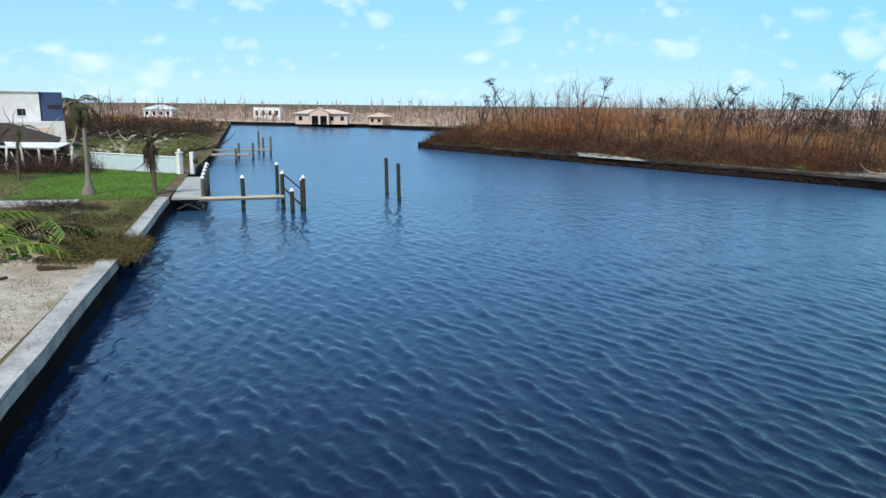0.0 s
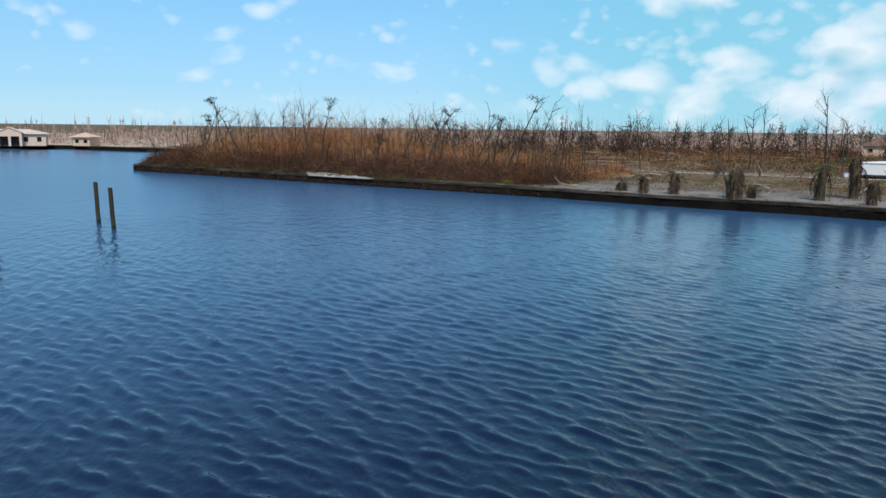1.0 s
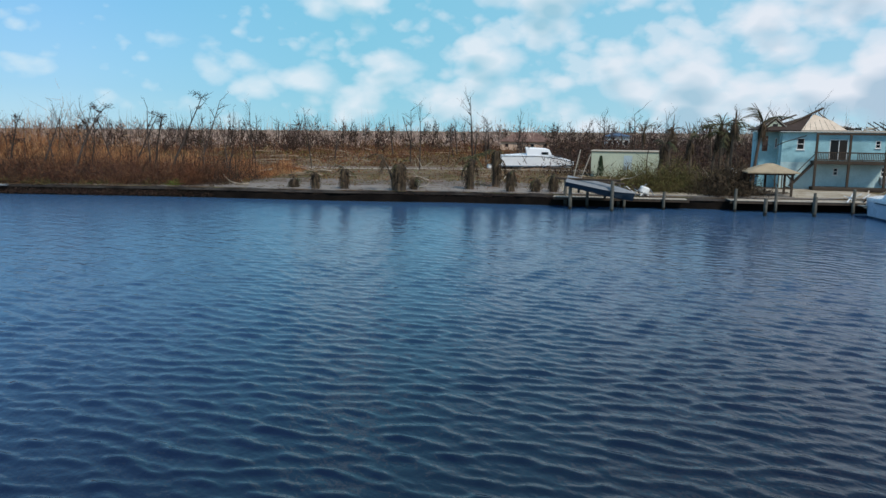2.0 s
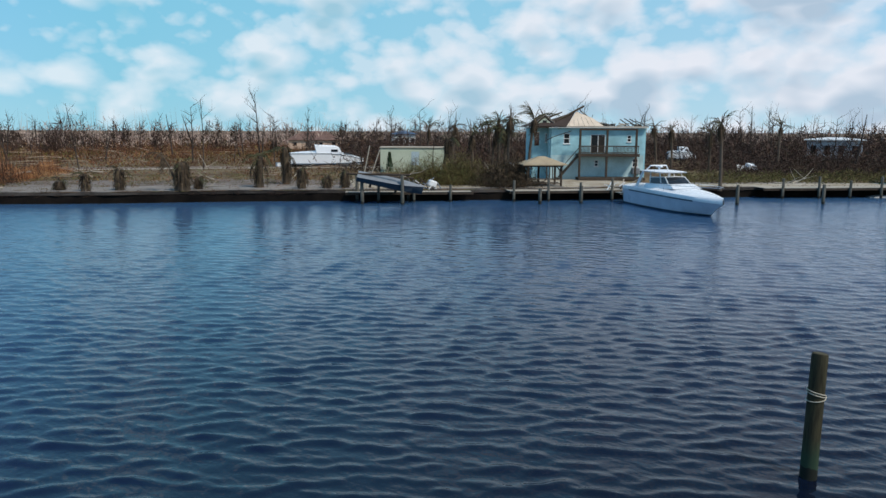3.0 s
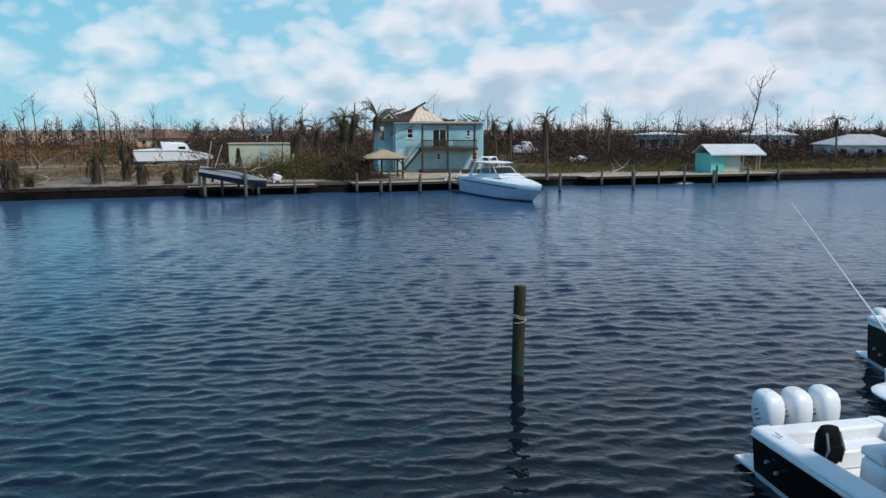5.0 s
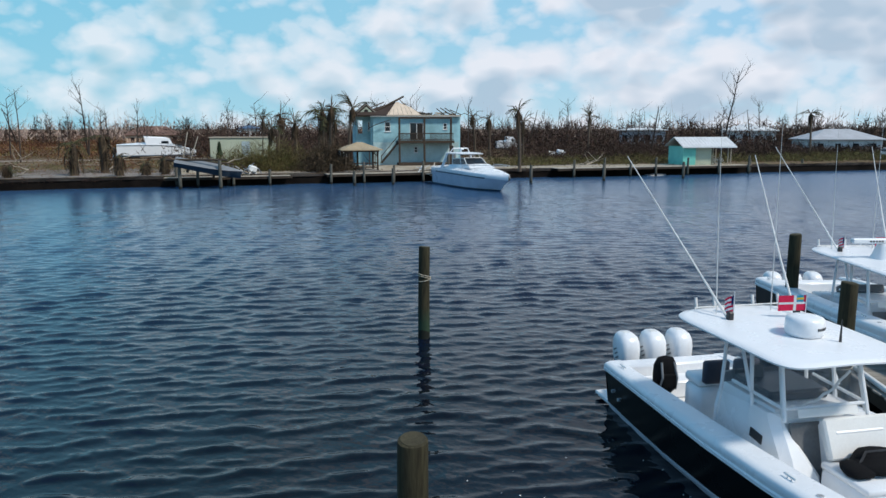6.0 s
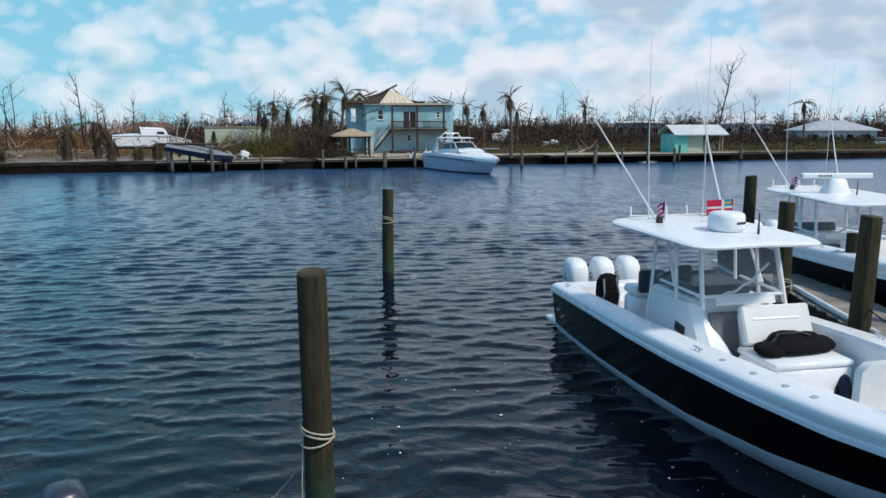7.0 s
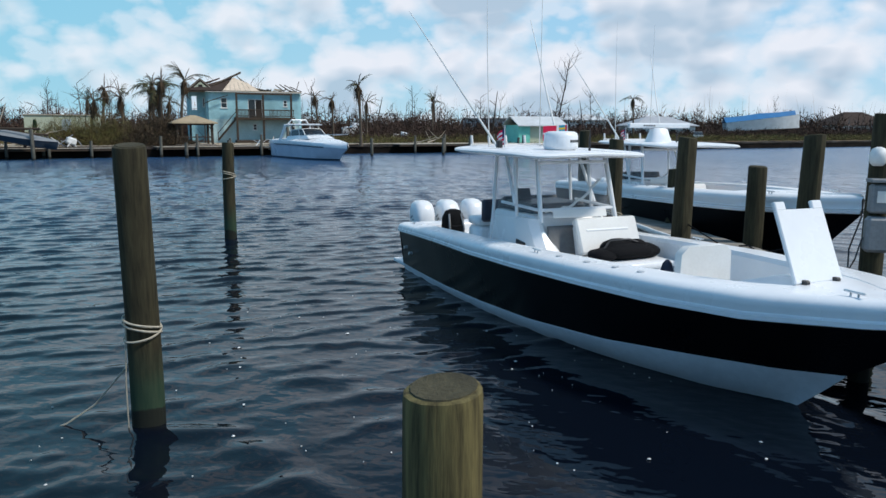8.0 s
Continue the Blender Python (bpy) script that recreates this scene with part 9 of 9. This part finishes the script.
# garden palms
GREYTRUNK = noisy("grey_trunk", (0.24, 0.21, 0.18), (0.13, 0.11, 0.095), 0.95, 2.0, 14.0, 0.5, stretch=(1, 1, 0.3), spec=0.1)
bt = thing("bare_palm", "bare grey palm trunk with swollen foot, its crown gone", "palm", pose(-31.0, 44.8, GZ))
part("trunk", Shape().tube([(0, 0, -0.1), (0, 0, 0.25), (0.02, 0, 0.7), (0.03, 0, 1.1), (0.05, 0.02, 2.4), (0.02, 0.05, 3.6), (0.0, 0.06, 4.5)], [0.50, 0.42, 0.26, 0.17, 0.15, 0.14, 0.12], 12), GREYTRUNK, bt)
part("broken_tip", Shape().tube([(0.0, 0.06, 4.45), (0.03, 0.08, 4.8)], [0.12, 0.02], 7), DARKWOOD, bt, "splintered dark tip")
palm(-26.7, 45.8, 3.6, 0.17, 93, 5, "small bent palm with hanging dark fronds on the lawn", 0.06, FRONDS, 9, 0.85, shaggy=0.55)
palm(-43.0, 50.5, 5.6, 0.13, 94, 7, "slim palm with blown fronds beside the garden house", 0.08, FRONDS, 2, 0.8)
palm(-42.0, 52.0, 4.2, 0.12, 95, 5, "slim leaning palm before the porch", 0.15, FRONDS, 2, 0.7)
palm(-73.0, 104.0, 6.2, 0.45, 96, 13, "broad olive green palm blown to one side", 0.2, FRONDS, 12, 2.0)
x, y = np.minimum(-24.0 + rng.normal(0, 1.6, 34), -22.6), 34.0 + rng.normal(0, 1.4, 34)
bush_field("verge_debris", "heap of brown fronds and twigs on the dry verge", DRYFROND, x, y, rng.uniform(0.15, 0.8, 34), rng.uniform(0.4, 0.9, 34), 40, 0.022, 42, cat="debris", up=15)
bush_field("verge_weeds", "yellow-green weeds among the debris on the verge", GREENBRUSH, x[:18] - 1.5, y[:18] + 1.0, rng.uniform(0.3, 1.0, 18), rng.uniform(0.4, 0.8, 18), 40, 0.022, 43, cat="weeds")
# the garden house with its porch
GH2 = facing(-56.0, 55.0, 0, 0.82, 0.57)
gh_ = thing("garden_house", "low white house with brown hip roof and a broken white porch", "house", GH2)
part("wall", wall_panel(0, 12.0, GZ, 3.4, 0.25, [(2.0, 3.4, 1.9, 3.0), (6.0, 7.2, GZ, 3.1), (9.0, 10.4, 1.9, 3.0)]), WHITEPAINT, gh_, m=pose(0, 3.0, 0))
part("wall", wall_panel(3.25, 11.0, GZ, 3.4, 0.25, []), WHITEPAINT, gh_, m=pose(12.0, 0, 0, 0, 0, 90))
part("wall", wall_panel(3.25, 11.0, GZ, 3.4, 0.25, []), WHITEPAINT, gh_, m=pose(0.25, 0, 0, 0, 0, 90))
part("wall", wall_panel(0, 12.0, GZ, 3.4, 0.25, []), WHITEPAINT, gh_, m=pose(0, 11.0, 0))
# near-black panel, the room's shade put into its colour
part("dark_room", Shape().box((6, 5.0, 2.2), (11, 0.1, 2.2), bevel=0.01), DARK, gh_)
part("roof", Shape().loft([[(-0.6, 2.0, 3.4), (12.6, 2.0, 3.4), (12.6, 11.8, 3.4), (-0.6, 11.8, 3.4)], [(-0.6, 2.0, 3.5), (12.6, 2.0, 3.5), (12.6, 11.8, 3.5), (-0.6, 11.8, 3.5)], [(4.0, 6.7, 5.2), (8.2, 6.7, 5.2), (8.2, 7.1, 5.2), (4.0, 7.1, 5.2)]]), ROOFBROWN, gh_, "brown shingle hip roof", 20)
for i, x in enumerate((0.5, 3.5, 6.5, 8.2, 9.5, 10.9, 12.2, 13.6)):
    part("porch_post", Shape().box((x, 0.2 - 0.1 * (i % 3), 2.1), (0.2, 0.2, 2.1), pose(0, 0, 0, 3 * (i % 3), -4 + 3 * (i % 4), 0), 0.02), WHITEPAINT, gh_)
# dark sheet behind the posts: the porch's shade put into its colour
part("porch_shade", Shape().box((10.2, 2.6, 2.1), (6.4, 0.1, 2.0), bevel=0.01), DARK, gh_, "dark sheet standing in for the shade behind the porch")
for i in range(16):
    part("loose_board", Shape().box((7.5 + 0.42 * i, 0.9 + 0.5 * math.sin(i * 2.1), 1.5 + 0.9 * abs(math.sin(i * 1.3))), (1.5, 0.1, 0.12), pose(0, 0, 0, 20 * math.sin(i), 50 * math.sin(i * 1.7), 40 * i), 0.01), (WHITEPAINT, PALEWOOD, DARKWOOD)[i % 3], gh_)
part("porch_beam", Shape().box((3.6, 0.2, 3.22), (7.4, 0.2, 0.22), bevel=0.02).box((10.0, 0.35, 3.05), (5.2, 0.18, 0.2), pose(0, 0, 0, 0, 4, 3), 0.02), WHITEPAINT, gh_)
part("porch_roof", slab((-0.3, -0.1, 3.36), (7.6, 0.1, 3.30), (7.2, 2.2, 3.62), (-0.3, 2.6, 3.5), -0.06), SHEDGREEN, gh_, "torn pale porch roof")
part("porch_roof", slab((8.3, 0.3, 3.12), (12.4, 0.0, 2.95), (13.6, 1.9, 3.35), (8.0, 2.1, 3.5), -0.06), WHITEPAINT, gh_, "sagging torn piece of porch roof")
x, y = -44.6 + rng.normal(0, 2.4, 90), 58.6 + rng.normal(0, 1.5, 90)
bush_field("porch_shrubs", "dry red-brown shrubs before the porch", SCRUB, x, y, rng.uniform(0.5, 2.3, 90), rng.uniform(0.5, 1.0, 90), 48, 0.022, 41, cat="shrub", up=50)
wh = thing("modern_house", "white flat-roofed two-storey house with a dark blue side", "house", facing(-79.7, 75.9, 0, 0.785, 0.62))
part("wall", wall_panel(0, 17.6, GZ, 8.5, 0.3, [(14.9, 16.0, 5.4, 6.4)]), WHITEPAINT, wh)
window_part(wh, 14.9, 16.0, 5.4, 6.4, bars=False)
part("wall", wall_panel(0, 17.6, GZ, 8.5, 0.3, []), WHITEPAINT, wh, m=pose(0, 9, 0))
part("wall", Shape().box((19.0, 3.2, 6.6), (2.6, 6.0, 3.8), bevel=0.02), noisy("navy_wall", (0.035, 0.065, 0.16), (0.025, 0.045, 0.11), 0.7), wh, "dark blue corner block")
# flat dark plate for a recess, its shade only in the colour
part("recess", Shape().box((19.3, 0.18, 6.6), (1.6, 0.06, 0.5), bevel=0.01), DARK, wh)
part("flat_roof", Shape().box((8.8, 4.6, 8.56), (18.0, 9.6, 0.15), bevel=0.02), WHITEPAINT, wh)
part("annex", Shape().box((17.1, -1.6, 2.9), (6.2, 3.0, 3.7), bevel=0.02), WHITEPAINT, wh, "white ground-floor annex")
part("garage_door", Shape().box((17.75, -3.12, 2.9), (2.1, 0.08, 2.2), bevel=0.02), PLYWOOD, wh, "boarded tan door")
# fallen palm on the near bank
fp = thing("fallen_palm", "fallen palm with tangled green fronds lying over the broken seawall", "palm", pose(-21.6, 26.2, GZ))
part("trunk", Shape().tube([(-6, -1.5, 0.2), (-3, -0.8, 0.3), (0, 0, 0.35), (2.4, 0.6, 0.2)], [0.2, 0.19, 0.16, 0.1], 9), PALMBARK, fp)
rf_ = random.Random(17)
for i in range(64):
    part("frond", rf_.choice(GREENF if i % 4 else (FRONDS if i % 8 else DRY)), None, fp, m=pose(rf_.uniform(-7.0, 2.4), rf_.uniform(-2.8, 2.6), rf_.uniform(0.15, 1.2), rf_.uniform(-25, 25), rf_.uniform(-12, 30), rf_.uniform(-70, 200)) @ Matrix.Scale(rf_.uniform(0.9, 1.65), 4))
tg = rng.uniform(-0.1, 1.15, 230)
og = rng.uniform(-0.4, 2.6, 230)
x, y = -16.9 - 1.3 * tg - 0.92 * og, 25.8 + 3.2 * tg - 0.38 * og
bush_field("bank_weeds", "tangled dark and green weeds in the seawall's gap", OLIVE, x, y, rng.uniform(0.2, 0.8, 230), rng.uniform(0.4, 0.9, 230), 60, 0.014, 42, cat="weeds", up=15, spread=35)
# mown lawn with a worn edge, weeds beside the wall's cap, dead fronds raked into heaps
x, y = rng.uniform(-46, -25, 18000), rng.uniform(40, 61, 18000)
m = (west_depth(x, y) > 0.9) & (y > 40.5 + 0.28 * np.abs(x + 33)) & (x > -46 + 0.0 * y) & (y - 48 < -(x + 25) * 0.95 + 9)
m &= lumps(x, y, 0.5, 4) > 0.12
x, y = x[m], y[m]
blades("lawn_grass", "short green grass of the garden lawn", LAWN, (x, y, GZ + 0.02 + 0 * x, rng.uniform(0.05, 0.16, len(x)), 1 + 0 * x), 0.6, 0.02, 71, cat="grass")
x, y, d, s = along([p for p in wl_b], 190, 0.75, 2.3, rng, 1.0)
bush_field("edge_weeds", "green and brown grass along the seawall cap", GREENBRUSH, x, y, rng.uniform(0.08, 0.3, len(x)), rng.uniform(0.3, 0.8, len(x)), 34, 0.014, 72, cat="weeds")
x, y = -28.6 + rng.normal(0, 1.7, 70), 38.2 + rng.normal(0, 0.8, 70)
m = west_depth(x, y) > 1.2
x, y = x[m], y[m]
bush_field("debris_heap", "heap of dead brown fronds and twigs on the verge", SCRUB, x, y, rng.uniform(0.2, 0.75, len(x)), rng.uniform(0.4, 0.9, len(x)), 70, 0.016, 73, up=15)
x, y = -34.0 + rng.normal(0, 3.0, 60), 34.6 + rng.normal(0, 0.9, 60)
bush_field("frond_heap", "dry brown fronds heaped behind the fallen palm", DRYFROND, x, y, rng.uniform(0.2, 0.8, len(x)), rng.uniform(0.4, 0.9, len(x)), 60, 0.018, 74, up=15)
x, y = rng.uniform(-33, -12, 800), rng.uniform(6, 44, 800)
m = west_depth(x, y) > 1.0
x, y = x[m], y[m]
bush_field("verge_weeds", "sparse green and dry weeds on the sandy verge", GREENBRUSH, x, y, rng.uniform(0.08, 0.4, len(x)), rng.uniform(0.2, 0.9, len(x)), 30, 0.014, 43, cat="weeds")
for i in range(26):
    x, y = rt.uniform(-32, -17), rt.uniform(15, 43)
    if west_depth(x, y) < 1.2:
        continue
    rb = thing("rubble", "broken piece of pale wood and rubble on the verge", "debris", pose(x, y, GZ + 0.08, 0, 0, rt.uniform(0, 360)), "verge rubble")
    part("piece", Shape().box((0, 0, 0), (rt.uniform(0.3, 1.4), rt.uniform(0.1, 0.3), rt.uniform(0.06, 0.2)), pose(0, 0, 0, rt.uniform(-10, 10), rt.uniform(-10, 10), 0), 0.02), rt.choice((PALEWOOD, DARKWOOD, CONCRETE, THATCH)), rb)
for k, (x, y, l, a) in enumerate(((-52, 74, 9, 150), (-57, 79, 11, 165), (-48, 76, 7, 130), (-44, 80, 6, 40), (-63, 83, 12, 170))):
    lg = thing("fallen_tree", "long bare trunk blown down behind the garden wall", "log", pose(x, y, GZ + 0.4, 0, 0, a), "fallen trees")
    sh = Shape()
    limb(sh, (0, 0, 0), (1, 0, 0.12), l, 0.22, random.Random(40 + k), 1)
    part("wood", sh, TRUNK if k % 2 else PALEWOOD, lg)
